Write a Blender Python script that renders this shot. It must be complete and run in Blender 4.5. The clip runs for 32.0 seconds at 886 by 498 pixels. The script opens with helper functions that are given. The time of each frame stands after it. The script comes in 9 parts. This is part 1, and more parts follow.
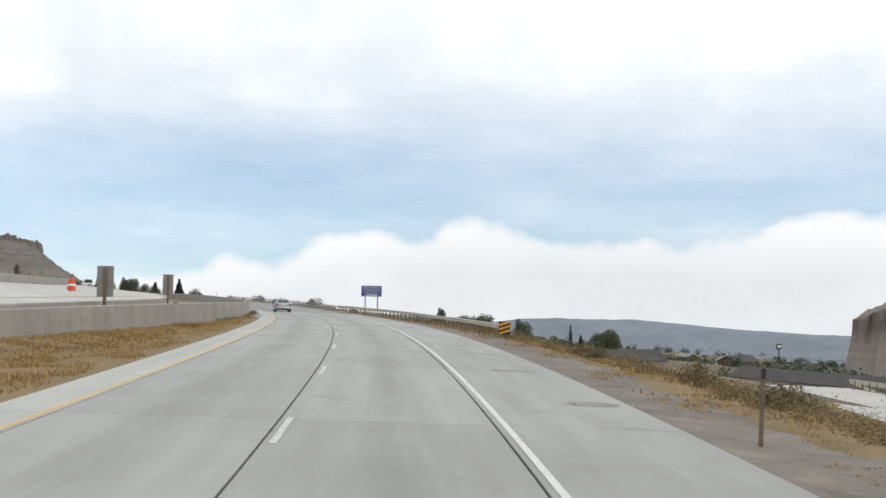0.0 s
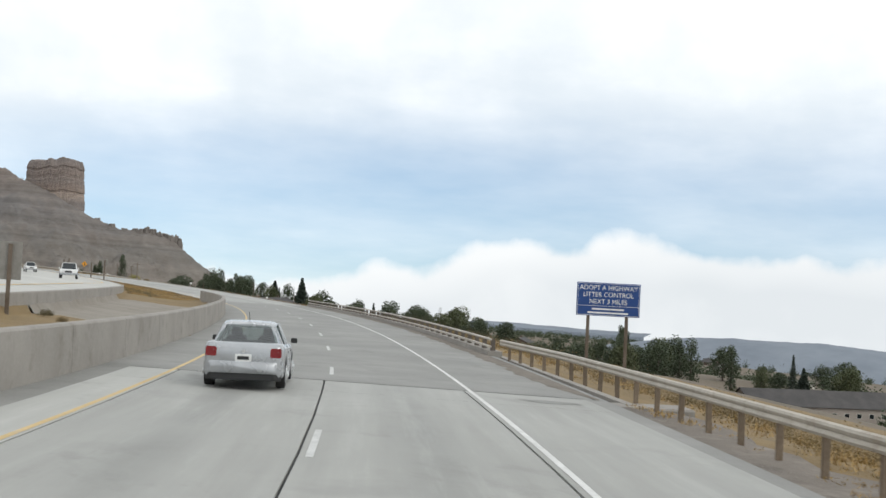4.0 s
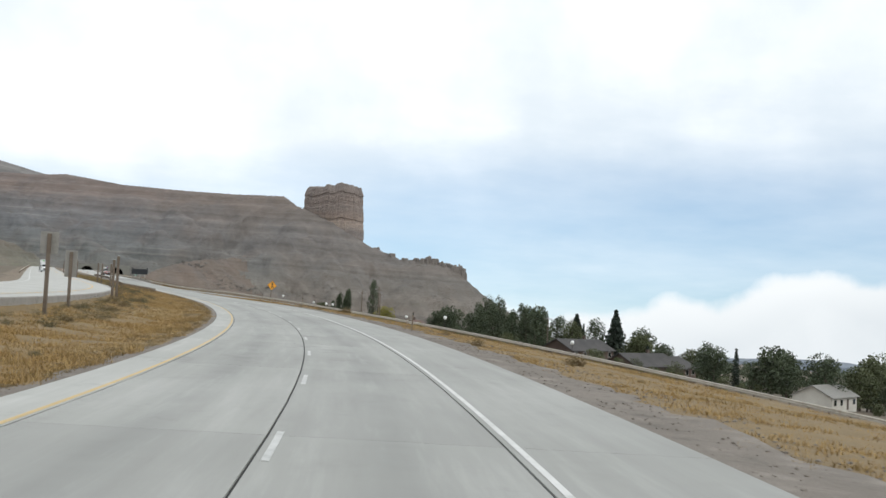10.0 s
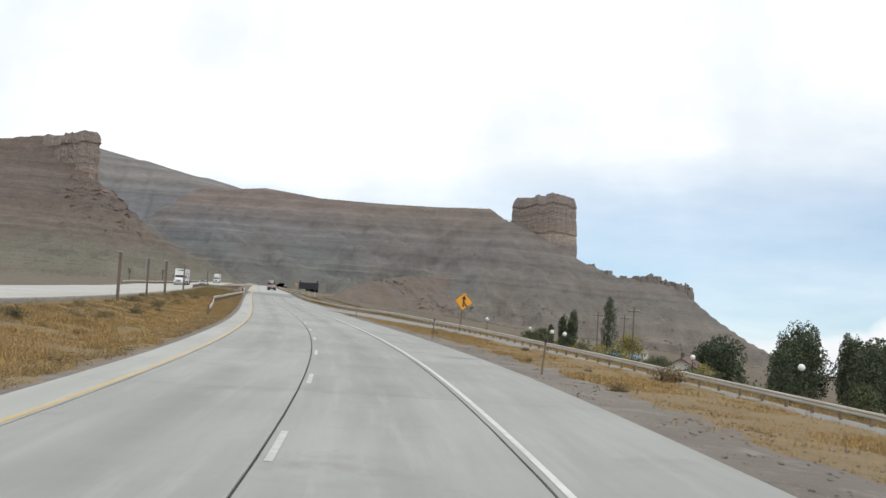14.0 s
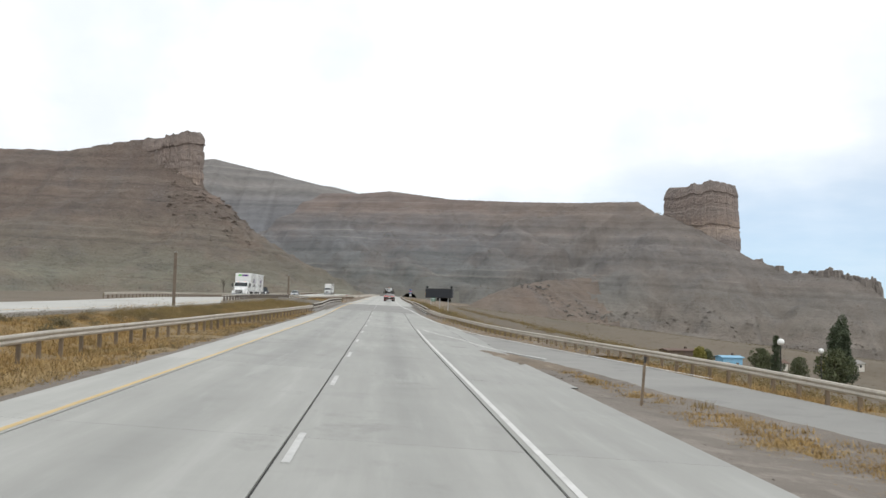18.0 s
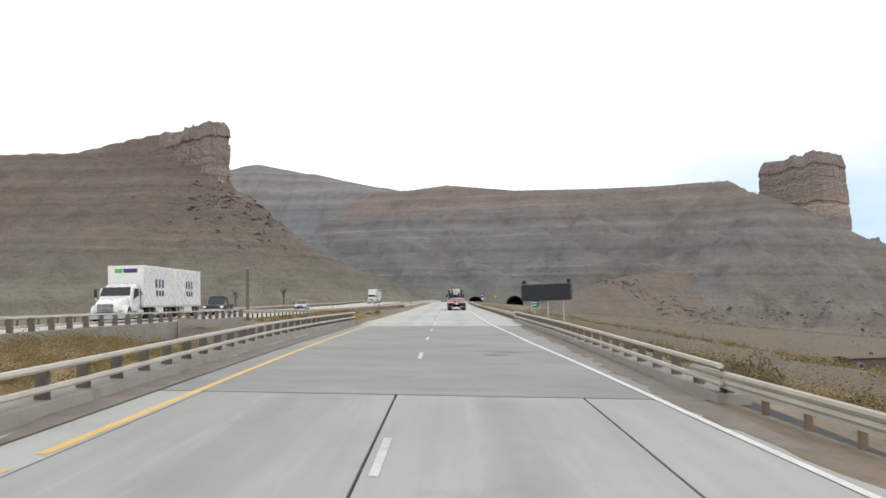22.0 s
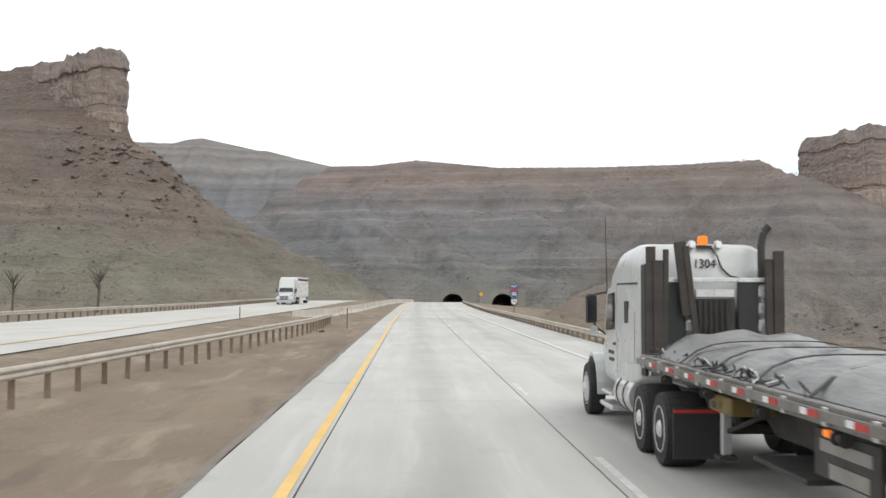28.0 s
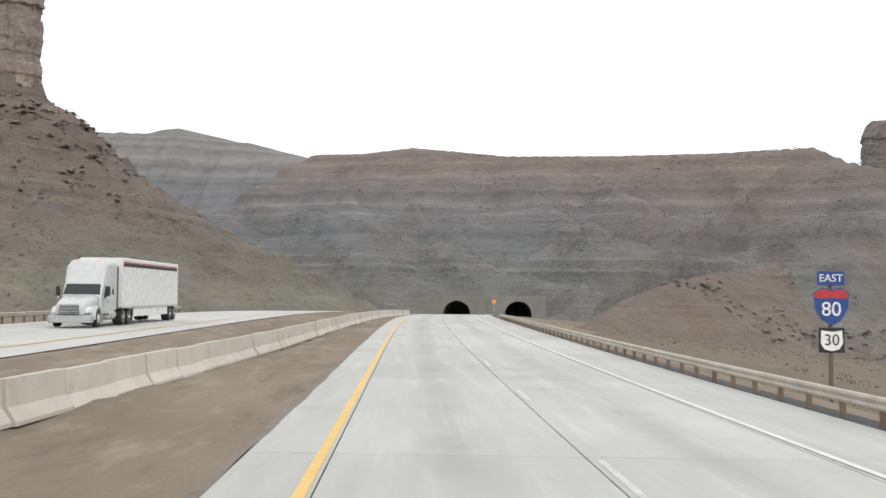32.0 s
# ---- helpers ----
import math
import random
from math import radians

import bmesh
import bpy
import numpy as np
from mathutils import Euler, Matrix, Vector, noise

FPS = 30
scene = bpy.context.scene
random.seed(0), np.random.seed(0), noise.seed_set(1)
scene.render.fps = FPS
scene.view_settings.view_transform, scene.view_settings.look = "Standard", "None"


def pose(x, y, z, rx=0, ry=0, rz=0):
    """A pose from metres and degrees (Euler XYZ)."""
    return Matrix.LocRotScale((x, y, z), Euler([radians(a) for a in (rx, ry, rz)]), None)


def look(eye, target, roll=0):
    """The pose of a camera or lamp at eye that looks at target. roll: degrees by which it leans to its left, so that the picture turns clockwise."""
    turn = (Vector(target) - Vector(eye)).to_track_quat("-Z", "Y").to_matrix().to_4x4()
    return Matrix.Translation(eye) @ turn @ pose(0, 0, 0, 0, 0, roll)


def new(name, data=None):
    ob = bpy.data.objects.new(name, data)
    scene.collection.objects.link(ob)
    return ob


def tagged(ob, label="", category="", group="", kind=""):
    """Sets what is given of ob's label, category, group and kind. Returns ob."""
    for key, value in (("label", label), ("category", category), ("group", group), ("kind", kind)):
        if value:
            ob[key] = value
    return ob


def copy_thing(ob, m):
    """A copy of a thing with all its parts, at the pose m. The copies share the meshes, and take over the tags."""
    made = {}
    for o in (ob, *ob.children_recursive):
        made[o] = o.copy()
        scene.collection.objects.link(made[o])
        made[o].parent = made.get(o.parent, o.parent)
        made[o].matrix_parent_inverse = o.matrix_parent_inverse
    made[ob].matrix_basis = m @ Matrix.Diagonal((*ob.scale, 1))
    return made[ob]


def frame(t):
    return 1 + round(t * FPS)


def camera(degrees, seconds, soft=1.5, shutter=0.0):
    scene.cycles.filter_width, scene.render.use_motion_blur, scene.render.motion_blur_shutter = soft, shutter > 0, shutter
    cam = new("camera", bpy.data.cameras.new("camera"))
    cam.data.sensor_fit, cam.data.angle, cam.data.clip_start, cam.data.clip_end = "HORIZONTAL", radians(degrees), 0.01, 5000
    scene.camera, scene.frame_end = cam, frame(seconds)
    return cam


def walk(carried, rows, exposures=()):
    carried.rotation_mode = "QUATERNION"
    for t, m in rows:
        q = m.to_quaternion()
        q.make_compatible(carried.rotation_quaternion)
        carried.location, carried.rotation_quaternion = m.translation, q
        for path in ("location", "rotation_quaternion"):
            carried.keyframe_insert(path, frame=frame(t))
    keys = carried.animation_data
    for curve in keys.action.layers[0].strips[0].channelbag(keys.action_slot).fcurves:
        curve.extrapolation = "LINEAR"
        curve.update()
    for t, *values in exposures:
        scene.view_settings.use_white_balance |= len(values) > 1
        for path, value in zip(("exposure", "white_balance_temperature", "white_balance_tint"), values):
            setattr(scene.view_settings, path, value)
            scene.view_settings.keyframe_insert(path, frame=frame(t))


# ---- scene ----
cam = camera(43.54, 32.0, soft=1.5, shutter=0.1)
PATH = [
    (0, -146.20, -519.14, 2.22, 42.95, 1.75, 0.95), (0.5, -138.18, -509.75, 2.12, 42.21, 1.74, 1.24),
    (1, -130.27, -500.31, 2.05, 41.68, 1.92, 1.09), (1.5, -122.53, -490.75, 1.96, 40.85, 1.85, 1.41),
    (2, -114.97, -481.07, 1.83, 39.78, 1.74, 1.28), (2.5, -107.65, -471.24, 1.69, 38.47, 2.01, 1.77),
    (3, -100.54, -461.24, 1.53, 37.24, 2.07, 2.28), (3.5, -93.60, -451.09, 1.35, 36.12, 1.88, 3.16),
    (4, -86.88, -440.79, 1.16, 35.21, 1.97, 2.94), (4.5, -80.37, -430.38, 0.96, 34.22, 1.99, 3.10),
    (5, -74.03, -420.01, 0.79, 32.99, 1.97, 2.81), (5.5, -67.95, -409.50, 0.66, 31.75, 1.95, 2.52),
    (6, -62.11, -398.84, 0.57, 30.51, 1.93, 2.23), (6.5, -56.53, -388.05, 0.52, 29.29, 1.90, 1.95),
    (7, -51.25, -377.13, 0.45, 27.65, 2.33, 2.03), (7.5, -46.23, -366.09, 0.41, 26.14, 2.72, 2.77),
    (8, -41.47, -354.94, 0.35, 24.96, 2.42, 2.56), (8.5, -36.96, -343.65, 0.29, 23.80, 2.62, 2.85),
    (9, -32.68, -332.27, 0.23, 22.56, 2.65, 2.66), (9.5, -28.57, -320.82, 0.18, 21.64, 2.26, 3.00),
    (10, -24.70, -309.29, 0.16, 20.26, 3.02, 2.81), (10.5, -21.12, -297.64, 0.21, 18.87, 3.02, 3.13),
    (11, -17.81, -285.90, 0.29, 17.63, 3.01, 2.48), (11.5, -14.74, -274.06, 0.37, 16.15, 3.14, 2.52),
    (12, -11.95, -262.12, 0.47, 14.67, 3.24, 2.71), (12.5, -9.47, -250.10, 0.59, 13.49, 3.30, 3.08),
    (13, -7.26, -238.04, 0.72, 12.17, 3.40, 2.93), (13.5, -5.32, -225.96, 0.87, 10.91, 3.48, 3.26),
    (14, -3.66, -213.85, 1.03, 9.60, 3.52, 3.34), (14.5, -2.25, -201.70, 1.20, 8.25, 3.53, 3.38),
    (15, -1.15, -189.52, 1.36, 6.96, 3.43, 2.90), (15.5, -0.33, -177.34, 1.57, 5.79, 3.39, 2.71),
    (16, 0.33, -165.22, 1.74, 4.88, 3.44, 2.61), (16.5, 0.80, -153.09, 1.92, 4.13, 3.50, 2.51),
    (17, 1.12, -140.97, 2.11, 3.54, 3.55, 2.41), (17.5, 1.31, -128.84, 2.31, 3.08, 3.60, 2.31),
    (18, 1.47, -116.54, 2.54, 2.88, 3.63, 1.49), (18.5, 1.56, -104.20, 2.76, 2.51, 3.54, 1.11),
    (19, 1.62, -91.83, 2.99, 2.19, 3.51, 1.09), (19.5, 1.65, -79.46, 3.22, 1.91, 3.61, 0.12),
    (20, 1.63, -67.05, 3.45, 1.73, 3.56, -0.02), (20.5, 1.57, -54.57, 3.69, 1.53, 3.58, -0.32),
    (21, 1.46, -42.04, 3.95, 1.17, 3.69, -0.98), (21.5, 1.29, -29.49, 4.24, 0.53, 3.70, -0.98),
    (22, 1.00, -16.98, 4.57, -0.17, 3.83, -1.24), (22.5, 0.54, -4.56, 4.96, -0.77, 3.80, -0.76),
    (23, 0.01, 7.80, 5.36, -0.96, 4.21, -0.57), (23.5, -0.48, 20.11, 5.73, -0.77, 4.21, 0.14),
    (24, -0.92, 32.41, 6.04, -0.40, 4.07, 0.63), (24.5, -1.27, 44.72, 6.39, 0.12, 3.79, 0.01),
    (25, -1.58, 57.05, 6.73, 0.31, 3.52, 0.04), (25.5, -1.85, 69.38, 7.01, 0.69, 3.81, 0.11),
    (26, -1.95, 81.81, 7.29, 0.94, 3.81, 0.11), (26.5, -2.04, 94.23, 7.57, 1.19, 3.80, 0.12),
    (27, -2.13, 106.66, 7.86, 1.42, 3.79, 0.12), (27.5, -2.22, 119.08, 8.14, 1.64, 3.78, 0.13),
    (28, -2.25, 131.36, 8.45, 1.71, 3.60, -0.01), (28.5, -2.31, 143.59, 8.73, 1.54, 3.59, 0.46),
    (29, -2.36, 155.80, 9.01, 1.78, 3.85, 0.69), (29.5, -2.39, 167.98, 9.32, 1.92, 4.04, 0.40),
    (30, -2.40, 180.12, 9.65, 2.00, 3.90, 0.60), (30.5, -2.38, 192.22, 9.93, 2.07, 3.79, 0.33),
    (31, -2.34, 204.27, 10.23, 2.03, 3.79, 0.71), (31.5, -2.30, 216.27, 10.49, 2.01, 3.77, 0.70),
    (32, -2.23, 228.24, 10.75, 1.99, 3.94, 0.53),
]
# the road: bend in 1/km, cross fall in percent and height, every 40 m from s = -100
BEND = [0.04, -0.32, -0.67, -1.03, -1.39, -1.90, -1.99, -1.89, -1.82, -1.76, -1.80, -1.96, -1.57, -0.85, -0.19, 0.10, 0.01, -0.04, 0.07, 0.03, -0.05, 0.05, 0.06, 0.05, 0.3, 0.7, 1.0, 1.1, 1.1, 1.0, 0.9, 0.6, 0.3, 0.0, 0.0]
BANK = [-0.4, -1.0, -1.5, -2.1, -2.6, -3.2, -3.0, -2.2, -1.9, -1.4, -1.0, -0.8, -1.2, -3.0, -4.8, -6.1, -5.0, -3.3, -1.6, -0.8, -0.7, -0.9, -0.9, -0.8, -0.6, -0.5, -0.3, 0.0, 0.0, 0.0, 0.0, 0.0, 0.0, 0.0, 0.0]
RISE = [-0.04, -0.02, 0.00, 0.03, -0.30, -0.92, -1.49, -1.56, -1.79, -1.90, -1.61, -1.16, -0.55, 0.02, 0.76, 1.53, 2.42, 3.82, 4.64, 5.53, 6.44, 7.37, 8.34, 9.24, 10.35, 11.44, 12.2, 12.7, 13.0, 13.1, 13.1, 13.0, 12.9, 12.8, 12.7]


def aim(x, y, z, yaw, pitch, roll):
    """A camera pose: yaw to the right of +Y, pitch up, roll to its left, in degrees."""
    a, b = radians(yaw), radians(pitch)
    return look((x, y, z), (x + math.sin(a) * math.cos(b), y + math.cos(a) * math.cos(b), z + math.sin(b)), roll)


EXPOSURES = [(0, 0.0, 6450, 9), (4, 0.0, 6400, 8), (8, 0.0, 6300, 7), (12, 0.0, 6350, 8), (15, 0.02, 6450, 9), (20, 0.1, 6450, 9), (27, 0.3, 6500, 10), (32, 0.3, 6500, 10)]
walk(cam, [(row[0], aim(*row[1:])) for row in PATH], EXPOSURES)

# ---- sky and sun: a bright overcast day with a blue gap low in the north-east ----
world = bpy.data.worlds.new("overcast_sky")
scene.world = world
world.use_nodes = True
wt = world.node_tree
wt.nodes.clear()


def wnode(kind, **props):
    n = wt.nodes.new(kind)
    for k, v in props.items():
        if k == "operation":
            n.operation = v
        elif k == "blend":
            n.blend_type = v
    return n


def wmath(op, a, b=None, clamp=False):
    n = wt.nodes.new("ShaderNodeMath")
    n.operation, n.use_clamp = op, clamp
    for i, v in enumerate((a, b)):
        if v is None:
            continue
        if isinstance(v, (int, float)):
            n.inputs[i].default_value = v
        else:
            wt.links.new(v, n.inputs[i])
    return n.outputs[0]


def wrange(value, a, b, c=0.0, d=1.0):
    n = wt.nodes.new("ShaderNodeMapRange")
    n.interpolation_type = "SMOOTHSTEP"
    for i, v in zip((1, 2, 3, 4), (a, b, c, d)):
        n.inputs[i].default_value = v
    wt.links.new(value, n.inputs[0])
    return n.outputs[0]


tc = wt.nodes.new("ShaderNodeTexCoord")
sep = wt.nodes.new("ShaderNodeSeparateXYZ")
wt.links.new(tc.outputs["Generated"], sep.inputs[0])
lift = wmath("ADD", wmath("MAXIMUM", sep.outputs[2], -0.04), 0.10)
comb = wt.nodes.new("ShaderNodeCombineXYZ")
for i, o in enumerate((sep.outputs[0], sep.outputs[1], lift)):
    wt.links.new(o, comb.inputs[i])
sky = wt.nodes.new("ShaderNodeTexSky")
sky.sky_type = "NISHITA"
sky.sun_disc = False
sky.sun_elevation, sky.sun_rotation = radians(38), radians(150)
sky.air_density, sky.dust_density, sky.ozone_density = 1.0, 1.5, 1.0
wt.links.new(comb.outputs[0], sky.inputs[0])
# cloud layer seen from below: the direction flattened to a plane overhead
flat = wt.nodes.new("ShaderNodeCombineXYZ")
wt.links.new(wmath("DIVIDE", sep.outputs[0], wmath("ADD", wmath("ABSOLUTE", sep.outputs[2]), 0.16)), flat.inputs[0])
wt.links.new(wmath("DIVIDE", sep.outputs[1], wmath("ADD", wmath("ABSOLUTE", sep.outputs[2]), 0.16)), flat.inputs[1])
veil = wt.nodes.new("ShaderNodeTexNoise")
veil.inputs["Scale"].default_value, veil.inputs["Detail"].default_value, veil.inputs["Roughness"].default_value = 0.55, 6.0, 0.55
wt.links.new(flat.outputs[0], veil.inputs["Vector"])
bank = wt.nodes.new("ShaderNodeTexNoise")
bank.inputs["Scale"].default_value, bank.inputs["Detail"].default_value, bank.inputs["Roughness"].default_value = 9.0, 7.0, 0.5
wt.links.new(tc.outputs["Generated"], bank.inputs["Vector"])
puff = wt.nodes.new("ShaderNodeTexVoronoi")
puff.feature, puff.inputs["Scale"].default_value, puff.inputs["Smoothness"].default_value = "SMOOTH_F1", 17.0, 0.6
wt.links.new(tc.outputs["Generated"], puff.inputs["Vector"])
elev = sep.outputs[2]
# heaped cloud standing on the horizon, taller to the east, with a billowing upper edge
east = wrange(sep.outputs[0], 0.44, 0.74)
top = wmath("ADD", wmath("MULTIPLY", east, 0.050), wmath("ADD", wmath("MULTIPLY", wmath("SUBTRACT", bank.outputs["Fac"], 0.5), 0.085), wmath("MULTIPLY", wmath("SUBTRACT", 0.42, puff.outputs["Distance"]), 0.014)))
depth_ = wmath("SUBTRACT", wmath("ADD", top, 0.004), elev)
heap = wrange(depth_, -0.007, 0.012)
# high veil: closed overhead and to the north, thin over a low blue gap in the north-east
north = wrange(sep.outputs[0], 0.42, 0.06)
cover = wmath("ADD", wrange(elev, 0.06, 0.19, 0.0, 0.95), wmath("MULTIPLY", north, 0.56), True)
cover = wmath("ADD", cover, wmath("MULTIPLY", wmath("SUBTRACT", veil.outputs["Fac"], 0.44), 1.5), True)
cloudy = wmath("MAXIMUM", wmath("ADD", wmath("MULTIPLY", cover, 0.86), 0.12), heap, True)
tone = wt.nodes.new("ShaderNodeMix")
tone.data_type = "RGBA"
tone.inputs[6].default_value, tone.inputs[7].default_value = (0.90, 0.945, 0.985, 1), (1.10, 1.11, 1.12, 1)
shade = wrange(wmath("ADD", wmath("MULTIPLY", veil.outputs["Fac"], 0.5), wmath("MULTIPLY", bank.outputs["Fac"], 0.5)), 0.38, 0.60)
wt.links.new(shade, tone.inputs[0])
heaped = wt.nodes.new("ShaderNodeMix")
heaped.data_type = "RGBA"
heaped.inputs[6].default_value, heaped.inputs[7].default_value = (0.80, 0.825, 0.85, 1), (0.98, 0.985, 0.99, 1)
wt.links.new(wmath("ADD", wrange(depth_, 0.045, 0.008, 0.15, 0.8), wmath("MULTIPLY", wmath("SUBTRACT", bank.outputs["Fac"], 0.5), 2.2), True), heaped.inputs[0])
over = wt.nodes.new("ShaderNodeMix")
over.data_type = "RGBA"
wt.links.new(wmath("MULTIPLY", heap, wrange(elev, 0.16, 0.08), True), over.inputs[0])
wt.links.new(tone.outputs[2], over.inputs[6])
wt.links.new(heaped.outputs[2], over.inputs[7])
blue = wt.nodes.new("ShaderNodeMix")
blue.data_type, blue.blend_type = "RGBA", "MULTIPLY"
blue.inputs[0].default_value = 1.0
blue.inputs[7].default_value = (0.165, 0.168, 0.168, 1)
wt.links.new(sky.outputs[0], blue.inputs[6])
mixed = wt.nodes.new("ShaderNodeMix")
mixed.data_type = "RGBA"
wt.links.new(cloudy, mixed.inputs[0])
wt.links.new(blue.outputs[2], mixed.inputs[6])
wt.links.new(over.outputs[2], mixed.inputs[7])
bg = wt.nodes.new("ShaderNodeBackground")
wt.links.new(mixed.outputs[2], bg.inputs[0])
bg.inputs[1].default_value = 1.0
out = wt.nodes.new("ShaderNodeOutputWorld")
wt.links.new(bg.outputs[0], out.inputs[0])

sun = new("sun", bpy.data.lights.new("sun", "SUN"))
sun.data.energy, sun.data.angle, sun.data.color = 0.9, radians(25), (1.0, 0.96, 0.9)
sun.matrix_world = look((0, 0, 0), (-math.sin(radians(150)) * 0.8, -math.cos(radians(150)) * 0.8, -0.75))


# ---- materials ----
class Nodes:
    """A material under construction, with short ways to add nodes."""

    def __init__(self, name):
        self.m = bpy.data.materials.new(name)
        self.m.use_nodes = True
        self.t = self.m.node_tree
        self.b = self.t.nodes["Principled BSDF"]
        self.co = self.t.nodes.new("ShaderNodeTexCoord").outputs["Object"]
        self.geo = self.t.nodes.new("ShaderNodeNewGeometry")

    def put(self, value, socket):
        if isinstance(value, (int, float)):
            socket.default_value = value
        elif isinstance(value, tuple):
            socket.default_value = (*value, 1) if len(value) == 3 else value
        else:
            self.t.links.new(value, socket)

    def math(self, op, a, b=0.0, clamp=False):
        n = self.t.nodes.new("ShaderNodeMath")
        n.operation, n.use_clamp = op, clamp
        self.put(a, n.inputs[0]), self.put(b, n.inputs[1])
        return n.outputs[0]

    def span(self, v, a, b, c=0.0, d=1.0):
        n = self.t.nodes.new("ShaderNodeMapRange")
        self.put(v, n.inputs[0])
        for i, w in zip((1, 2, 3, 4), (a, b, c, d)):
            n.inputs[i].default_value = w
        return n.outputs[0]

    def noise(self, scale, detail=4.0, rough=0.55, stretch=(1, 1, 1), co=None):
        mp = self.t.nodes.new("ShaderNodeMapping")
        mp.inputs["Scale"].default_value = stretch
        self.t.links.new(co or self.co, mp.inputs[0])
        n = self.t.nodes.new("ShaderNodeTexNoise")
        n.inputs["Scale"].default_value, n.inputs["Detail"].default_value, n.inputs["Roughness"].default_value = scale, detail, rough
        self.t.links.new(mp.outputs[0], n.inputs["Vector"])
        return n.outputs["Fac"]

    def mix(self, fac, a, b, blend="MIX"):
        n = self.t.nodes.new("ShaderNodeMix")
        n.data_type, n.blend_type = "RGBA", blend
        self.put(fac, n.inputs[0]), self.put(a, n.inputs[6]), self.put(b, n.inputs[7])
        return n.outputs[2]

    def bump(self, height, strength=0.3, distance=0.02):
        n = self.t.nodes.new("ShaderNodeBump")
        n.inputs["Strength"].default_value, n.inputs["Distance"].default_value = strength, distance
        self.t.links.new(height, n.inputs["Height"])
        self.t.links.new(n.outputs[0], self.b.inputs["Normal"])

    def done(self, color, rough=0.8, metal=0.0):
        self.put(color, self.b.inputs["Base Color"]), self.put(rough, self.b.inputs["Roughness"]), self.put(metal, self.b.inputs["Metallic"])
        return self.m


def surface(name, c0, c1, grain=8.0, stain=0.6, rough=0.8, metal=0.0, bump=0.2, dirt=None, dist=0.01, specks=0.25, random=0.0):
    """Two colours mixed by stains and grain, with relief; dirt is a third colour in patches; random varies whole objects."""
    n = Nodes(name)
    a, b = n.noise(stain, 5), n.noise(grain, 3, 0.7)
    fac = n.math("ADD", n.math("MULTIPLY", n.span(a, 0.3, 0.7), 1 - specks), n.math("MULTIPLY", n.span(b, 0.3, 0.7), specks), True)
    col = n.mix(fac, c0, c1)
    if dirt:
        col = n.mix(n.span(n.noise(stain * 2.3, 6, 0.65), 0.55, 0.75, 0, 0.8), col, dirt)
    if random:
        oi = n.t.nodes.new("ShaderNodeObjectInfo")
        v = n.span(oi.outputs["Random"], 0, 1, 1 - random, 1 + random)
        hsv = n.t.nodes.new("ShaderNodeHueSaturation")
        n.put(v, hsv.inputs["Value"]), n.put(col, hsv.inputs["Color"])
        col = hsv.outputs[0]
    if bump:
        n.bump(b, bump, dist)
    return n.done(col, n.span(b, 0.2, 0.8, min(rough + 0.1, 1), max(rough - 0.1, 0.02)), metal)


def plain(name, c, rough=0.5, metal=0.0, emit=0.0):
    n = Nodes(name)
    v = n.noise(3.0, 4)
    col = n.mix(n.span(v, 0.3, 0.7), tuple(x * 0.88 for x in c), tuple(min(1, x * 1.08) for x in c))
    if emit:
        n.put(c, n.b.inputs["Emission Color"])
        n.b.inputs["Emission Strength"].default_value = emit
    return n.done(col, n.span(v, 0.2, 0.8, min(rough + 0.06, 1), max(rough - 0.06, 0.02)), metal)


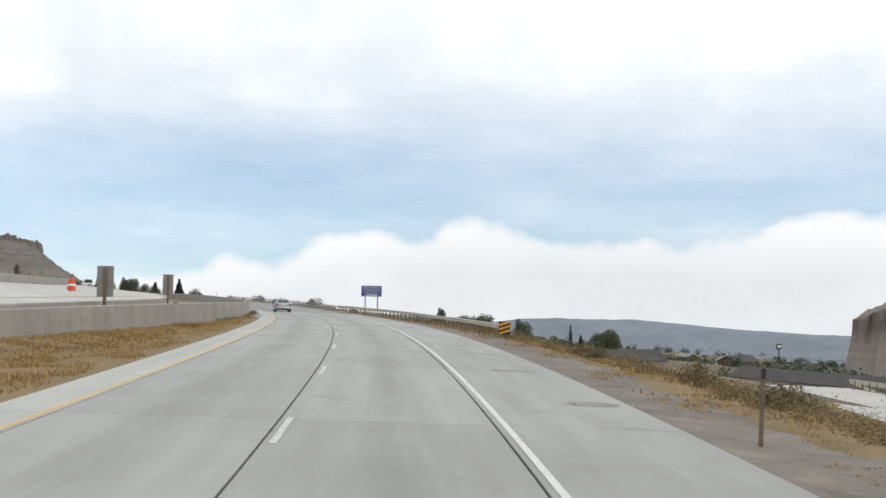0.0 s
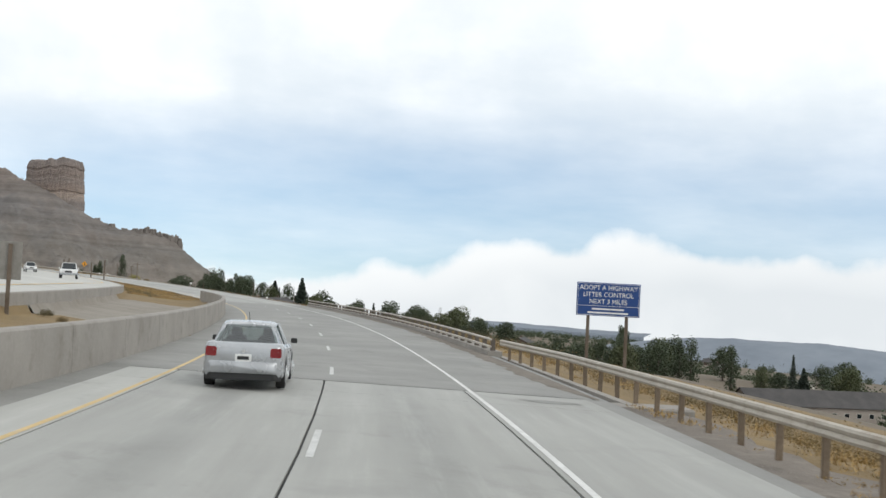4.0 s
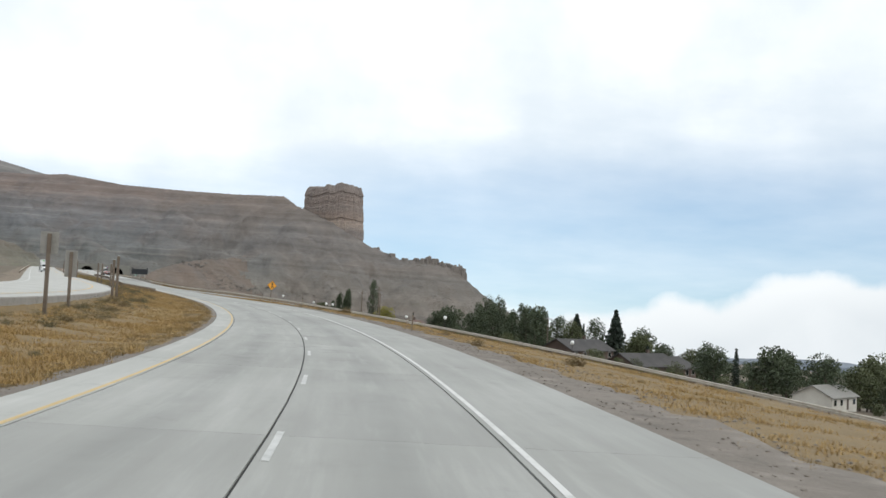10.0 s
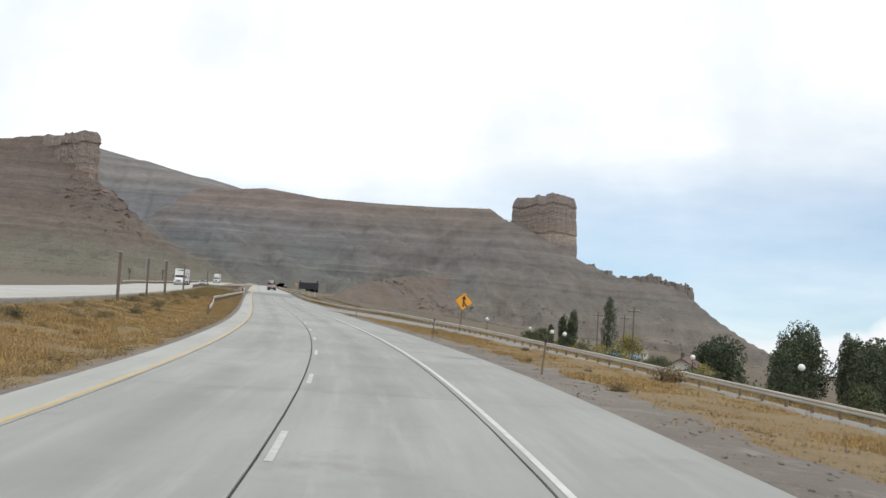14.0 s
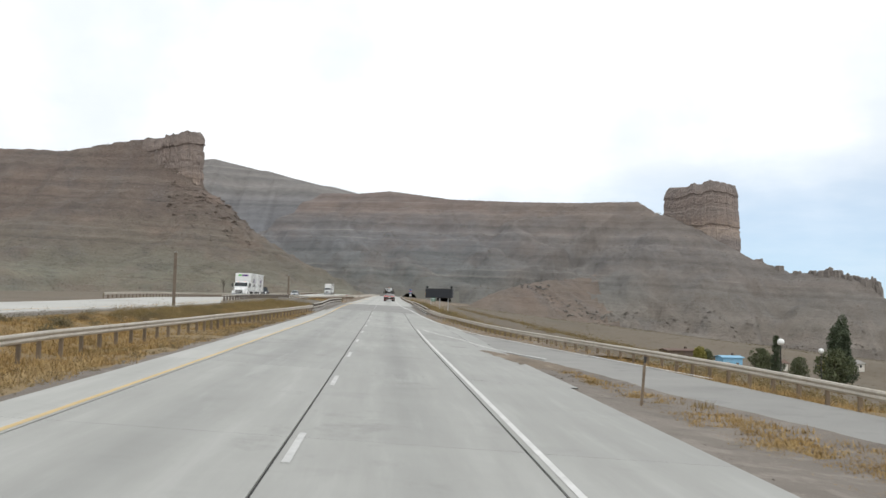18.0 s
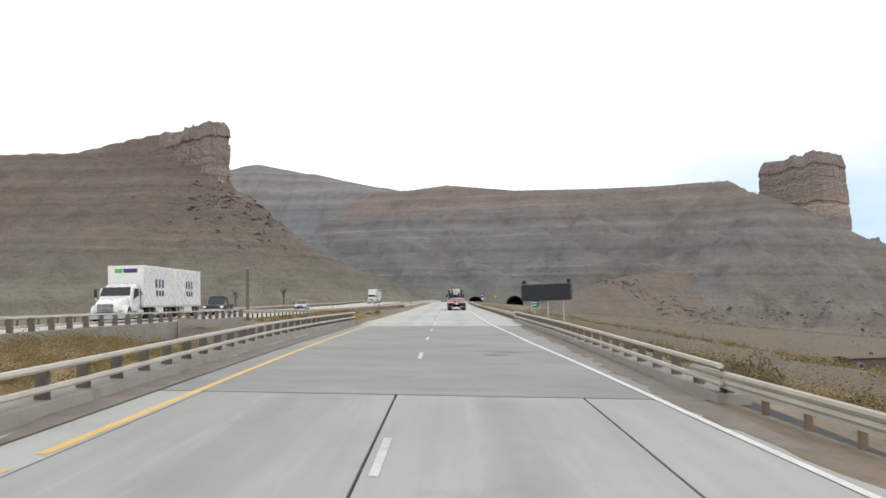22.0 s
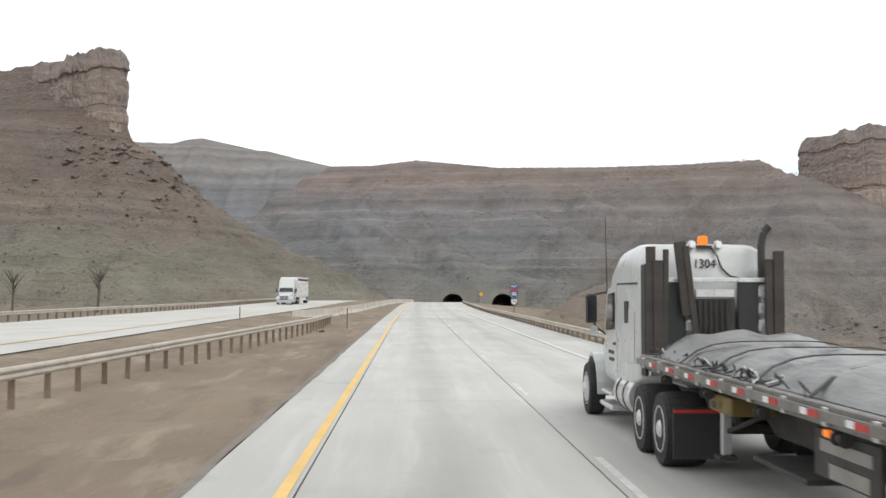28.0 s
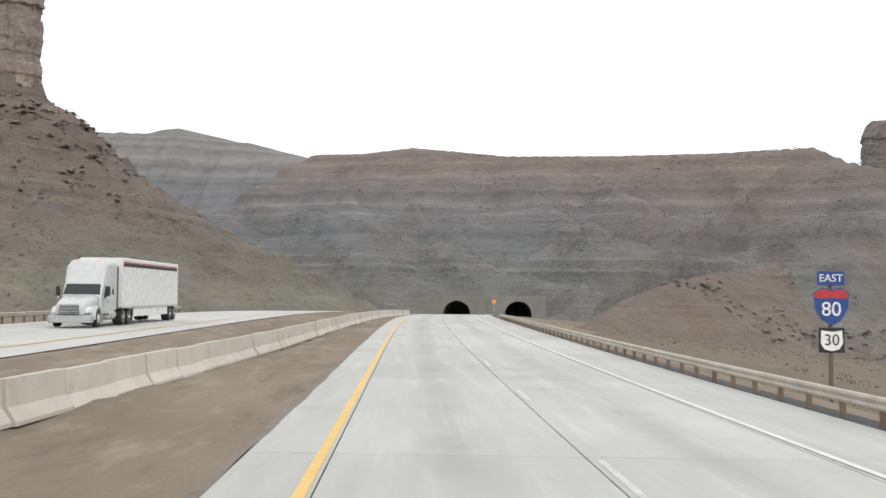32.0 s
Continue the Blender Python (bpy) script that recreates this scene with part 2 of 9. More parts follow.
def concrete_road(name="road_concrete", pale=1.0):
    """Worn light concrete, with paler wheel paths along the lanes, tyre-dark patches and hairline stains."""
    n = Nodes(name)
    tint = lambda c: tuple(v * pale for v in c)
    at = n.t.nodes.new("ShaderNodeAttribute")
    at.attribute_name = "across"
    u = at.outputs["Fac"]
    big, mid, fine = n.noise(0.10, 5), n.noise(0.8, 6, 0.62), n.noise(28, 3, 0.7)
    col = n.mix(n.span(big, 0.3, 0.7), tint((0.3, 0.297, 0.275)), tint((0.37, 0.366, 0.342)))
    col = n.mix(n.span(mid, 0.42, 0.68, 0, 0.40), col, tint((0.25, 0.246, 0.226)))
    # oil-dark centre of each lane
    lane = n.math("ABSOLUTE", n.math("SUBTRACT", n.math("ABSOLUTE", u), 1.85))
    drip = n.math("MULTIPLY", n.span(lane, 0.75, 0.1), n.span(n.noise(0.25, 4), 0.3, 0.65, 0.1, 0.55))
    col = n.mix(drip, col, tint((0.19, 0.19, 0.178)))
    al = n.t.nodes.new("ShaderNodeAttribute")
    al.attribute_name = "along"
    flow = n.t.nodes.new("ShaderNodeCombineXYZ")
    n.put(n.math("MULTIPLY", u, 1.5), flow.inputs[0]), n.put(n.math("MULTIPLY", al.outputs["Fac"], 0.09), flow.inputs[1])
    wear = n.noise(1.3, 6, 0.62, co=flow.outputs[0])
    col = n.mix(n.span(wear, 0.48, 0.72, 0, 0.38), col, tint((0.235, 0.23, 0.212)))
    col = n.mix(n.span(wear, 0.46, 0.30, 0, 0.35), col, tint((0.44, 0.435, 0.41)))
    spill = n.noise(0.33, 7, 0.7, (1, 0.6, 1))
    col = n.mix(n.span(spill, 0.60, 0.70, 0, 0.5), col, tint((0.20, 0.195, 0.18)))
    streak = n.noise(1.0, 5, 0.6, (0.35, 0.35, 1))
    col = n.mix(n.span(streak, 0.60, 0.72, 0, 0.35), col, tint((0.22, 0.215, 0.20)))
    oi = n.t.nodes.new("ShaderNodeObjectInfo")
    hsv = n.t.nodes.new("ShaderNodeHueSaturation")
    n.put(n.span(oi.outputs["Random"], 0, 1, 0.95, 1.05), hsv.inputs["Value"]), n.put(col, hsv.inputs["Color"])
    n.bump(fine, 0.25, 0.006)
    return n.done(hsv.outputs[0], n.span(mid, 0.3, 0.7, 0.85, 0.65))


def blades(name):
    """Dry grass: each blade its own shade between brown, gold and pale straw, in drifts."""
    n = Nodes(name)
    one, drift = n.geo.outputs["Random Per Island"], n.noise(0.22, 5, 0.6)
    col = n.mix(one, (0.225, 0.142, 0.056), (0.42, 0.282, 0.105))
    col = n.mix(n.span(drift, 0.50, 0.66, 0, 0.55), col, (0.42, 0.33, 0.19))
    col = n.mix(n.span(drift, 0.44, 0.32, 0, 0.60), col, (0.15, 0.125, 0.062))
    return n.done(col, 0.9)


def rutted_earth(name, sweep=(1, 0.22, 1), tints=((0.150, 0.113, 0.078), (0.218, 0.170, 0.120), (0.315, 0.262, 0.198), (0.095, 0.074, 0.054))):
    """Bare brown earth, swept into long pale and dark tracks, with clods and small stones."""
    n = Nodes(name)
    long_, cross = n.noise(0.9, 6, 0.62, sweep), n.noise(0.16, 5, 0.6, (1, 0.5, 1))
    clod, grit = n.noise(3.5, 6, 0.68), n.noise(30, 3, 0.7)
    col = n.mix(n.span(cross, 0.32, 0.68), tints[0], tints[1])
    col = n.mix(n.span(long_, 0.54, 0.68, 0, 0.60), col, tints[2])
    col = n.mix(n.span(long_, 0.45, 0.33, 0, 0.55), col, tints[3])
    col = n.mix(n.span(clod, 0.60, 0.72, 0, 0.55), col, (0.085, 0.068, 0.052))
    stone = n.t.nodes.new("ShaderNodeTexVoronoi")
    stone.inputs["Scale"].default_value = 7.0
    n.t.links.new(n.co, stone.inputs["Vector"])
    col = n.mix(n.math("MULTIPLY", n.span(stone.outputs["Distance"], 0.22, 0.12), n.span(n.noise(0.7, 4), 0.50, 0.66, 0, 0.8)), col, (0.34, 0.30, 0.25))
    hs = n.t.nodes.new("ShaderNodeHueSaturation")
    n.put(n.span(grit, 0.3, 0.7, 0.86, 1.14), hs.inputs["Value"]), n.put(col, hs.inputs["Color"])
    n.bump(n.math("ADD", n.math("MULTIPLY", long_, 1.0), n.math("ADD", n.math("MULTIPLY", clod, 0.5), n.math("MULTIPLY", grit, 0.12))), 0.8, 0.10)
    return n.done(hs.outputs[0], 0.95)


def strata(name, tints, ledge, seam, veg, tilt=0.03, rust=0.0, dashes=0.3, brown=0.0):
    """Layered sedimentary hillside: colours by height, soft beds, a few hard ledges, scree and scattered brush."""
    n = Nodes(name)
    sx = n.t.nodes.new("ShaderNodeSeparateXYZ")
    n.t.links.new(n.geo.outputs["Position"], sx.inputs[0])
    z = n.math("ADD", sx.outputs[2], n.math("MULTIPLY", sx.outputs[0], tilt))
    warp = n.math("MULTIPLY", n.math("SUBTRACT", n.noise(0.010, 4), 0.5), 26.0)
    warp2 = n.math("MULTIPLY", n.math("SUBTRACT", n.noise(0.09, 5, 0.6), 0.5), 5.0)
    ramp = n.t.nodes.new("ShaderNodeValToRGB")
    els = ramp.color_ramp.elements
    while len(els) < len(tints):
        els.new(0.5)
    for e, (p, c) in zip(els, tints):
        e.position, e.color = p, (*c, 1)
    n.put(n.span(n.math("ADD", n.math("ADD", z, warp), warp2), -10, 150), ramp.inputs[0])
    col = ramp.outputs[0]

    def layers(scale, detail, wander):
        lay = n.t.nodes.new("ShaderNodeTexNoise")
        lay.noise_dimensions = "1D"
        lay.inputs["Scale"].default_value, lay.inputs["Detail"].default_value, lay.inputs["Roughness"].default_value = scale, detail, 0.6
        n.put(n.math("ADD", n.math("ADD", z, n.math("MULTIPLY", warp, 0.15)), n.math("MULTIPLY", warp2, wander)), lay.inputs["W"])
        return lay.outputs["Fac"]

    broad, thin = layers(0.10, 3, 0.8), layers(0.36, 3, 0.35)
    patch = n.noise(0.022, 5, 0.62, (1, 1, 2.0))
    col = n.mix(n.math("MULTIPLY", n.span(thin, 0.58, 0.68), n.span(patch, 0.44, 0.64, 0, 0.55)), col, ledge)
    col = n.mix(n.math("MULTIPLY", n.span(thin, 0.40, 0.31), n.span(patch, 0.60, 0.36, 0, 0.50)), col, seam)
    # blocky ledges breaking out of the slope
    chip = n.noise(0.30, 5, 0.66, (1, 1, 4.0))
    col = n.mix(n.math("MULTIPLY", n.span(chip, 0.57, 0.66), n.span(n.noise(0.045, 4), 0.42, 0.6, 0.15, 1.0)), col, n.mix(dashes, col, seam))
    if rust:
        col = n.mix(n.span(n.noise(0.028, 6, 0.62, (1, 1, 1.4)), 0.46, 0.66, 0, rust), col, (0.215, 0.148, 0.115))
    if brown:
        east_ = n.math("ADD", sx.outputs[0], n.math("MULTIPLY", n.math("SUBTRACT", n.noise(0.012, 5, 0.6), 0.5), 260.0))
        col = n.mix(n.span(east_, 30, 190, 0, brown), col, (0.192, 0.160, 0.135))
    # dark blue-grey streaks mixed into the colour, running down the slope
    slope_streak = n.noise(0.045, 5, 0.6, (1, 1, 0.16))
    col = n.mix(n.span(slope_streak, 0.50, 0.68, 0, 0.42), col, n.mix(0.6, col, (0.115, 0.12, 0.13)))
    # brush and stones
    spot = n.t.nodes.new("ShaderNodeTexVoronoi")
    spot.inputs["Scale"].default_value = 0.55
    n.t.links.new(n.co, spot.inputs["Vector"])
    grow = n.math("MULTIPLY", n.span(spot.outputs["Distance"], 0.34, 0.16), n.span(n.noise(0.05, 5), 0.42, 0.64))
    col = n.mix(n.math("MULTIPLY", grow, 0.55), col, veg)
    mottle, grain = n.noise(0.11, 6, 0.62), n.noise(0.9, 8, 0.72)
    tone_ = n.math("ADD", n.span(broad, 0.32, 0.68, 0.82, 1.15), n.math("ADD", n.span(mottle, 0.3, 0.7, -0.13, 0.13), n.span(grain, 0.3, 0.7, -0.17, 0.17)))
    hs = n.t.nodes.new("ShaderNodeHueSaturation")
    n.put(tone_, hs.inputs["Value"]), n.put(col, hs.inputs["Color"])
    n.bump(n.math("ADD", n.math("MULTIPLY", grain, 0.30), n.math("ADD", n.math("MULTIPLY", mottle, 0.5), n.math("MULTIPLY", chip, 0.5))), 0.9, 3.2)
    return n.done(hs.outputs[0], 0.95)


def cliff_rock(name):
    """Massive sandstone: thick beds of differing colour, dark streaks down the joints, broken pale faces."""
    n = Nodes(name)
    sx = n.t.nodes.new("ShaderNodeSeparateXYZ")
    n.t.links.new(n.geo.outputs["Position"], sx.inputs[0])
    z = n.math("ADD", sx.outputs[2], n.math("MULTIPLY", n.math("SUBTRACT", n.noise(0.08, 4), 0.5), 7.0))
    ramp = n.t.nodes.new("ShaderNodeValToRGB")
    els = ramp.color_ramp.elements
    tints = ((0.0, (0.188, 0.166, 0.148)), (0.20, (0.255, 0.214, 0.190)), (0.32, (0.184, 0.158, 0.148)), (0.44, (0.338, 0.273, 0.227)), (0.55, (0.278, 0.217, 0.181)), (0.66, (0.225, 0.184, 0.162)), (0.84, (0.244, 0.197, 0.172)), (1.0, (0.195, 0.164, 0.148)))
    while len(els) < len(tints):
        els.new(0.5)
    for e, (p, c) in zip(els, tints):
        e.position, e.color = p, (*c, 1)
    n.put(n.span(z, 48, 112), ramp.inputs[0])
    streak, blot, grain = n.noise(0.42, 5, 0.62, (1, 1, 0.13)), n.noise(0.16, 6, 0.65, (1, 1, 1.5)), n.noise(1.3, 7, 0.7)
    col = n.mix(n.span(streak, 0.50, 0.68, 0, 0.42), ramp.outputs[0], (0.124, 0.106, 0.100))
    col = n.mix(n.span(blot, 0.54, 0.70, 0, 0.40), col, (0.310, 0.268, 0.235))
    col = n.mix(n.span(n.noise(0.10, 5, 0.6, (1, 1, 5.0)), 0.56, 0.64, 0, 0.5), col, (0.136, 0.116, 0.108))
    hs = n.t.nodes.new("ShaderNodeHueSaturation")
    n.put(n.span(grain, 0.3, 0.7, 0.84, 1.14), hs.inputs["Value"]), n.put(col, hs.inputs["Color"])
    n.bump(n.math("ADD", n.math("MULTIPLY", grain, 0.35), n.math("ADD", n.math("MULTIPLY", streak, 0.6), blot)), 0.65, 1.4)
    return n.done(hs.outputs[0], 0.95)


M = {}
M["concrete"] = concrete_road()
M["concrete_new"] = concrete_road("new_road_concrete", 1.28)
M["concrete_edge"] = concrete_road("pale_shoulder_concrete", 1.22)
M["bridge"] = surface("bridge_deck_concrete", (0.189, 0.186, 0.170), (0.275, 0.267, 0.249), 22, 0.35, 0.7, bump=0.25, dirt=(0.163, 0.159, 0.146), specks=0.2)
M["joint"] = surface("joint_sealant", (0.015, 0.015, 0.015), (0.04, 0.038, 0.035), 12, 2, 0.75)
M["opp"] = surface("far_carriageway_concrete", (0.40, 0.39, 0.36), (0.50, 0.49, 0.455), 15, 0.12, 0.8, dirt=(0.30, 0.29, 0.27))
M["ramp"] = surface("ramp_asphalt", (0.22, 0.215, 0.20), (0.30, 0.29, 0.27), 20, 0.2, 0.85, dirt=(0.17, 0.165, 0.155))
M["white"] = surface("white_road_paint", (0.52, 0.515, 0.49), (0.70, 0.69, 0.665), 9, 1.5, 0.6, dirt=(0.36, 0.355, 0.33))
M["worn_white"] = surface("worn_lane_paint", (0.40, 0.397, 0.38), (0.60, 0.595, 0.57), 9, 2.5, 0.6, dirt=(0.33, 0.325, 0.30))
M["yellow"] = surface("yellow_road_paint", (0.60, 0.37, 0.09), (0.69, 0.46, 0.15), 7, 0.9, 0.65, dirt=(0.46, 0.42, 0.32))
M["yellow_worn"] = surface("worn_yellow_paint", (0.50, 0.36, 0.155), (0.60, 0.44, 0.205), 7, 0.9, 0.65, dirt=(0.46, 0.37, 0.24))
M["gravel"] = rutted_earth("gravel_shoulder", (1, 1, 1), ((0.150, 0.126, 0.104), (0.205, 0.176, 0.148), (0.285, 0.252, 0.215), (0.098, 0.082, 0.066)))
M["dirt"] = rutted_earth("bare_median_earth")
M["grass_soil"] = surface("dry_grass_soil", (0.163, 0.112, 0.052), (0.249, 0.174, 0.079), 5, 0.3, 0.95, bump=0.9, dist=0.06, dirt=(0.129, 0.107, 0.077), specks=0.4)
M["valley"] = surface("valley_ground", (0.106, 0.085, 0.058), (0.158, 0.124, 0.086), 0.5, 0.02, 0.95, bump=0.5, dist=0.3, dirt=(0.068, 0.070, 0.041), specks=0.4)
M["wall"] = surface("cast_concrete", (0.235, 0.217, 0.192), (0.325, 0.30, 0.268), 10, 0.5, 0.85, bump=0.25, dirt=(0.17, 0.152, 0.13))
M["jersey"] = surface("pale_precast_concrete", (0.42, 0.385, 0.33), (0.54, 0.50, 0.44), 11, 0.7, 0.85, bump=0.25, dirt=(0.33, 0.30, 0.26), random=0.06)
M["rail"] = surface("weathered_steel_beam", (0.36, 0.32, 0.265), (0.50, 0.45, 0.38), 9, 0.8, 0.55, 0.25, bump=0.15, dirt=(0.26, 0.20, 0.14))
M["tube"] = surface("painted_rail_tube", (0.40, 0.365, 0.31), (0.54, 0.50, 0.43), 9, 0.8, 0.5, 0.1, bump=0.12, dirt=(0.36, 0.30, 0.24))
M["post"] = surface("rusty_post", (0.13, 0.095, 0.065), (0.22, 0.17, 0.12), 16, 2, 0.8, 0.2, bump=0.3, random=0.15)
M["curbpost"] = surface("dark_bridge_post", (0.085, 0.07, 0.058), (0.15, 0.128, 0.108), 9, 2, 0.8, bump=0.3, dirt=(0.12, 0.09, 0.07), random=0.12)
M["galv"] = surface("galvanised_steel", (0.38, 0.38, 0.37), (0.50, 0.50, 0.49), 14, 1.5, 0.45, 0.6, bump=0.08)
M["wood"] = surface("weathered_timber", (0.10, 0.075, 0.055), (0.17, 0.135, 0.105), 18, 2, 0.9, bump=0.5)
M["headwall"] = surface("weathered_portal_concrete", (0.17, 0.168, 0.150), (0.235, 0.23, 0.205), 3, 0.2, 0.9, bump=0.3)
M["pale_dirt"] = surface("pale_trodden_dirt", (0.20, 0.175, 0.145), (0.29, 0.26, 0.22), 10, 0.3, 0.95, bump=0.6, dist=0.03, dirt=(0.14, 0.12, 0.085))
M["tar"] = surface("dark_tar_stain", (0.20, 0.197, 0.183), (0.285, 0.282, 0.262), 14, 1.1, 0.8, bump=0.2)
M["mud"] = surface("curb_mud", (0.13, 0.112, 0.092), (0.22, 0.19, 0.158), 14, 1.2, 0.95, bump=0.6, dist=0.03)
M["patch"] = surface("asphalt_patch", (0.07, 0.07, 0.068), (0.14, 0.138, 0.13), 18, 2, 0.6, bump=0.5)
M["mesa"] = strata("mesa_strata", [(0.0, (0.207, 0.180, 0.153)), (0.13, (0.188, 0.180, 0.158)), (0.27, (0.169, 0.174, 0.166)), (0.45, (0.169, 0.169, 0.173)), (0.60, (0.179, 0.167, 0.164)), (0.69, (0.207, 0.164, 0.143)), (0.80, (0.188, 0.149, 0.133)), (1.0, (0.207, 0.173, 0.156))], (0.297, 0.279, 0.258), (0.104, 0.101, 0.104), (0.101, 0.101, 0.083), rust=0.25, dashes=0.45, brown=0.6)
M["hill"] = strata("left_hill_strata", [(0.0, (0.194, 0.180, 0.140)), (0.16, (0.191, 0.182, 0.140)), (0.27, (0.175, 0.151, 0.120)), (0.40, (0.166, 0.132, 0.109)), (0.58, (0.162, 0.129, 0.109)), (0.80, (0.175, 0.142, 0.122)), (0.92, (0.154, 0.130, 0.114)), (1.0, (0.160, 0.135, 0.120))], (0.246, 0.214, 0.176), (0.077, 0.064, 0.058), (0.080, 0.075, 0.054), rust=0.40, dashes=0.75)
M["spur"] = strata("brown_shoulder_strata", [(0.0, (0.190, 0.151, 0.121)), (0.3, (0.179, 0.143, 0.117)), (1.0, (0.179, 0.145, 0.125))], (0.254, 0.216, 0.178), (0.093, 0.078, 0.069), (0.089, 0.085, 0.059), rust=0.35, dashes=0.6)
# back ridge: distance haze put into the tints, blue-grey and low in contrast
M["back"] = strata("haze_tinted_back_strata", [(0.0, (0.150, 0.152, 0.158)), (0.6, (0.150, 0.152, 0.162)), (0.85, (0.165, 0.160, 0.162)), (1.0, (0.205, 0.190, 0.178))], (0.20, 0.196, 0.19), (0.125, 0.127, 0.135), (0.10, 0.105, 0.10), rust=0.0, dashes=0.3)
M["rock"] = cliff_rock("cliff_sandstone")
# distance haze is put into this base colour as pale blue-grey
M["far"] = surface("haze_tinted_far_mesa", (0.128, 0.15, 0.182), (0.21, 0.236, 0.27), 0.04, 0.009, 1.0, bump=0, specks=0.35)
M["leaf"] = surface("broad_leaves", (0.036, 0.050, 0.026), (0.078, 0.098, 0.046), 0.9, 0.25, 0.7, bump=0)
M["olive"] = surface("olive_leaves", (0.055, 0.068, 0.028), (0.11, 0.12, 0.05), 0.9, 0.25, 0.7, bump=0)
M["gold"] = surface("yellowing_leaves", (0.16, 0.15, 0.035), (0.30, 0.26, 0.05), 0.9, 0.3, 0.7, bump=0)
M["spruce"] = surface("spruce_needles", (0.018, 0.028, 0.020), (0.040, 0.055, 0.036), 1.5, 0.4, 0.8, bump=0)
M["sage"] = surface("sagebrush_leaves", (0.10, 0.085, 0.045), (0.18, 0.15, 0.08), 3, 0.2, 0.9, bump=0)
M["straw"] = blades("dry_grass_blades")
M["drybrush"] = surface("brown_olive_brush", (0.13, 0.095, 0.05), (0.25, 0.185, 0.09), 2, 0.15, 0.9, bump=0, dirt=(0.10, 0.095, 0.05))
M["brush"] = surface("hill_brush", (0.10, 0.09, 0.066), (0.165, 0.148, 0.108), 0.6, 0.05, 0.95, bump=0)
M["bark"] = surface("bark", (0.07, 0.055, 0.045), (0.13, 0.11, 0.09), 8, 2, 0.95, bump=0.5)
M["wpaint"] = plain("white_vehicle_paint", (0.72, 0.72, 0.71), 0.28)
M["cabpaint"] = plain("pale_grey_truck_paint", (0.50, 0.51, 0.50), 0.3)
M["stake"] = surface("grey_stake_timber", (0.032, 0.027, 0.023), (0.066, 0.057, 0.050), 14, 2, 0.9, bump=0.5)
M["silver"] = plain("silver_car_paint", (0.43, 0.44, 0.45), 0.25, 0.35)
M["blackpaint"] = plain("dark_truck_paint", (0.022, 0.022, 0.028), 0.25)
M["alloy"] = surface("brushed_aluminium", (0.50, 0.50, 0.50), (0.66, 0.66, 0.65), 20, 2, 0.32, 0.45, bump=0.05, dirt=(0.35, 0.34, 0.32))
M["deck"] = surface("aluminium_deck", (0.42, 0.41, 0.39), (0.56, 0.55, 0.53), 16, 1.5, 0.5, 0.5, bump=0.15, dirt=(0.30, 0.28, 0.25))
M["rubber"] = surface("tyre_rubber", (0.012, 0.012, 0.012), (0.028, 0.027, 0.026), 20, 3, 0.85, bump=0.2)
M["black"] = plain("black_plastic", (0.018, 0.018, 0.018), 0.55)
M["steel"] = surface("dirty_frame_steel", (0.025, 0.023, 0.022), (0.055, 0.05, 0.045), 10, 2, 0.75, 0.1, bump=0.2)
M["glass"] = plain("dark_tinted_glass", (0.018, 0.022, 0.025), 0.06)
M["red"] = plain("red_lens", (0.42, 0.012, 0.010), 0.3)
M["tail_red"] = plain("dark_red_lamp_lens", (0.20, 0.012, 0.014), 0.25)
M["lit_red"] = plain("lit_red_lens", (0.75, 0.02, 0.015), 0.3, emit=0.7)
M["amber"] = plain("amber_beacon", (0.85, 0.20, 0.01), 0.35, emit=0.35)
M["redtape"] = plain("red_reflector", (0.45, 0.03, 0.025), 0.5)
M["whitetape"] = plain("white_reflector", (0.72, 0.72, 0.70), 0.5)
M["blue"] = plain("blue_sign_sheet", (0.012, 0.055, 0.22), 0.4)
M["sheet"] = plain("white_sign_sheet", (0.80, 0.80, 0.78), 0.4)
M["signyellow"] = plain("yellow_sign_sheet", (0.75, 0.33, 0.02), 0.4)
M["green"] = plain("green_sign_sheet", (0.005, 0.13, 0.075), 0.4)
M["ink"] = plain("black_lettering", (0.015, 0.015, 0.016), 0.5)
M["purple"] = plain("purple_marking", (0.08, 0.02, 0.16), 0.4)
M["lime"] = plain("green_marking", (0.10, 0.42, 0.08), 0.4)
M["signback"] = surface("bare_sign_back", (0.21, 0.20, 0.18), (0.29, 0.275, 0.25), 8, 2, 0.6, 0.3, bump=0.05)
M["roof"] = surface("dark_shingles", (0.045, 0.042, 0.042), (0.085, 0.078, 0.074), 3, 0.3, 0.9, bump=0.3)
M["roofbrown"] = surface("brown_roofing", (0.12, 0.07, 0.055), (0.17, 0.11, 0.085), 3, 0.3, 0.9, bump=0.3)
M["siding"] = surface("pale_siding", (0.50, 0.47, 0.42), (0.62, 0.59, 0.53), 2, 0.4, 0.85, bump=0.1)
M["brickwall"] = surface("brown_house_wall", (0.085, 0.062, 0.05), (0.135, 0.10, 0.082), 4, 0.4, 0.9, bump=0.2)
M["bluesteel"] = plain("light_blue_sheet_metal", (0.20, 0.42, 0.60), 0.5)
M["orange"] = plain("orange_plastic", (0.62, 0.09, 0.03), 0.5)
M["dark_panel"] = plain("message_panel_black", (0.012, 0.013, 0.018), 0.35)
M["lamp_globe"] = plain("white_globe", (0.80, 0.80, 0.78), 0.35)
M["headlamp"] = plain("headlamp_glass", (0.75, 0.75, 0.74), 0.12)
M["yellowcan"] = plain("yellow_tool_box", (0.168, 0.115, 0.035), 0.6)


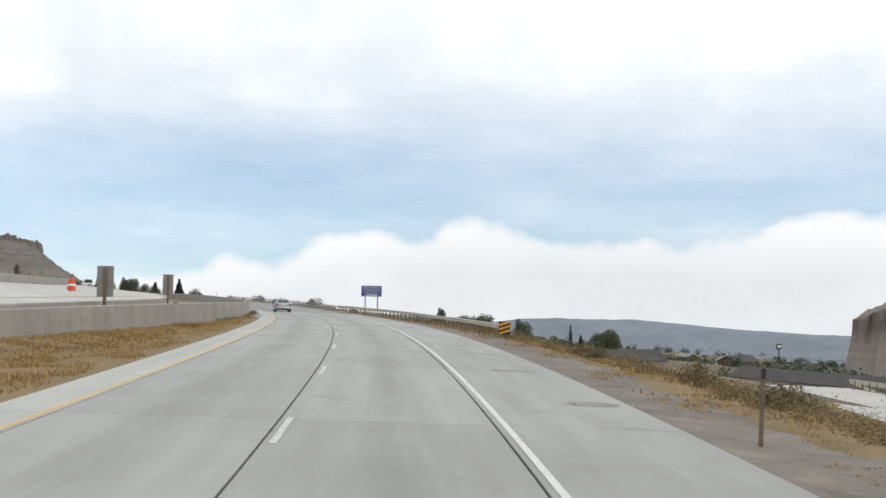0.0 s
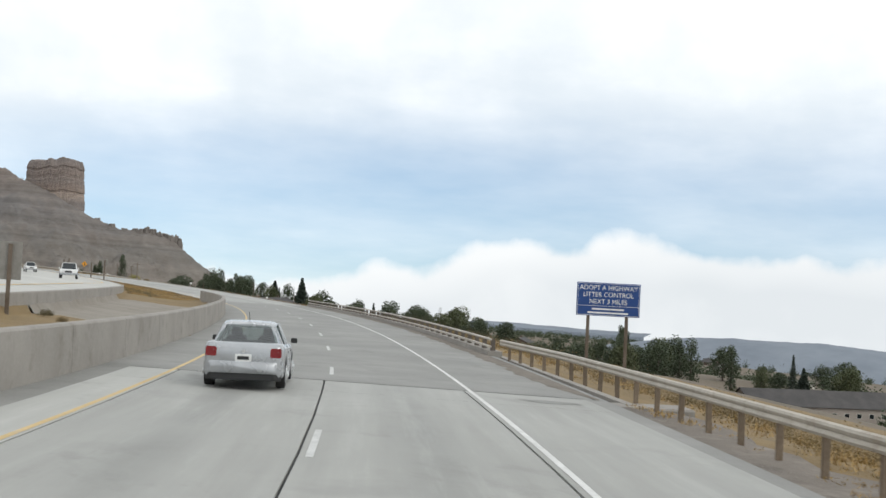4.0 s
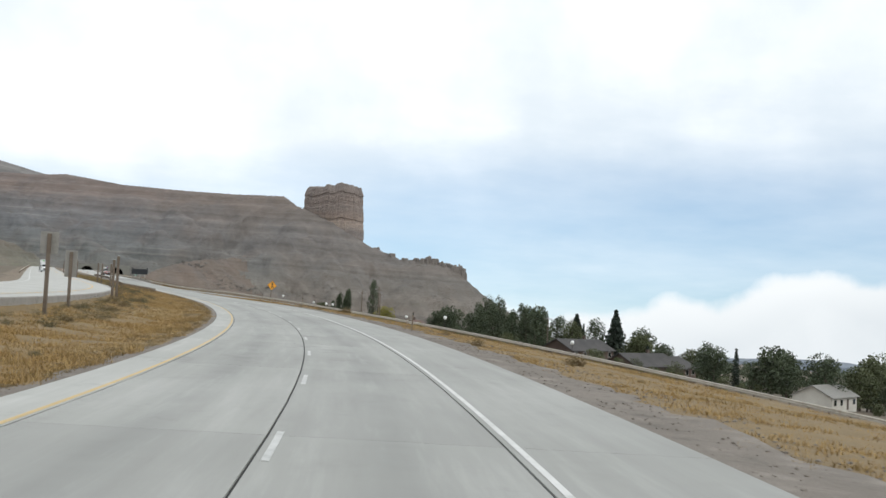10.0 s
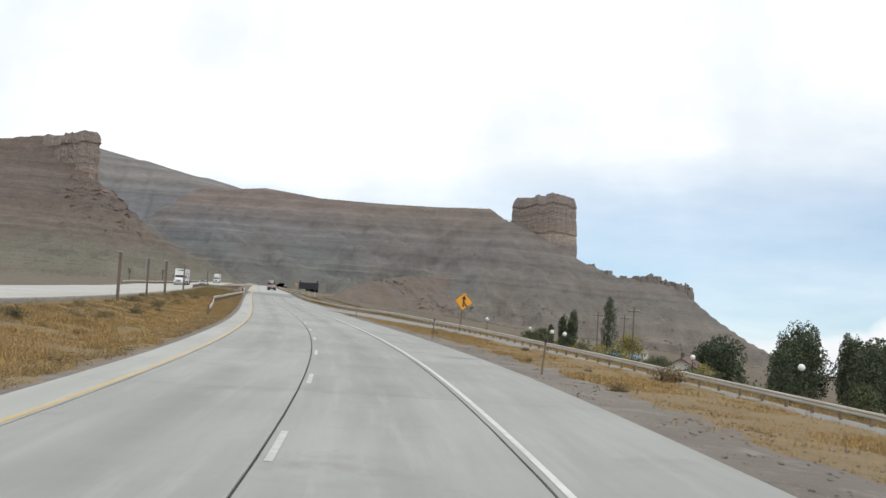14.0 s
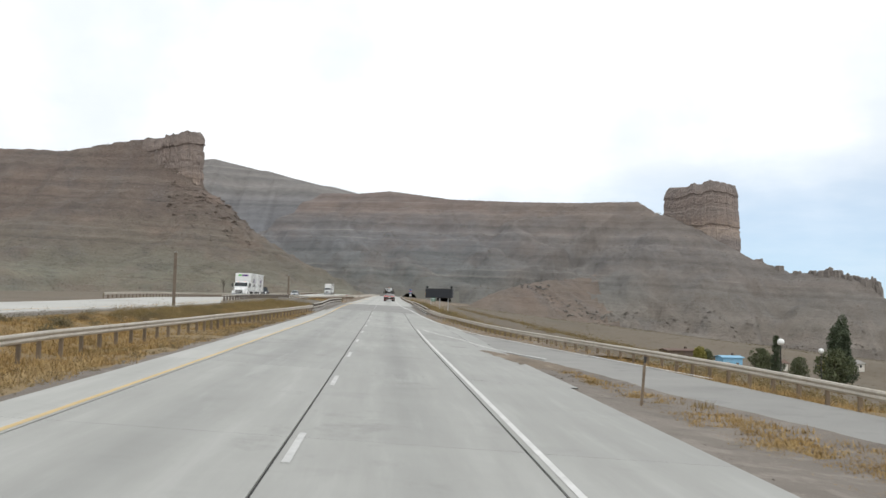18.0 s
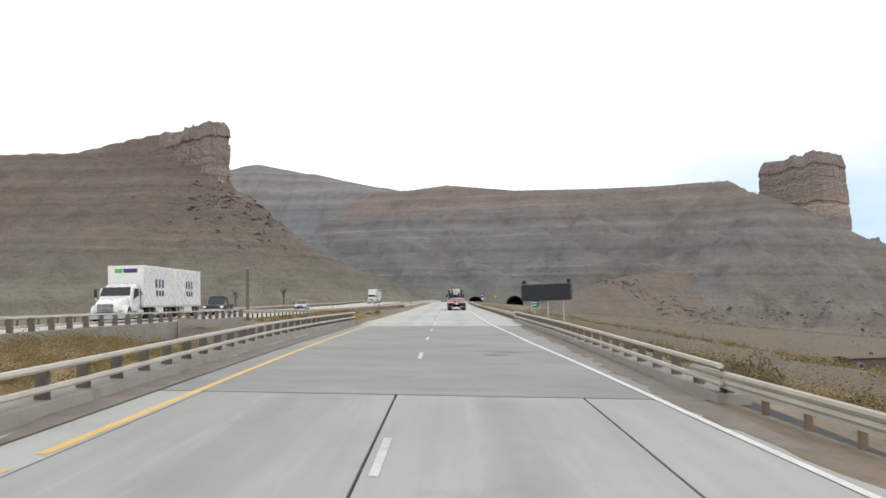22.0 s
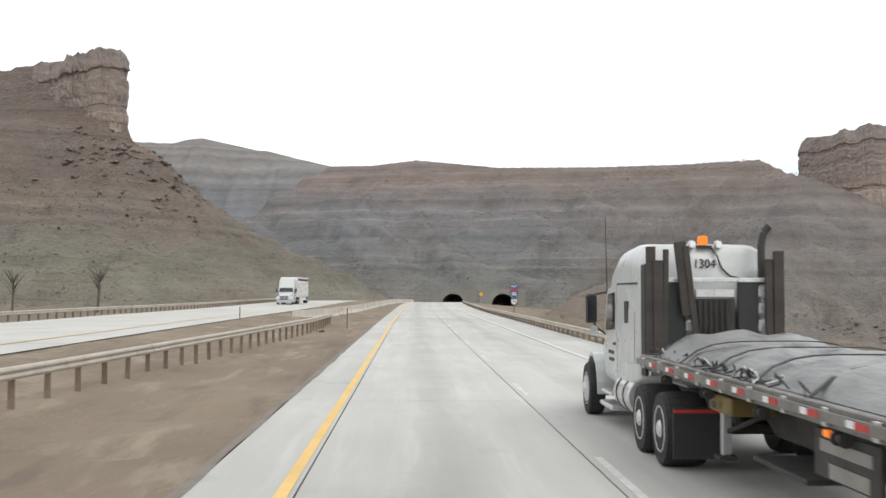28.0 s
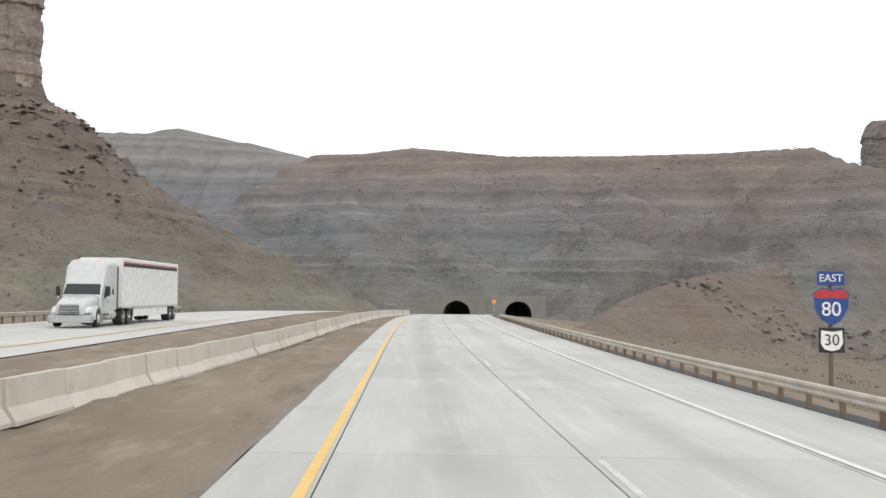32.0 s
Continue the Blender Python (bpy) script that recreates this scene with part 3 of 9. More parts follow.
def clear_glass():
    """Thin tinted window glass that can be seen through."""
    n = Nodes("car_window_glass")
    tr = n.t.nodes.new("ShaderNodeBsdfTransparent")
    tr.inputs[0].default_value = (0.50, 0.56, 0.54, 1)
    gl = n.t.nodes.new("ShaderNodeBsdfGlossy")
    gl.inputs["Roughness"].default_value = 0.03
    mx = n.t.nodes.new("ShaderNodeMixShader")
    mx.inputs[0].default_value = 0.16
    n.t.links.new(tr.outputs[0], mx.inputs[1])
    n.t.links.new(gl.outputs[0], mx.inputs[2])
    for node in n.t.nodes:
        if node.type == "OUTPUT_MATERIAL":
            n.t.links.new(mx.outputs[0], node.inputs[0])
    return n.m


M["carglass"] = clear_glass()


def tarp_material():
    n = Nodes("grey_tarpaulin")
    a, b = n.noise(0.5, 5, 0.6, (1, 0.35, 1)), n.noise(2.2, 4, 0.5, (2.8, 0.5, 1))
    at = n.t.nodes.new("ShaderNodeAttribute")
    at.attribute_name = "across"
    col = n.mix(n.span(a, 0.3, 0.7), (0.125, 0.125, 0.122), (0.255, 0.255, 0.247))
    col = n.mix(n.span(n.math("ADD", at.outputs["Fac"], n.math("MULTIPLY", a, 1.6)), 4.9, 4.2), col, (0.018, 0.018, 0.02))
    # dark crease lines are drawn into the colour, on the bump's own noise
    col = n.mix(n.span(b, 0.54, 0.70, 0, 0.7), col, (0.05, 0.05, 0.05))
    n.bump(b, 0.7, 0.09)
    return n.done(col, 0.4)


M["tarp"] = tarp_material()
M["siderail"] = surface("scuffed_trailer_rail", (0.122, 0.112, 0.101), (0.259, 0.245, 0.227), 14, 1.8, 0.55, 0.3, bump=0.2, dirt=(0.079, 0.061, 0.047))


# ---- geometry helpers ----
class Geo:
    """Vertices and faces of one mesh, gathered piece by piece."""

    def __init__(self):
        self.v, self.f = [], []

    def add(self, vs, fs):
        o = len(self.v)
        self.v += [tuple(p) for p in vs]
        self.f += [tuple(i + o for i in q) for q in fs]
        return self

    def box(self, x0, x1, y0, y1, z0, z1, c=0.0):
        """A box, its edges cut by c."""
        if c <= 0:
            v = [(x, y, z) for z in (z0, z1) for y in (y0, y1) for x in (x0, x1)]
            return self.add(v, [(0, 2, 3, 1), (4, 5, 7, 6), (0, 1, 5, 4), (2, 6, 7, 3), (0, 4, 6, 2), (1, 3, 7, 5)])
        vs, ids = [], {}
        for k, (z, sz) in enumerate(((z0, 1), (z1, -1))):
            for j, (y, sy) in enumerate(((y0, 1), (y1, -1))):
                for i, (x, sx) in enumerate(((x0, 1), (x1, -1))):
                    ids[i, j, k] = len(vs)
                    vs += [(x, y + sy * c, z + sz * c), (x + sx * c, y, z + sz * c), (x + sx * c, y + sy * c, z)]
        g = lambda i, j, k, a: ids[i, j, k] + a
        fs = [(g(0, 0, 0, 0), g(0, 0, 1, 0), g(0, 1, 1, 0), g(0, 1, 0, 0)), (g(1, 0, 0, 0), g(1, 1, 0, 0), g(1, 1, 1, 0), g(1, 0, 1, 0)),
              (g(0, 0, 0, 1), g(1, 0, 0, 1), g(1, 0, 1, 1), g(0, 0, 1, 1)), (g(0, 1, 0, 1), g(0, 1, 1, 1), g(1, 1, 1, 1), g(1, 1, 0, 1)),
              (g(0, 0, 0, 2), g(0, 1, 0, 2), g(1, 1, 0, 2), g(1, 0, 0, 2)), (g(0, 0, 1, 2), g(1, 0, 1, 2), g(1, 1, 1, 2), g(0, 1, 1, 2))]
        for j in (0, 1):
            for k in (0, 1):
                fs.append((g(0, j, k, 1), g(1, j, k, 1), g(1, j, k, 2), g(0, j, k, 2)))
        for i in (0, 1):
            for k in (0, 1):
                fs.append((g(i, 0, k, 0), g(i, 1, k, 0), g(i, 1, k, 2), g(i, 0, k, 2)))
        for i in (0, 1):
            for j in (0, 1):
                fs.append((g(i, j, 0, 0), g(i, j, 1, 0), g(i, j, 1, 1), g(i, j, 0, 1)))
        for q in ids.values():
            fs.append((q, q + 1, q + 2))
        return self.add(vs, fs)

    def rod(self, a, b, r, r1=None, n=8, caps=True):
        a, b = Vector(a), Vector(b)
        r1 = r if r1 is None else r1
        w = (b - a).normalized()
        p = w.orthogonal().normalized()
        q = w.cross(p)
        vs = [c + (p * math.cos(t) + q * math.sin(t)) * rr for c, rr in ((a, r), (b, r1)) for t in [2 * math.pi * i / n for i in range(n)]]
        fs = [(i, (i + 1) % n, n + (i + 1) % n, n + i) for i in range(n)]
        if caps:
            fs += [tuple(range(n))[::-1], tuple(range(n, 2 * n))]
        return self.add(vs, fs)

    def path(self, pts, r, n=6):
        for a, b in zip(pts, pts[1:]):
            self.rod(a, b, r, n=n)
        return self

    def sweep(self, outline, x0, x1):
        """A closed outline of (y, z), drawn out from x0 to x1."""
        n = len(outline)
        vs = [(x, y, z) for x in (x0, x1) for y, z in outline]
        return self.add(vs, [(i, (i + 1) % n, n + (i + 1) % n, n + i) for i in range(n)] + [tuple(range(n))[::-1], tuple(range(n, 2 * n))])

    def lathe(self, rings, n=20, axis="x", at=(0, 0, 0)):
        """Rings of (offset along the axis, radius)."""
        vs = []
        for o, r in rings:
            for i in range(n):
                c, s = r * math.cos(2 * math.pi * i / n), r * math.sin(2 * math.pi * i / n)
                p = (o, c, s) if axis == "x" else (c, o, s) if axis == "y" else (c, s, o)
                vs.append((p[0] + at[0], p[1] + at[1], p[2] + at[2]))
        fs = [(k * n + i, k * n + (i + 1) % n, (k + 1) * n + (i + 1) % n, (k + 1) * n + i) for k in range(len(rings) - 1) for i in range(n)]
        return self.add(vs, fs + [tuple(range(n)), tuple(range((len(rings) - 1) * n, len(rings) * n))])

    def loft(self, sections, close=True, caps=True):
        """Rings of points, one after another, joined by faces."""
        n = len(sections[0])
        vs = [p for ring in sections for p in ring]
        last = n if close else n - 1
        fs = [(k * n + i, k * n + (i + 1) % n, (k + 1) * n + (i + 1) % n, (k + 1) * n + i) for k in range(len(sections) - 1) for i in range(last)]
        if caps and close:
            fs += [tuple(range(n))[::-1], tuple(range((len(sections) - 1) * n, len(sections) * n))]
        return self.add(vs, fs)

    def mesh(self, name, mat, smooth=False):
        me = bpy.data.meshes.new(name)
        me.from_pydata(self.v, [], self.f)
        if mat:
            me.materials.append(mat)
        if smooth:
            me.polygons.foreach_set("use_smooth", [True] * len(me.polygons))
        me.update()
        return me


def sheet_mesh(name, grid, mat, smooth=True, across=None):
    """A mesh over a grid of points, an array of rows x columns x 3."""
    r, c = grid.shape[:2]
    me = bpy.data.meshes.new(name)
    i = np.arange(r * c).reshape(r, c)
    quads = np.stack([i[:-1, :-1], i[:-1, 1:], i[1:, 1:], i[1:, :-1]], -1).reshape(-1, 4)
    me.vertices.add(r * c)
    me.vertices.foreach_set("co", grid.reshape(-1).astype(np.float32))
    me.loops.add(len(quads) * 4)
    me.loops.foreach_set("vertex_index", quads.reshape(-1).astype(np.int32))
    me.polygons.add(len(quads))
    me.polygons.foreach_set("loop_start", np.arange(0, len(quads) * 4, 4, dtype=np.int32))
    me.polygons.foreach_set("use_smooth", np.full(len(quads), smooth))
    me.materials.append(mat)
    me.update(calc_edges=True)
    if across is not None:
        me.attributes.new("across", "FLOAT", "POINT").data.foreach_set("value", across.reshape(-1).astype(np.float32))
    return me


def raw_mesh(name, verts, tris, mat, smooth=False):
    """A triangle mesh from arrays."""
    me = bpy.data.meshes.new(name)
    me.vertices.add(len(verts))
    me.vertices.foreach_set("co", np.asarray(verts, np.float32).reshape(-1))
    me.loops.add(len(tris) * 3)
    me.loops.foreach_set("vertex_index", np.asarray(tris, np.int32).reshape(-1))
    me.polygons.add(len(tris))
    me.polygons.foreach_set("loop_start", np.arange(0, len(tris) * 3, 3, dtype=np.int32))
    me.polygons.foreach_set("use_smooth", np.full(len(tris), smooth))
    me.materials.append(mat)
    me.update(calc_edges=True)
    return me


def part(name, geo, mat, parent, label="", smooth=False):
    ob = new(name, geo.mesh(name, mat, smooth))
    ob.parent = parent
    if label:
        ob["label"] = label
    return ob


def thing(name, label, category, m=None, group="", kind=""):
    ob = tagged(new(name), label, category, group, kind)
    if m is not None:
        ob.matrix_world = m
    return ob


def writing(text, size, mat, parent, m, name="lettering", wide=1.0):
    """Flat letters of the built-in font as a mesh, lying in the plane of m, facing its +Z."""
    cu = bpy.data.curves.new(name, "FONT")
    cu.body, cu.size, cu.align_x, cu.align_y, cu.extrude = text, size, "CENTER", "CENTER", 0.004
    tmp = bpy.data.objects.new(name, cu)
    me = bpy.data.meshes.new_from_object(tmp)
    bpy.data.objects.remove(tmp)
    me.materials.clear()
    me.materials.append(mat)
    ob = new(name, me)
    ob.parent = parent
    ob.matrix_basis = m @ Matrix.Diagonal((wide, 1, 1, 1))
    return ob


# ---- plan of the road: s runs along the dashed line, u to its right ----
KNOTS = np.arange(-100, 1261, 40.0)
STEP = 2.0
SG = np.arange(-100, 1261, STEP)
heading_ = np.cumsum(np.interp(SG, KNOTS, BEND) * 1e-3) * STEP
ZERO = int(np.searchsorted(SG, 560))
heading_ -= heading_[ZERO]
half_ = (heading_[1:] + heading_[:-1]) / 2
PX = np.concatenate([[0], np.cumsum(np.sin(half_)) * STEP])
PY = np.concatenate([[0], np.cumsum(np.cos(half_)) * STEP])
PX, PY = PX - PX[ZERO], PY - PY[ZERO]
win = np.hanning(41)
PZ = np.convolve(np.pad(np.interp(SG, KNOTS, RISE), 20, mode="edge"), win / win.sum(), "valid")


def P(s, u, dz=0.0):
    """World points at s along and u across the road, dz above its surface."""
    s, u, dz = np.broadcast_arrays(np.asarray(s, float), np.asarray(u, float), np.asarray(dz, float))
    h = np.interp(s, SG, heading_)
    z = np.interp(s, SG, PZ) + np.interp(s, KNOTS, BANK) * 0.01 * np.clip(u, -6, 8)
    return np.stack([np.interp(s, SG, PX) + u * np.cos(h), np.interp(s, SG, PY) - u * np.sin(h), z + dz], -1)


def here(s, u, dz=0.0, turn=0.0):
    """A pose on the road: +Y ahead along it, turned to the left by turn degrees."""
    p = P(s, u, dz)
    return pose(*p, 0, 0, -math.degrees(float(np.interp(s, SG, heading_))) + turn)


def opp_rise(s):
    """How far the near edge of the opposite carriageway stands over the road."""
    return np.interp(s, [0, 80, 150, 200, 240, 335, 450, 600, 1300], [1.0, 1.10, 1.20, 1.30, 1.20, 1.0, 0.7, 0.35, 0.35])


def opp_at(s, u):
    """The same across its width: it is banked up away from the median where it curves."""
    return opp_rise(s) + np.interp(s, [0, 180, 250, 320, 460], [1.35, 1.30, 0.75, 0.3, 0.0]) * np.clip((-u - 14.4) / 12.2, 0, 1)


def right_drop(s, u):
    """How far the ground to the right lies under the road."""
    v = np.maximum(u - 8.0, 0)
    return 2.2 * (1 - np.exp(-v / 14)) + 0.105 * np.clip(u - 10, 0, 410) + 0.054 * np.maximum(u - 420, 0) + 9.0 * (1 - np.exp(-np.maximum(u - np.interp(s, [190, 225, 310, 420], [42, 50, 46, 30]), 0) / 50)) * np.interp(s, [310, 400, 450, 560, 640, 720, 850, 950], [1, 0.3, 0.2, 0.3, 0.5, 0.9, 0.9, 0]) * np.interp(u, [195, 235], [1, 0.05])


def band(name, s0, s1, ds, us, dzs, mat, label="", kind="structure", rough=0.0, seed=3, parent=None, category=""):
    """A sheet along the road. us and dzs: for each line along it, a number or a function of s."""
    s = np.arange(s0, s1 + ds * 0.5, ds)
    rows = []
    uu = []
    for u, dz in zip(us, dzs):
        a = u(s) if callable(u) else np.full_like(s, u)
        b = dz(s) if callable(dz) else np.full_like(s, dz)
        rows.append(P(s, a, b))
        uu.append(a)
    grid = np.stack(rows, 1)
    if rough:
        rng = np.random.default_rng(seed)
        k = rng.normal(0, rough, grid.shape[:2])
        k[:, 0] = 0
        k[:, -1] = 0
        grid[..., 2] += k
    ob = new(name, sheet_mesh(name, grid, mat, True, np.stack(uu, 1)))
    if parent:
        ob.parent = parent
        if label:
            ob["label"] = label
        return ob
    return tagged(ob, label or name.replace("_", " "), category or name.replace("_", " "), kind=kind)


def fill(a, b, n):
    """n values from a to b."""
    return list(np.linspace(a, b, n))


# ---- ground: one sheet to the horizon, graded finer near the road ----
CREST = [(-165, 1090, 40), (-140, 1045, 62), (-112, 995, 84), (-88, 962, 104), (-62, 940, 120), (-30, 921, 118), (2, 903, 119.5), (57, 871, 110),
         (116, 837, 106), (164, 810, 104), (207, 785, 104), (215, 764, 94), (224, 745, 88.5), (244, 734, 78), (262, 730, 68.5), (279, 727, 57.5), (292, 723, 53), (311, 714, 45), (334, 703, 46), (361, 691, 38),
         (369, 687, 28), (385, 680, 14), (412, 667, -5), (450, 650, -24), (520, 620, -40)]
BACK = [(-720, 1530, 228), (-591, 1474, 224), (-422, 1397, 218), (-260, 1324, 209), (-174, 1284, 188), (-103, 1225, 163), (-60, 1200, 150), (60, 1160, 120)]
SPUR = [(38, 552, 6), (55, 567, 16), (71, 580, 21), (86, 594, 26), (112, 628, 31), (150, 690, 36), (190, 740, 50)]
LEFT = [(-121, 557, 103), (-132, 560, 107), (-146, 564, 108.5), (-171, 572, 105.5), (-200, 580, 101), (-223, 587, 102.5), (-245, 594, 103), (-330, 625, 112), (-480, 690, 118)]


def along(line, x, y):
    """For points: the distance to a polyline, the height of the line there, and the side (positive: south of it)."""
    best = np.full(x.shape, 1e9)
    hh = np.zeros(x.shape)
    side = np.zeros(x.shape)
    for a, b in zip(line, line[1:]):
        dx, dy = b[0] - a[0], b[1] - a[1]
        l2 = dx * dx + dy * dy
        k = np.clip(((x - a[0]) * dx + (y - a[1]) * dy) / l2, 0, 1)
        ex, ey = x - a[0] - k * dx, y - a[1] - k * dy
        d = np.hypot(ex, ey)
        w = d < best
        best = np.where(w, d, best)
        hh = np.where(w, a[2] + (b[2] - a[2]) * k, hh)
        side = np.where(w, np.sign((x - a[0]) * dy - (y - a[1]) * dx), side)
    return best, hh, side


def wobble(x, y, scale, seed=0.0, octaves=4):
    """Smooth unevenness, about -1 to 1, from sums of turned sine waves."""
    out_ = np.zeros_like(x)
    amp, k = 1.0, 1.0 / scale
    for o in range(octaves):
        for j in range(3):
            a = seed * 1.7 + o * 2.1 + j * 2.094 + 0.4 * j * j
            out_ += amp / 3 * np.sin((x * math.cos(a) + y * math.sin(a)) * k * 6.283 + 1.3 * np.sin((x * math.sin(a * 1.7) - y * math.cos(a * 1.3)) * k * 4.1 + a) + 5 * a)
        amp *= 0.5
        k *= 2.03
    return out_


def plan_of(x, y):
    """s and u of world points."""
    s = np.zeros(x.shape)
    u = np.zeros(x.shape)
    fx, fy = x.ravel(), y.ravel()
    fs, fu = s.ravel(), u.ravel()
    step = 4
    cx, cy, ch, cs = PX[::step], PY[::step], heading_[::step], SG[::step]
    for i in range(0, len(fx), 4000):
        d = (fx[i:i + 4000, None] - cx[None]) ** 2 + (fy[i:i + 4000, None] - cy[None]) ** 2
        j = d.argmin(1)
        dx, dy = fx[i:i + 4000] - cx[j], fy[i:i + 4000] - cy[j]
        fs[i:i + 4000] = cs[j] + dx * np.sin(ch[j]) + dy * np.cos(ch[j])
        fu[i:i + 4000] = dx * np.cos(ch[j]) - dy * np.sin(ch[j])
    return fs.reshape(x.shape), fu.reshape(x.shape)


def scarp(line, x, y):
    """A layered face falling south from a crest line, with benches and gullies, and a plateau behind it."""
    d, h, side = along(line, x, y)
    d = d + 6 * wobble(x, y, 90, 1) * np.clip(d / 40, 0, 1) + 9 * wobble(x, y, 46, 6, 2) * np.clip(d / 70, 0, 1)
    front = h - 0.62 * np.clip(d, 0, 14) - 0.50 * np.clip(d - 14, 0, 240) - 0.20 * np.maximum(d - 254, 0)
    front += (1.5 + 1.3 * wobble(x, y, 90, 12, 2)) * np.sin(front / 17.0 * 6.283 + 2 * wobble(x, y, 150, 3)) * np.clip(d / 15, 0, 1)
    front += 0.7 * np.clip(0.4 + wobble(x, y, 70, 14, 2), 0, 1.2) * np.sin(front / 6.3 * 6.283 + 2.5 * wobble(x, y, 60, 5)) * np.clip(d / 15, 0, 1)
    back = h - np.where(x > 190, 0.9, 0.05) * d
    # gullies run down the face
    run = np.abs(wobble(x * 0.9 + y * 0.5, (y * 0.9 - x * 0.5) * 0.25, 60, 8, 2))
    front -= 4.5 * np.clip(0.35 - run, 0, 1) / 0.35 * np.clip(d / 60, 0, 1)
    return np.where(side > 0, front, back)


def mesa_height(x, y):
    return np.maximum(scarp(CREST, x, y), scarp(BACK, x, y))


def spur_height(x, y):
    """A brown shoulder of the hillside running down to the road before the right tunnel."""
    d, h, side = along(SPUR, x, y)
    return h - 0.62 * np.maximum(d + 3 * wobble(x, y, 30, 4) * np.clip(d / 15, 0, 1), 0) + 0.6 * wobble(x, y, 13, 2, 3)


def hill_height(x, y):
    d, h, side = along(LEFT, x, y)
    d = np.maximum(d + 4 * wobble(x, y, 60, 2) * np.clip(d / 30, 0, 1), 0)
    rim = np.interp(x, [-260, -200, -170, -140, -109], [5.0, 8.0, 15.0, 23.0, 23.0])
    z = h - rim * np.clip((d - 1.0) / 7.0, 0, 1) - 0.80 * np.clip(d - 8, 0, 36) - 0.58 * np.clip(d - 44, 0, 66) - 0.3 * np.maximum(d - 110, 0)
    z += (1.2 + 0.8 * wobble(x, y, 45, 9, 2)) * np.sin(z / 7.0 * 6.283 + 3 * wobble(x, y, 70, 5)) * np.clip(d / 20, 0, 1)
    z += 1.1 * wobble(x, y, 17, 4, 3) * np.clip(d / 12, 0.3, 1)
    back = h - 0.10 * d - 1.4 * np.maximum(0, x + 124 + 0.7 * (y - 562))
    north = (side > 0) & (x < -112)
    return np.where(north, np.maximum(z, back), z)


def ground_height(x, y, mask=False):
    s, u = plan_of(x, y)
    zr = np.interp(s, SG, PZ) + np.interp(s, KNOTS, BANK) * 0.01 * np.clip(u, -6, 8)
    right = zr - right_drop(s, np.maximum(u, 0))
    over = np.maximum(-u - 27, 0)
    left = zr + opp_at(s, u) * np.clip((-u - 5) / 9.4, 0, 1) - 1.0 * (1 - np.exp(-over / 8)) - 0.012 * np.clip(over - 20, 0, 400)
    base = np.where(u > 0, right, left)
    base = np.where(y > 560, np.minimum(base, 15 - 0.1 * np.maximum(x - 60, 0)), base)
    base = base + 0.25 * wobble(x, y, 40, 7) * np.clip((np.abs(u + 9) - 22) / 10, 0, 1)
    # sunk under the roads, deeper where the bridges cross
    sunk = ((u > -27.5) & (u < 26) & (s < 1235)).astype(float)
    dip = 1.6 * sunk
    dip = np.maximum(dip, 5.5 * np.exp(-((s - 588) / 20) ** 4) * np.clip((-u - 4) / 2, 0, 1) * np.clip((u + 38) / 8, 0, 1))
    base = base - dip
    away = np.maximum(np.abs(u + 9) - 24, 0) + np.maximum(s - 1222, 0)
    hills = np.minimum(np.maximum(np.maximum(mesa_height(x, y), spur_height(x, y)), hill_height(x, y)), base + 0.85 * away)
    if mask:
        return hills > base - 0.25
    return np.maximum(base, hills)


def graded(lo, hi, fine0, fine1, step, growth=1.12):
    v = list(np.arange(fine0, fine1 + 0.1, step))
    d = step
    while v[-1] < hi:
        d *= growth
        v.append(v[-1] + d)
    d = step
    while v[0] > lo:
        d *= growth
        v.insert(0, v[0] - d)
    return np.array(v)


gx = graded(-3500, 4300, -330, 460, 3.6)
gy = graded(-3000, 4300, -560, 560, 5.0)
gy = np.sort(np.concatenate([gy[gy < 380], np.arange(380, 960, 3.4), gy[gy > 960]]))
GX, GY = np.meshgrid(gx, gy)
GZ = ground_height(GX, GY)
ground_me = sheet_mesh("ground", np.stack([GX, GY, GZ], -1), M["valley"])
ground_me.materials.append(M["mesa"])
ground_me.materials.append(M["hill"])
ground_me.materials.append(M["spur"])
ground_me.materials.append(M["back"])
up_ = ground_height(GX, GY, True)
slope_ = up_[:-1, :-1] | up_[1:, :-1] | up_[:-1, 1:] | up_[1:, 1:]
hill_, spur_, mesa_ = hill_height(GX, GY)[:-1, :-1], spur_height(GX, GY)[:-1, :-1], mesa_height(GX, GY)[:-1, :-1]
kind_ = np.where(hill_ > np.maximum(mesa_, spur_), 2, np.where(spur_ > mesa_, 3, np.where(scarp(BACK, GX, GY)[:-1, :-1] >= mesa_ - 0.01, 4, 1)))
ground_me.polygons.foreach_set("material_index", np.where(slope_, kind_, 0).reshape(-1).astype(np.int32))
tagged(new("ground", ground_me), "dry valley floor rising into layered mesa slopes", "ground", kind="structure")


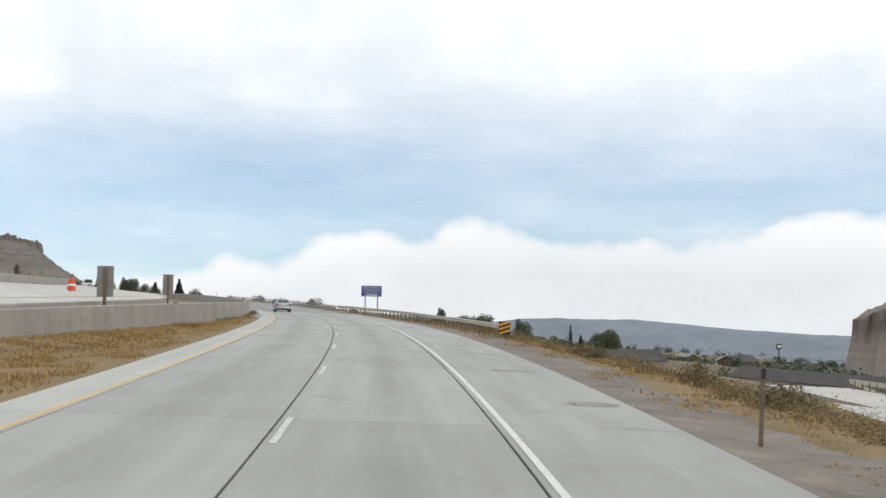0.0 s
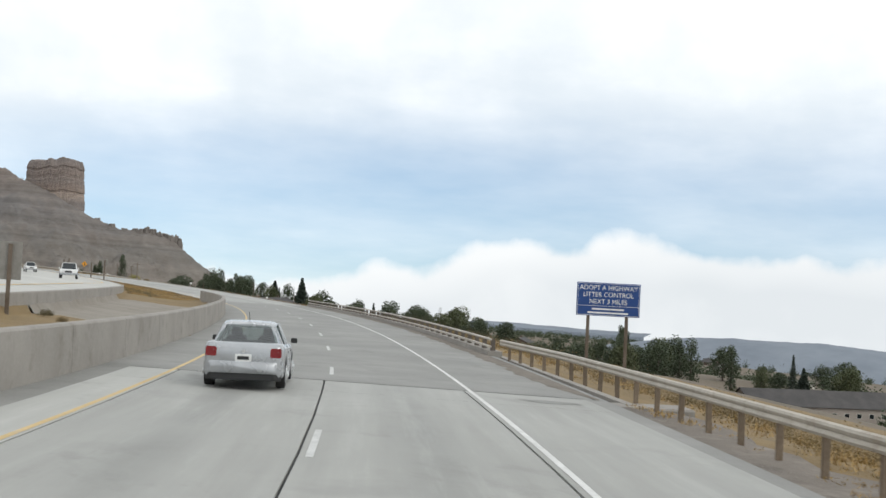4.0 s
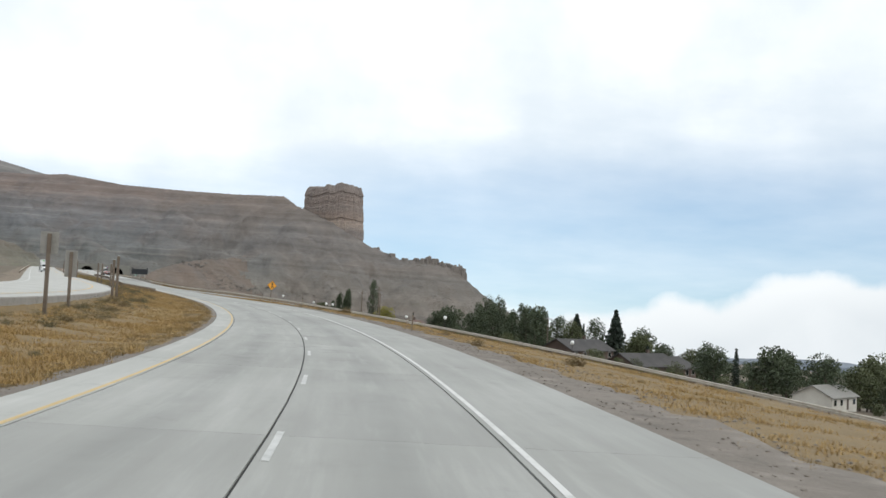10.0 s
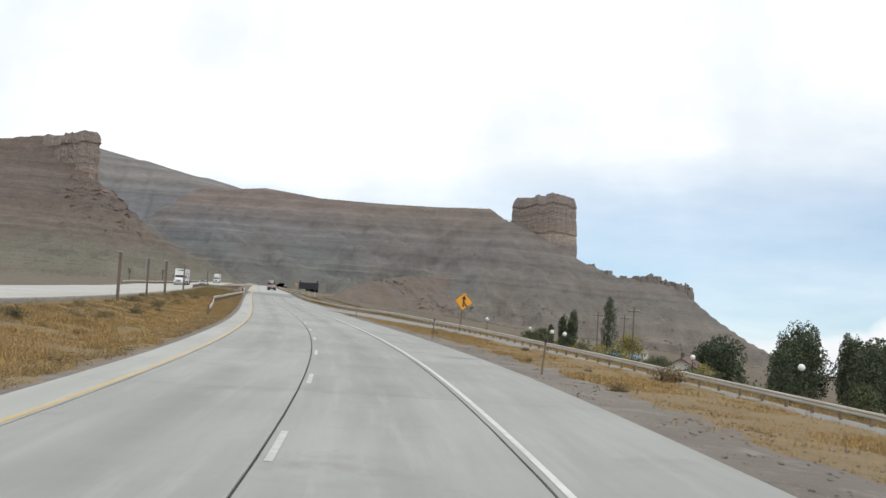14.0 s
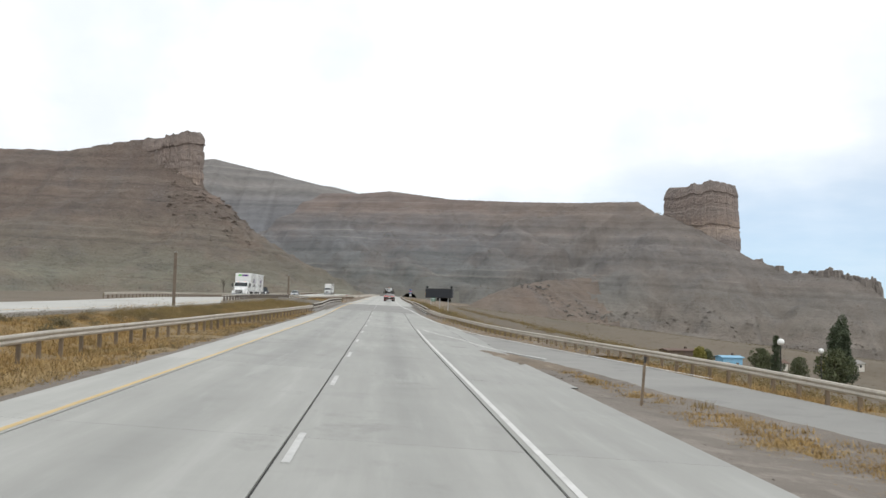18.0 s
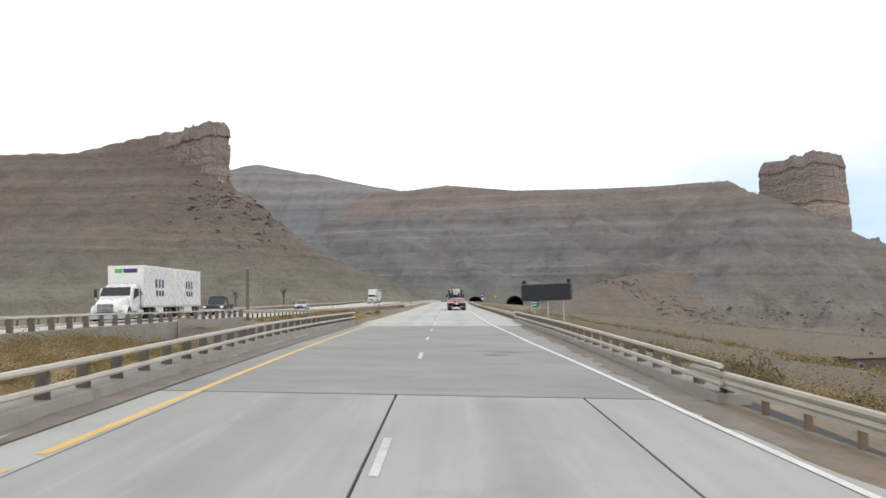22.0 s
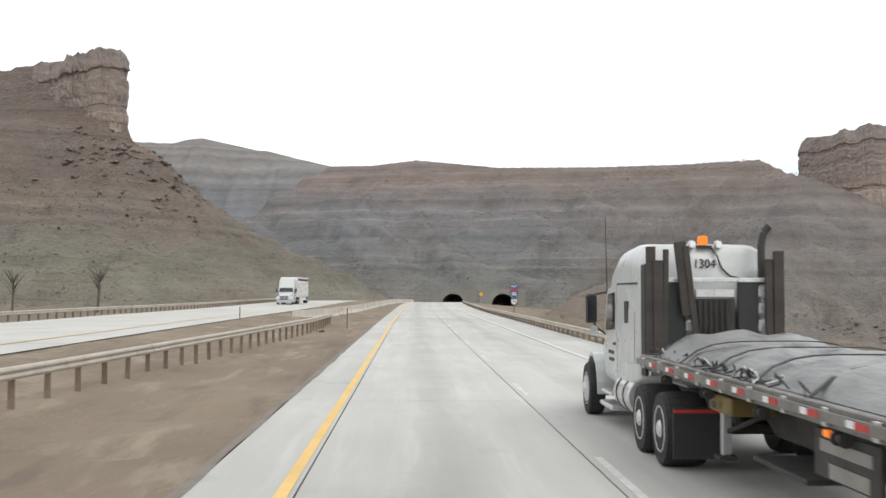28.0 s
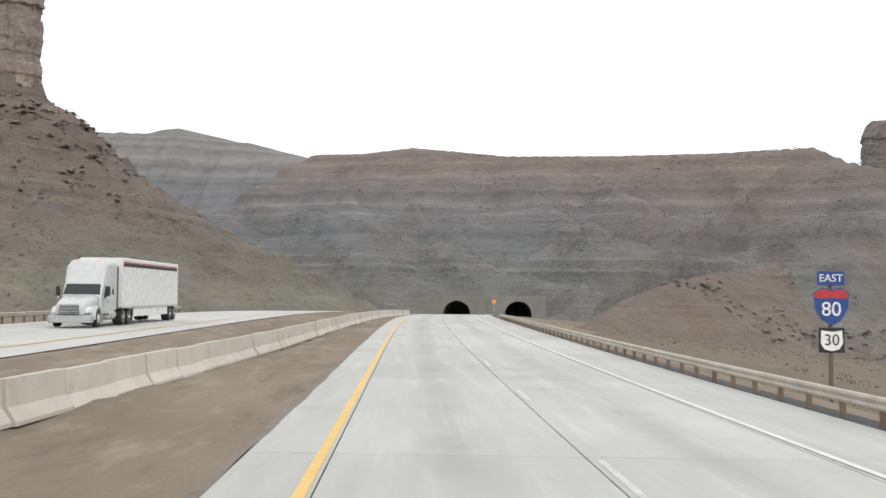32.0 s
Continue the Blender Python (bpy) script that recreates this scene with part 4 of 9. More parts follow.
def far_mesa(name, x0, y0, x1, y1, tops, base, seed, soft=False, mat="far"):
    """A far flat-topped ridge: crest, broken cliff and slope, drawn out along a line."""
    n = 90
    rng = np.random.default_rng(seed)
    k = np.linspace(0, 1, n)
    x, y = x0 + (x1 - x0) * k, y0 + (y1 - y0) * k
    top = np.interp(k, np.linspace(0, 1, len(tops)), tops) + (1.0 if soft else 5.0) * np.sin(k * 9 + seed) + np.cumsum(rng.normal(0, 0.25 if soft else 0.5, n))
    nx, ny = (y1 - y0), -(x1 - x0)
    ln = math.hypot(nx, ny)
    nx, ny = nx / ln, ny / ln
    if nx * (-100 - x0) + ny * (-400 - y0) < 0:
        nx, ny = -nx, -ny
    rows = []
    steps = ((-90, 0.1), (-30, 0.02), (0, 0.0), (30, 0.08), (60, 0.25), (110, 0.55), (180, 1.0), (200, 1.1)) if soft else ((-150, -0.1), (-15, 0.0), (0, 0.0), (6, 0.22), (30, 0.42), (80, 0.72), (150, 1.0), (190, 1.15))
    for d, f in steps:
        j = rng.normal(0, 1.3, n) + 5 * np.sin(k * 40 + d * 0.05)
        rows.append(np.stack([x + nx * (d + j), y + ny * (d + j), top - (top - base) * f], -1))
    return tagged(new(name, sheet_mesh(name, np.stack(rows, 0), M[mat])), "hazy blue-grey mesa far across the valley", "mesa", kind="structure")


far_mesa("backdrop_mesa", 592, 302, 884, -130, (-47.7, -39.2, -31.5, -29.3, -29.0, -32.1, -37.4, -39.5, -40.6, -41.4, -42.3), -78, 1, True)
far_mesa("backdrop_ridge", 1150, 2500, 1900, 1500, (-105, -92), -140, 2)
far_mesa("backdrop_butte", 586, -150, 633, -265, (-13, -9, -8, -10), -70, 5, mat="mesa")


# ---- pavement ----
road = thing("road", "light grey jointed concrete carriageway with worn paint", "road", kind="structure")
BRIDGES = ((131.0, 235.0), (564.0, 609.2))
band("joint_bed", -60, 1230, 5, [-4.85, 0, 6.75], [-0.03, -0.03, -0.03], M["joint"], parent=road)


def slab(name, s0, s1, u0, u1, mat, gap=0.022):
    s = np.linspace(s0, s1, 4)
    ring = [(u0 + gap, -0.25), (u0 + gap, 0.0), ((u0 + u1) / 2, 0.0), (u1 - gap, 0.0), (u1 - gap, -0.25)]
    grid = np.stack([P(s, u, z) for u, z in ring], 1)
    me = sheet_mesh(name, grid, mat, False, np.broadcast_to(np.array([u for u, _ in ring]), grid.shape[:2]))
    me.attributes.new("along", "FLOAT", "POINT").data.foreach_set("value", np.repeat(s, len(ring)).astype(np.float32))
    ob = new(name, me)
    ob.parent = road
    return ob


def right_edge(s):
    """The outer edge of the pavement: shoulder, then the ramp's taper, then the bridge's curb."""
    return np.interp(s, [-100, 470, 478, 520, 535, 545, 562, 563.5, 1260], [6.7, 6.7, 6.9, 7.4, 6.9, 6.1, 5.6, 6.1, 5.9])


# ---- hidden end of the pavement: roadside strips ----
MED = [-4.86, -5.6, -6.6, -8.0, -9.5, -11.0, -12.5, -13.9, -14.5]


def med_dz(i):
    dips = [-0.05, -0.10, -0.18, -0.24, -0.22, -0.16, -0.08, -0.06, -0.03]
    return lambda s: dips[i] + opp_rise(s) * (1.0 if i == 8 else max(0.0, (i - 3) / 4.0) * np.interp(s, [200, 300, 420, 600], [0.25, 0.45, 0.75, 0.85]))


for nm, a, b, mat, lab in (("median_grass", 131, 160, "grass_soil", "strip of rough grass between the bridge walls"), ("median_slab", 160, 204, "pale_dirt", "bare trodden ground between the bridge walls"), ("median_grass", 204, 235, "grass_soil", "dry grass behind the parapet wall"), ("median_grass", -60, 133, "grass_soil", "dry golden grass median between concrete walls"), ("median_grass", 233, 586, "grass_soil", "dry golden grass median with sagebrush"),
                           ("median_earth", 604.5, 1225, "dirt", "bare brown earth median beside the shoulder")):
    band(nm, a, b, 1.5, MED, [med_dz(i) for i in range(9)], M[mat], lab, rough=0.05, category="median")
band("median_gravel", 233, 562, 2, [-4.83, -5.15, lambda s: -5.62 + 0.22 * np.sin(s * 0.9) + 0.18 * np.sin(s * 2.3)], [-0.02, -0.045, -0.10], M["gravel"], "strip of grey gravel along the left shoulder", category="verge")


def ramp_u(s):
    return np.interp(s, [-100, 150, 250, 290, 348, 405, 440, 470, 500, 530, 556], [75, 50, 36, 31, 23.8, 16.2, 13.4, 11.9, 10.4, 8.0, 6.0])


def outer_u(s):
    """The white line along the outer edge, from the ramp on."""
    return np.interp(s, [470, 500, 515, 524, 535, 543, 560, 585, 606, 625, 1260], [14.2, 10.9, 8.9, 7.4, 6.6, 5.8, 5.05, 4.15, 3.80, 3.69, 3.69])


def ramp_left(s):
    return np.interp(s, [-100, 250, 348, 405, 425, 440, 456, 468, 476, 485, 490, 497, 530, 556], [73, 33.5, 21.4, 16.6, 15.0, 13.8, 12.4, 10.75, 9.4, 8.75, 8.2, 7.2, 4.9, 2.9])


def ramp_right(s):
    far = ramp_u(s) + np.interp(s, [440, 460, 469, 480], [3.1, 2.7, 1.9, 1.3])
    return np.where(s > 480, np.minimum(far, outer_u(s) + 0.35), far)


def ramp_dz(s):
    return np.interp(s, [-100, 150, 250, 290, 348, 405, 440, 480, 560], [-12.8, -8.0, -5.1, -4.2, -2.7, -1.10, -0.40, -0.04, -0.02])


for a, b in ((-60, 131), (235, 497)):
    band("verge_gravel", a, b, 1.5, [6.66, 7.3, 8.1, lambda s: 9.0 + 0.25 * np.sin(s * 0.7) + 0.2 * np.sin(s * 1.9), lambda s: 10.2 + 0.25 * np.sin(s * 0.7)], [-0.02, -0.06, -0.10, lambda s: -0.16 + 0 * s, lambda s: -1.2 + 0 * s], M["gravel"], "grey gravel strip beside the right shoulder", rough=0.02, category="verge")
lo_ = lambda k: (lambda s: 8.6 + (np.minimum(np.maximum(ramp_left(s) + 0.1, 9.2), 34) - 8.6) * k)


def bank_fall(s, k):
    """How much of the height down to the ramp is lost a part k of the way: a flat top, then a short steep foot."""
    brow = np.interp(s, [131, 225, 262, 290, 348, 385, 410, 430, 455], [0.83, 0.8, 0.62, 0.56, 0.55, 0.5, 0.45, 0.45, 0.7])
    return np.where(k < 0.86, brow * k / 0.86, brow + (1 - brow) * (k - 0.86) / 0.14)


def slope_dz(s, k):
    """Height of the grass slope a part k of the way out; it runs on from the embankment before the bridge."""
    w = np.clip((s - 131) / 70, 0, 1)
    u = 8.6 + (np.minimum(np.maximum(ramp_left(s) + 0.1, 9.2), 34) - 8.6) * k
    near = np.where(u < 10, -0.28, -right_drop(s, u) - 0.05)
    return near * (1 - w) + w * (-0.18 + (np.maximum(ramp_dz(s), -right_drop(s, 34.0) + 0.3) + 0.10) * bank_fall(s, k))


dl_ = lambda k: (lambda s: slope_dz(s, k))
band("verge_grass", 131, 455, 2, [lo_(k) for k in (0, 0.25, 0.5, 0.7, 0.86, 0.93, 1)], [dl_(k) for k in (0, 0.25, 0.5, 0.7, 0.86, 0.93, 1)], M["grass_soil"], "slope of dry golden grass beside the road", rough=0.06, category="verge")
VG = [8.3, 9.5, 12.5, 16, 20, 25, 32, 40]
band("verge_grass", -60, 131, 2, VG, [(lambda u: (lambda s: (-0.28 if u < 10 else -right_drop(s, u) - 0.05) + 0 * s))(u) for u in VG], M["grass_soil"], "grassy embankment falling away to the valley", rough=0.08, category="verge")
band("ramp", 225, 545, 3, [ramp_left, lambda s: (ramp_left(s) + ramp_right(s)) / 2, ramp_right], [lambda s: ramp_dz(s) - 0.01, lambda s: ramp_dz(s), lambda s: ramp_dz(s) - 0.01], M["ramp"], "grey on-ramp running up to join the road", category="road")


def gore_dz(s, k):
    """Height of the trodden ground in the fork between road and ramp, a part k of the way across."""
    dip = np.interp(s, [466, 484], [0.11, 0.015])
    return np.where(k < 0.85, -0.02 - dip * np.minimum(k / 0.25, 1) + 0.45 * ramp_dz(s) * k, -0.02 - dip + 0.3825 * ramp_dz(s) + (ramp_dz(s) + 0.032 + dip - 0.3825 * ramp_dz(s)) * (k - 0.85) / 0.15)


gore_at = lambda k: (lambda s: 6.6 + (ramp_left(s) + 0.12 + 0.05 * np.sin(s * 2.1) - 6.6) * k)
gore_up = lambda k: (lambda s: gore_dz(s, k))
band("gore_verge", 436, 497, 0.8, [gore_at(k) for k in (0, 0.25, 0.5, 0.7, 0.85, 1)], [gore_up(k) for k in (0, 0.25, 0.5, 0.7, 0.85, 1)], M["gravel"], "trodden brown gravel in the fork between road and ramp", rough=0.03, category="verge")
band("ramp_verge", 225, 560, 3, [lambda s: ramp_right(s) - 0.1, lambda s: ramp_right(s) + 1.1, lambda s: ramp_right(s) + 6, lambda s: ramp_right(s) + 17], [lambda s: ramp_dz(s) - 0.04, lambda s: ramp_dz(s) - 0.2, lambda s: ramp_dz(s) - 1.2, lambda s: ramp_dz(s) - 4.2], M["grass_soil"], "dry grass bank beyond the ramp", rough=0.05, category="verge")
band("right_bank", 541, 1228, 3, [lambda s: right_edge(s) - 0.03, lambda s: right_edge(s) + 1.2, lambda s: right_edge(s) + 3.0, 14, 22, 30], [-0.03, -0.12, -0.5, lambda s: -2.4 + 0 * s, lambda s: -3.8 + 0 * s, lambda s: -5.5 + 0 * s], M["dirt"], "bare earth bank below the right shoulder", rough=0.05, category="verge")

# the opposite carriageway
OPP0, OPP1 = -14.4, -26.6
band("far_carriageway", -60, 1230, 5, [OPP0, -20.5, OPP1], [lambda s: opp_at(s, OPP0), lambda s: opp_at(s, -20.5) + 0.03, lambda s: opp_at(s, OPP1)], M["opp"], "pale concrete carriageway across the median", category="road")
band("far_verge", -60, 1230, 5, [OPP1 + 0.05, -28.5, -32, -42], [lambda s: opp_at(s, -27.0) - 0.02, lambda s: opp_at(s, -27.0) - 0.1, lambda s: opp_at(s, -27.0) - 0.5, lambda s: opp_at(s, -27.0) - 4.0], M["dirt"], "earth verge beyond the far carriageway", rough=0.05, category="verge")
for nm, mat, u0, u1 in (("far_white_line", "white", -25.2, -25.05), ("far_yellow_line", "yellow", -16.6, -16.45)):
    band(nm, -60, 1230, 5, [u0, u1], [lambda s, w=u0: opp_at(s, w) + 0.03, lambda s, w=u1: opp_at(s, w) + 0.03], M[mat], parent=road)

# paint
band("right_line", -60, 520, 2.5, [3.64, 3.75], [0.006, 0.006], M["white"], parent=road)
outer = lambda o: (lambda s: outer_u(s) + o)
band("outer_line", 482, 1225, 2.5, [outer(-0.07), outer(0.07)], [lambda s: np.where(s < 520, ramp_dz(s), 0) + 0.012, lambda s: np.where(s < 520, ramp_dz(s), 0) + 0.012], M["white"], parent=road)
gore = lambda o: (lambda s: np.interp(s, [488, 494, 501, 508, 515, 522], [9.3, 8.1, 6.6, 5.95, 4.8, 3.9]) + o)
band("gore_line", 492, 521, 1.5, [gore(-0.07), gore(0.07)], [0.010, 0.010], M["white"], parent=road)
band("yellow_line", -60, 556, 2.5, [-3.79, -3.68], [0.006, 0.006], M["yellow_worn"], parent=road)
band("yellow_line", 556, 1225, 2.5, [-3.82, -3.67], [0.006, 0.006], M["yellow"], parent=road)
for first, a, b in ((-28.6, -60, 128), (194.1, 130, 236), (262.4, 238, 562), (587.0, 564, 617), (703.3, 617, 1215)):
    k = math.ceil((a - first) / 12.192)
    while first + 12.192 * k + 3.05 < b:
        s0 = first + 12.192 * k
        band("dash", s0, s0 + 3.05, 1.525, [0.11, 0.22], [0.006, 0.006], M["worn_white"], parent=road)
        k += 1
WALL_U = lambda s: np.interp(s, [-10, 45, 59, 70, 84, 92, 100, 123, 145, 195, 235], [-13.3, -11.8, -10.6, -9.6, -8.1, -6.9, -6.1, -5.7, -5.6, -5.25, -5.5])
band("left_shoulder", 88, 236, 2, [-4.80, lambda s: np.maximum(WALL_U(s) + 0.05, np.interp(s, [88, 112], [-4.86, -7.0]))], [-0.004, -0.012], M["bridge"], parent=road)
band("right_shoulder", 92, 150, 2, [6.68, lambda s: np.interp(s, [92, 131, 150], [6.75, 7.3, 7.4])], [-0.004, -0.012], M["bridge"], parent=road)
for sj, half in ((131.0, 0.035), (235.0, 0.035), (564.0, 0.03), (579.5, 0.025), (609.2, 0.012)):
    band("expansion_joint", sj - half, sj + half, half, [-4.8, 0, 6.6 if sj < 300 else 5.9], [0.005, 0.005, 0.005], M["joint"], parent=road)
band("gore_mud", 483.5, 496.5, 0.25, [lambda s: np.interp(s, [482, 488, 492, 496.5], [6.68, 6.56, 6.24, 5.95]) + 0.07 * np.sin(s * 1.9) + 0.07 * np.sin(s * 4.7) + 0.05 * np.sin(s * 9.3) + 0.03 * np.sin(s * 17.1), lambda s: np.interp(s, [484.6, 487.2, 490.5, 494.6, 496.5], [7.8, 7.5, 7.0, 6.6, 6.1]), lambda s: np.interp(s, [481, 484.6, 487.2, 490.5, 494.6, 496.5], [8.95, 8.8, 8.6, 8.2, 7.5, 7.2]) + 0.07 * np.sin(s * 1.3) + 0.06 * np.sin(s * 5.3) + 0.04 * np.sin(s * 11.9)], [lambda s: np.interp(s, [483.5, 486], [-0.05, 0.006]), lambda s: np.interp(s, [483.5, 488], [-0.08, 0.012]), lambda s: ramp_dz(s) + np.interp(s, [483.5, 486], [-0.05, 0.014])], M["dirt"], parent=road)
# oil and tar stains across the shoulder
for si, (a, w, u0, u1) in enumerate(((44.3, 0.28, 4.1, 6.6), (47.3, 0.14, 4.5, 5.5), (50.8, 0.3, 4.7, 5.7), (59.5, 0.35, 4.2, 6.4), (76.4, 0.5, 4.6, 6.2), (93.6, 0.3, 5.2, 6.6), (96.5, 0.35, 4.5, 6.3), (98.6, 0.3, 5.0, 6.4), (129.4, 0.45, 4.5, 6.4), (27.0, 0.5, 5.2, 6.6), (36, 0.4, 4.6, 6.2), (142, 0.6, 5.0, 6.9), (341, 0.5, 4.7, 6.6), (352, 0.4, 5.3, 6.6), (389, 0.6, 4.8, 6.6), (498, 0.5, 4.4, 5.8), (577, 0.45, 1.9, 3.0), (578.6, 0.25, 2.4, 3.6), (605.2, 0.16, -3.6, -2.7), (608.9, 0.13, -3.1, -2.2), (609.3, 0.08, -3.5, -2.9), (608.1, 0.09, -1.5, -0.2), (608.2, 0.05, -0.6, 0.2), (606.1, 0.10, -1.1, -0.1), (605.8, 0.045, -0.5, 1.2), (605.6, 0.15, 0.9, 1.6), (606.3, 0.12, 1.9, 3.0))):
    band("stain", a - w, a + w, w / 12, [lambda s, a=a, w=w, q=u0, v=u1, k=si: (q + v) / 2 - (v - q) / 2 * np.sqrt(np.clip(1 - ((s - a) / w) ** 2, 0, 1)) * (0.68 + 0.2 * np.sin(s * 19 + k) + 0.16 * np.sin(s * 47 + 3 * k)), lambda s, q=u0, v=u1: (q + v) / 2 + 0 * s, lambda s, a=a, w=w, q=u0, v=u1, k=si: (q + v) / 2 + (v - q) / 2 * np.sqrt(np.clip(1 - ((s - a) / w) ** 2, 0, 1)) * (0.68 + 0.2 * np.sin(s * 23 + 2 * k) + 0.16 * np.sin(s * 41 + k))], [0.004, 0.004, 0.004], M["patch" if a > 560 else "tar"], parent=road)
band("right_dirt", 497, 564, 1.0, [outer(-0.5), lambda s: outer(0.32)(s) + 0.08 * np.sin(s * 1.7) + 0.05 * np.sin(s * 4.1), outer(1.2), outer(2.4), outer(3.8)], [-0.08, lambda s: np.where(s < 520, ramp_dz(s), 0) + 0.010, lambda s: -0.01 + 0.0 * s, lambda s: -0.12 + 0 * s, lambda s: -0.5 + 0 * s], M["dirt"], "bare brown earth between the shoulder and the rail", rough=0.0, category="verge")
band("seam", 500, 541, 2.0, [6.19, 6.215], [0.006, 0.006], M["joint"], parent=road)
# mud and grit lying along the curbs and shoulders
for a, b, u0, u1 in ((131, 235, 6.35, 7.05), (556, 612, 5.1, 5.75), (556, 618, -5.2, -4.45)):
    band("curb_mud", a, b, 0.4, [lambda s, w=u0, v=u1, a=a, b=b: v + (w - v + 0.08 * np.sin(s * 0.8) + 0.07 * np.sin(s * 2.7 + w) + 0.05 * np.sin(s * 6.1) + 0.035 * np.sin(s * 12.7 + w)) * np.clip(np.minimum(s - a, b - s) / 4.0, 0.02, 1), u1], [0.006, 0.02], M["mud"], parent=road)


band("wall_dirt", 92, 118, 0.5, [lambda s: WALL_U(s) + 0.06, lambda s: WALL_U(s) + 0.3, lambda s: WALL_U(s) + 0.06 + (1.0 + 0.15 * np.sin(s * 1.3) + 0.1 * np.sin(s * 3.7)) * np.clip((118 - s) / 18, 0.05, 1)], [lambda s: np.interp(s, [92, 104], [-0.2, 0.05]), lambda s: np.interp(s, [92, 104], [-0.2, 0.03]), lambda s: np.interp(s, [92, 104], [-0.2, 0.004])], M["dirt"], parent=road)


band("edge_earth", 616, 1000, 0.6, [lambda s: -4.80 + 0.02 * np.sin(s * 0.21) + 0.02 * np.sin(s * 1.1), -4.84, -5.0], [0.004, 0.012, -0.03], M["mud"], parent=road)


# ---- barriers ----
def ride(s0, s1, ds, u, outline, z0, name, mat, parent, label="", caps=True):
    """A solid with the given outline of (across, up), carried along the road. u and z0 may be functions of s."""
    s = np.linspace(s0, s1, max(2, int(round((s1 - s0) / ds)) + 1))
    uu = u(s) if callable(u) else np.full_like(s, u)
    zz = z0(s) if callable(z0) else np.full_like(s, z0)
    rings = [P(s, uu + o, 0)[:, None] + np.array([0, 0, 1.0]) * (zz + h)[:, None, None] for o, h in outline]
    grid = np.concatenate(rings, 1)
    g = Geo().loft([[tuple(p) for p in ring] for ring in grid], True, caps)
    return part(name, g, mat, parent, label)


WBEAM = [(-0.03, 0.0), (0.02, 0.02), (0.04, 0.075), (0.02, 0.135), (0.0, 0.155), (0.02, 0.175), (0.04, 0.235), (0.02, 0.29), (-0.04, 0.315), (-0.05, 0.155)]
post_geo = Geo().box(-0.06, 0.06, -0.045, 0.045, -0.9, 0.64, 0.01).box(-0.03, 0.03, -0.05, 0.05, 0.34, 0.62, 0.01)
POST = post_geo.mesh("post", M["post"])


def guard_rail(s0, s1, u, label, z0=0.0, side=1, marker=False, spacing=1.905, group="guard rails"):
    """A steel beam on posts; side: where the traffic is (1: to its left)."""
    rail = thing("guard_rail", label, "guard rail", group=group)
    zf = z0 if callable(z0) else (lambda s: 0 * s + z0)
    uf = u if callable(u) else (lambda s: 0 * s + u)
    shape = [(-o * side, h * 0.85) for o, h in WBEAM]
    if side < 0:
        shape = shape[::-1]
    a = s0
    while a < s1 - 0.5:
        b = min(a + 3.81 * 2, s1)
        ride(a - 0.06, b + 0.06, 3.0, uf, shape, lambda s: zf(s) + 0.415, "beam", M["rail"], rail)
        a = b
    n = int((s1 - s0) / spacing)
    rng = random.Random(int(s0))
    for i in range(n + 1):
        s = s0 + i * spacing
        ob = new("post", POST)
        ob.parent = rail
        ob.matrix_world = here(s, float(uf(np.array(s))) + 0.12 * side, float(zf(np.array(s))), rng.uniform(-4, 4)) @ pose(0, 0, rng.uniform(-0.03, 0.0), 0, rng.uniform(-2, 2), 0)
    if marker:
        plate = part("end_marker", Geo().box(-0.3, 0.3, -0.02, 0.02, 0.15, 0.85, 0.01), M["ink"], rail, "black and yellow striped end marker")
        plate.matrix_world = here(s0 - 0.25, float(uf(np.array(s0))), float(zf(np.array(s0))))
        for i in range(3):
            st = part("stripe", Geo().add([(-0.28, -0.025, 0.18 + i * 0.22), (0.28, -0.025, 0.36 + i * 0.22), (0.28, -0.025, 0.46 + i * 0.22), (-0.28, -0.025, 0.28 + i * 0.22)], [(0, 1, 2, 3)]), M["signyellow"], plate)
    return rail


BRIDGE_POST = Geo().loft([[(-0.11, -0.075, 0), (0.11, -0.075, 0), (0.11, 0.075, 0), (-0.11, 0.075, 0)], [(-0.09, -0.06, 0.5), (0.09, -0.06, 0.5), (0.09, 0.06, 0.5), (-0.09, 0.06, 0.5)]]).mesh("post", M["curbpost"])


def bridge_rail(s0, s1, u, label, side=1, z0=0.0, spacing=2.05, pale=False):
    """Two rail tubes on stout posts over a concrete curb."""
    rail = thing("bridge_rail", label, "bridge rail", group="bridge rails")
    zf = z0 if callable(z0) else (lambda s: 0 * s + z0)
    uf = u if callable(u) else (lambda s: 0 * s + u)
    curb = [(-0.36, -0.5), (0.36, -0.5), (0.36, 0.20), (-0.26, 0.20)] if side > 0 else [(-0.36, -0.5), (0.36, -0.5), (0.26, 0.20), (-0.36, 0.20)]
    ride(s0 - 0.4, s1 + 0.4, 3, uf, curb, lambda s: zf(s) - 0.02, "curb", M["wall"], rail, "stained concrete curb")
    tube = [(-0.05, -0.035), (0.05, -0.035), (0.065, 0), (0.05, 0.05), (-0.05, 0.05), (-0.065, 0)]
    for h in (0.36, 0.68):
        ride(s0 - 0.3, s1 + 0.3, 3, lambda s: uf(s) - 0.17 * side, tube, lambda s: zf(s) + h, "tube", M["tube"], rail)
    n = int((s1 - s0) / spacing)
    for i in range(n + 1):
        s = s0 + i * (s1 - s0) / n
        ob = new("post", BRIDGE_POST)
        ob.parent = rail
        ob.matrix_world = here(s, float(uf(np.array(s))), float(zf(np.array(s))) + 0.17)
    return rail


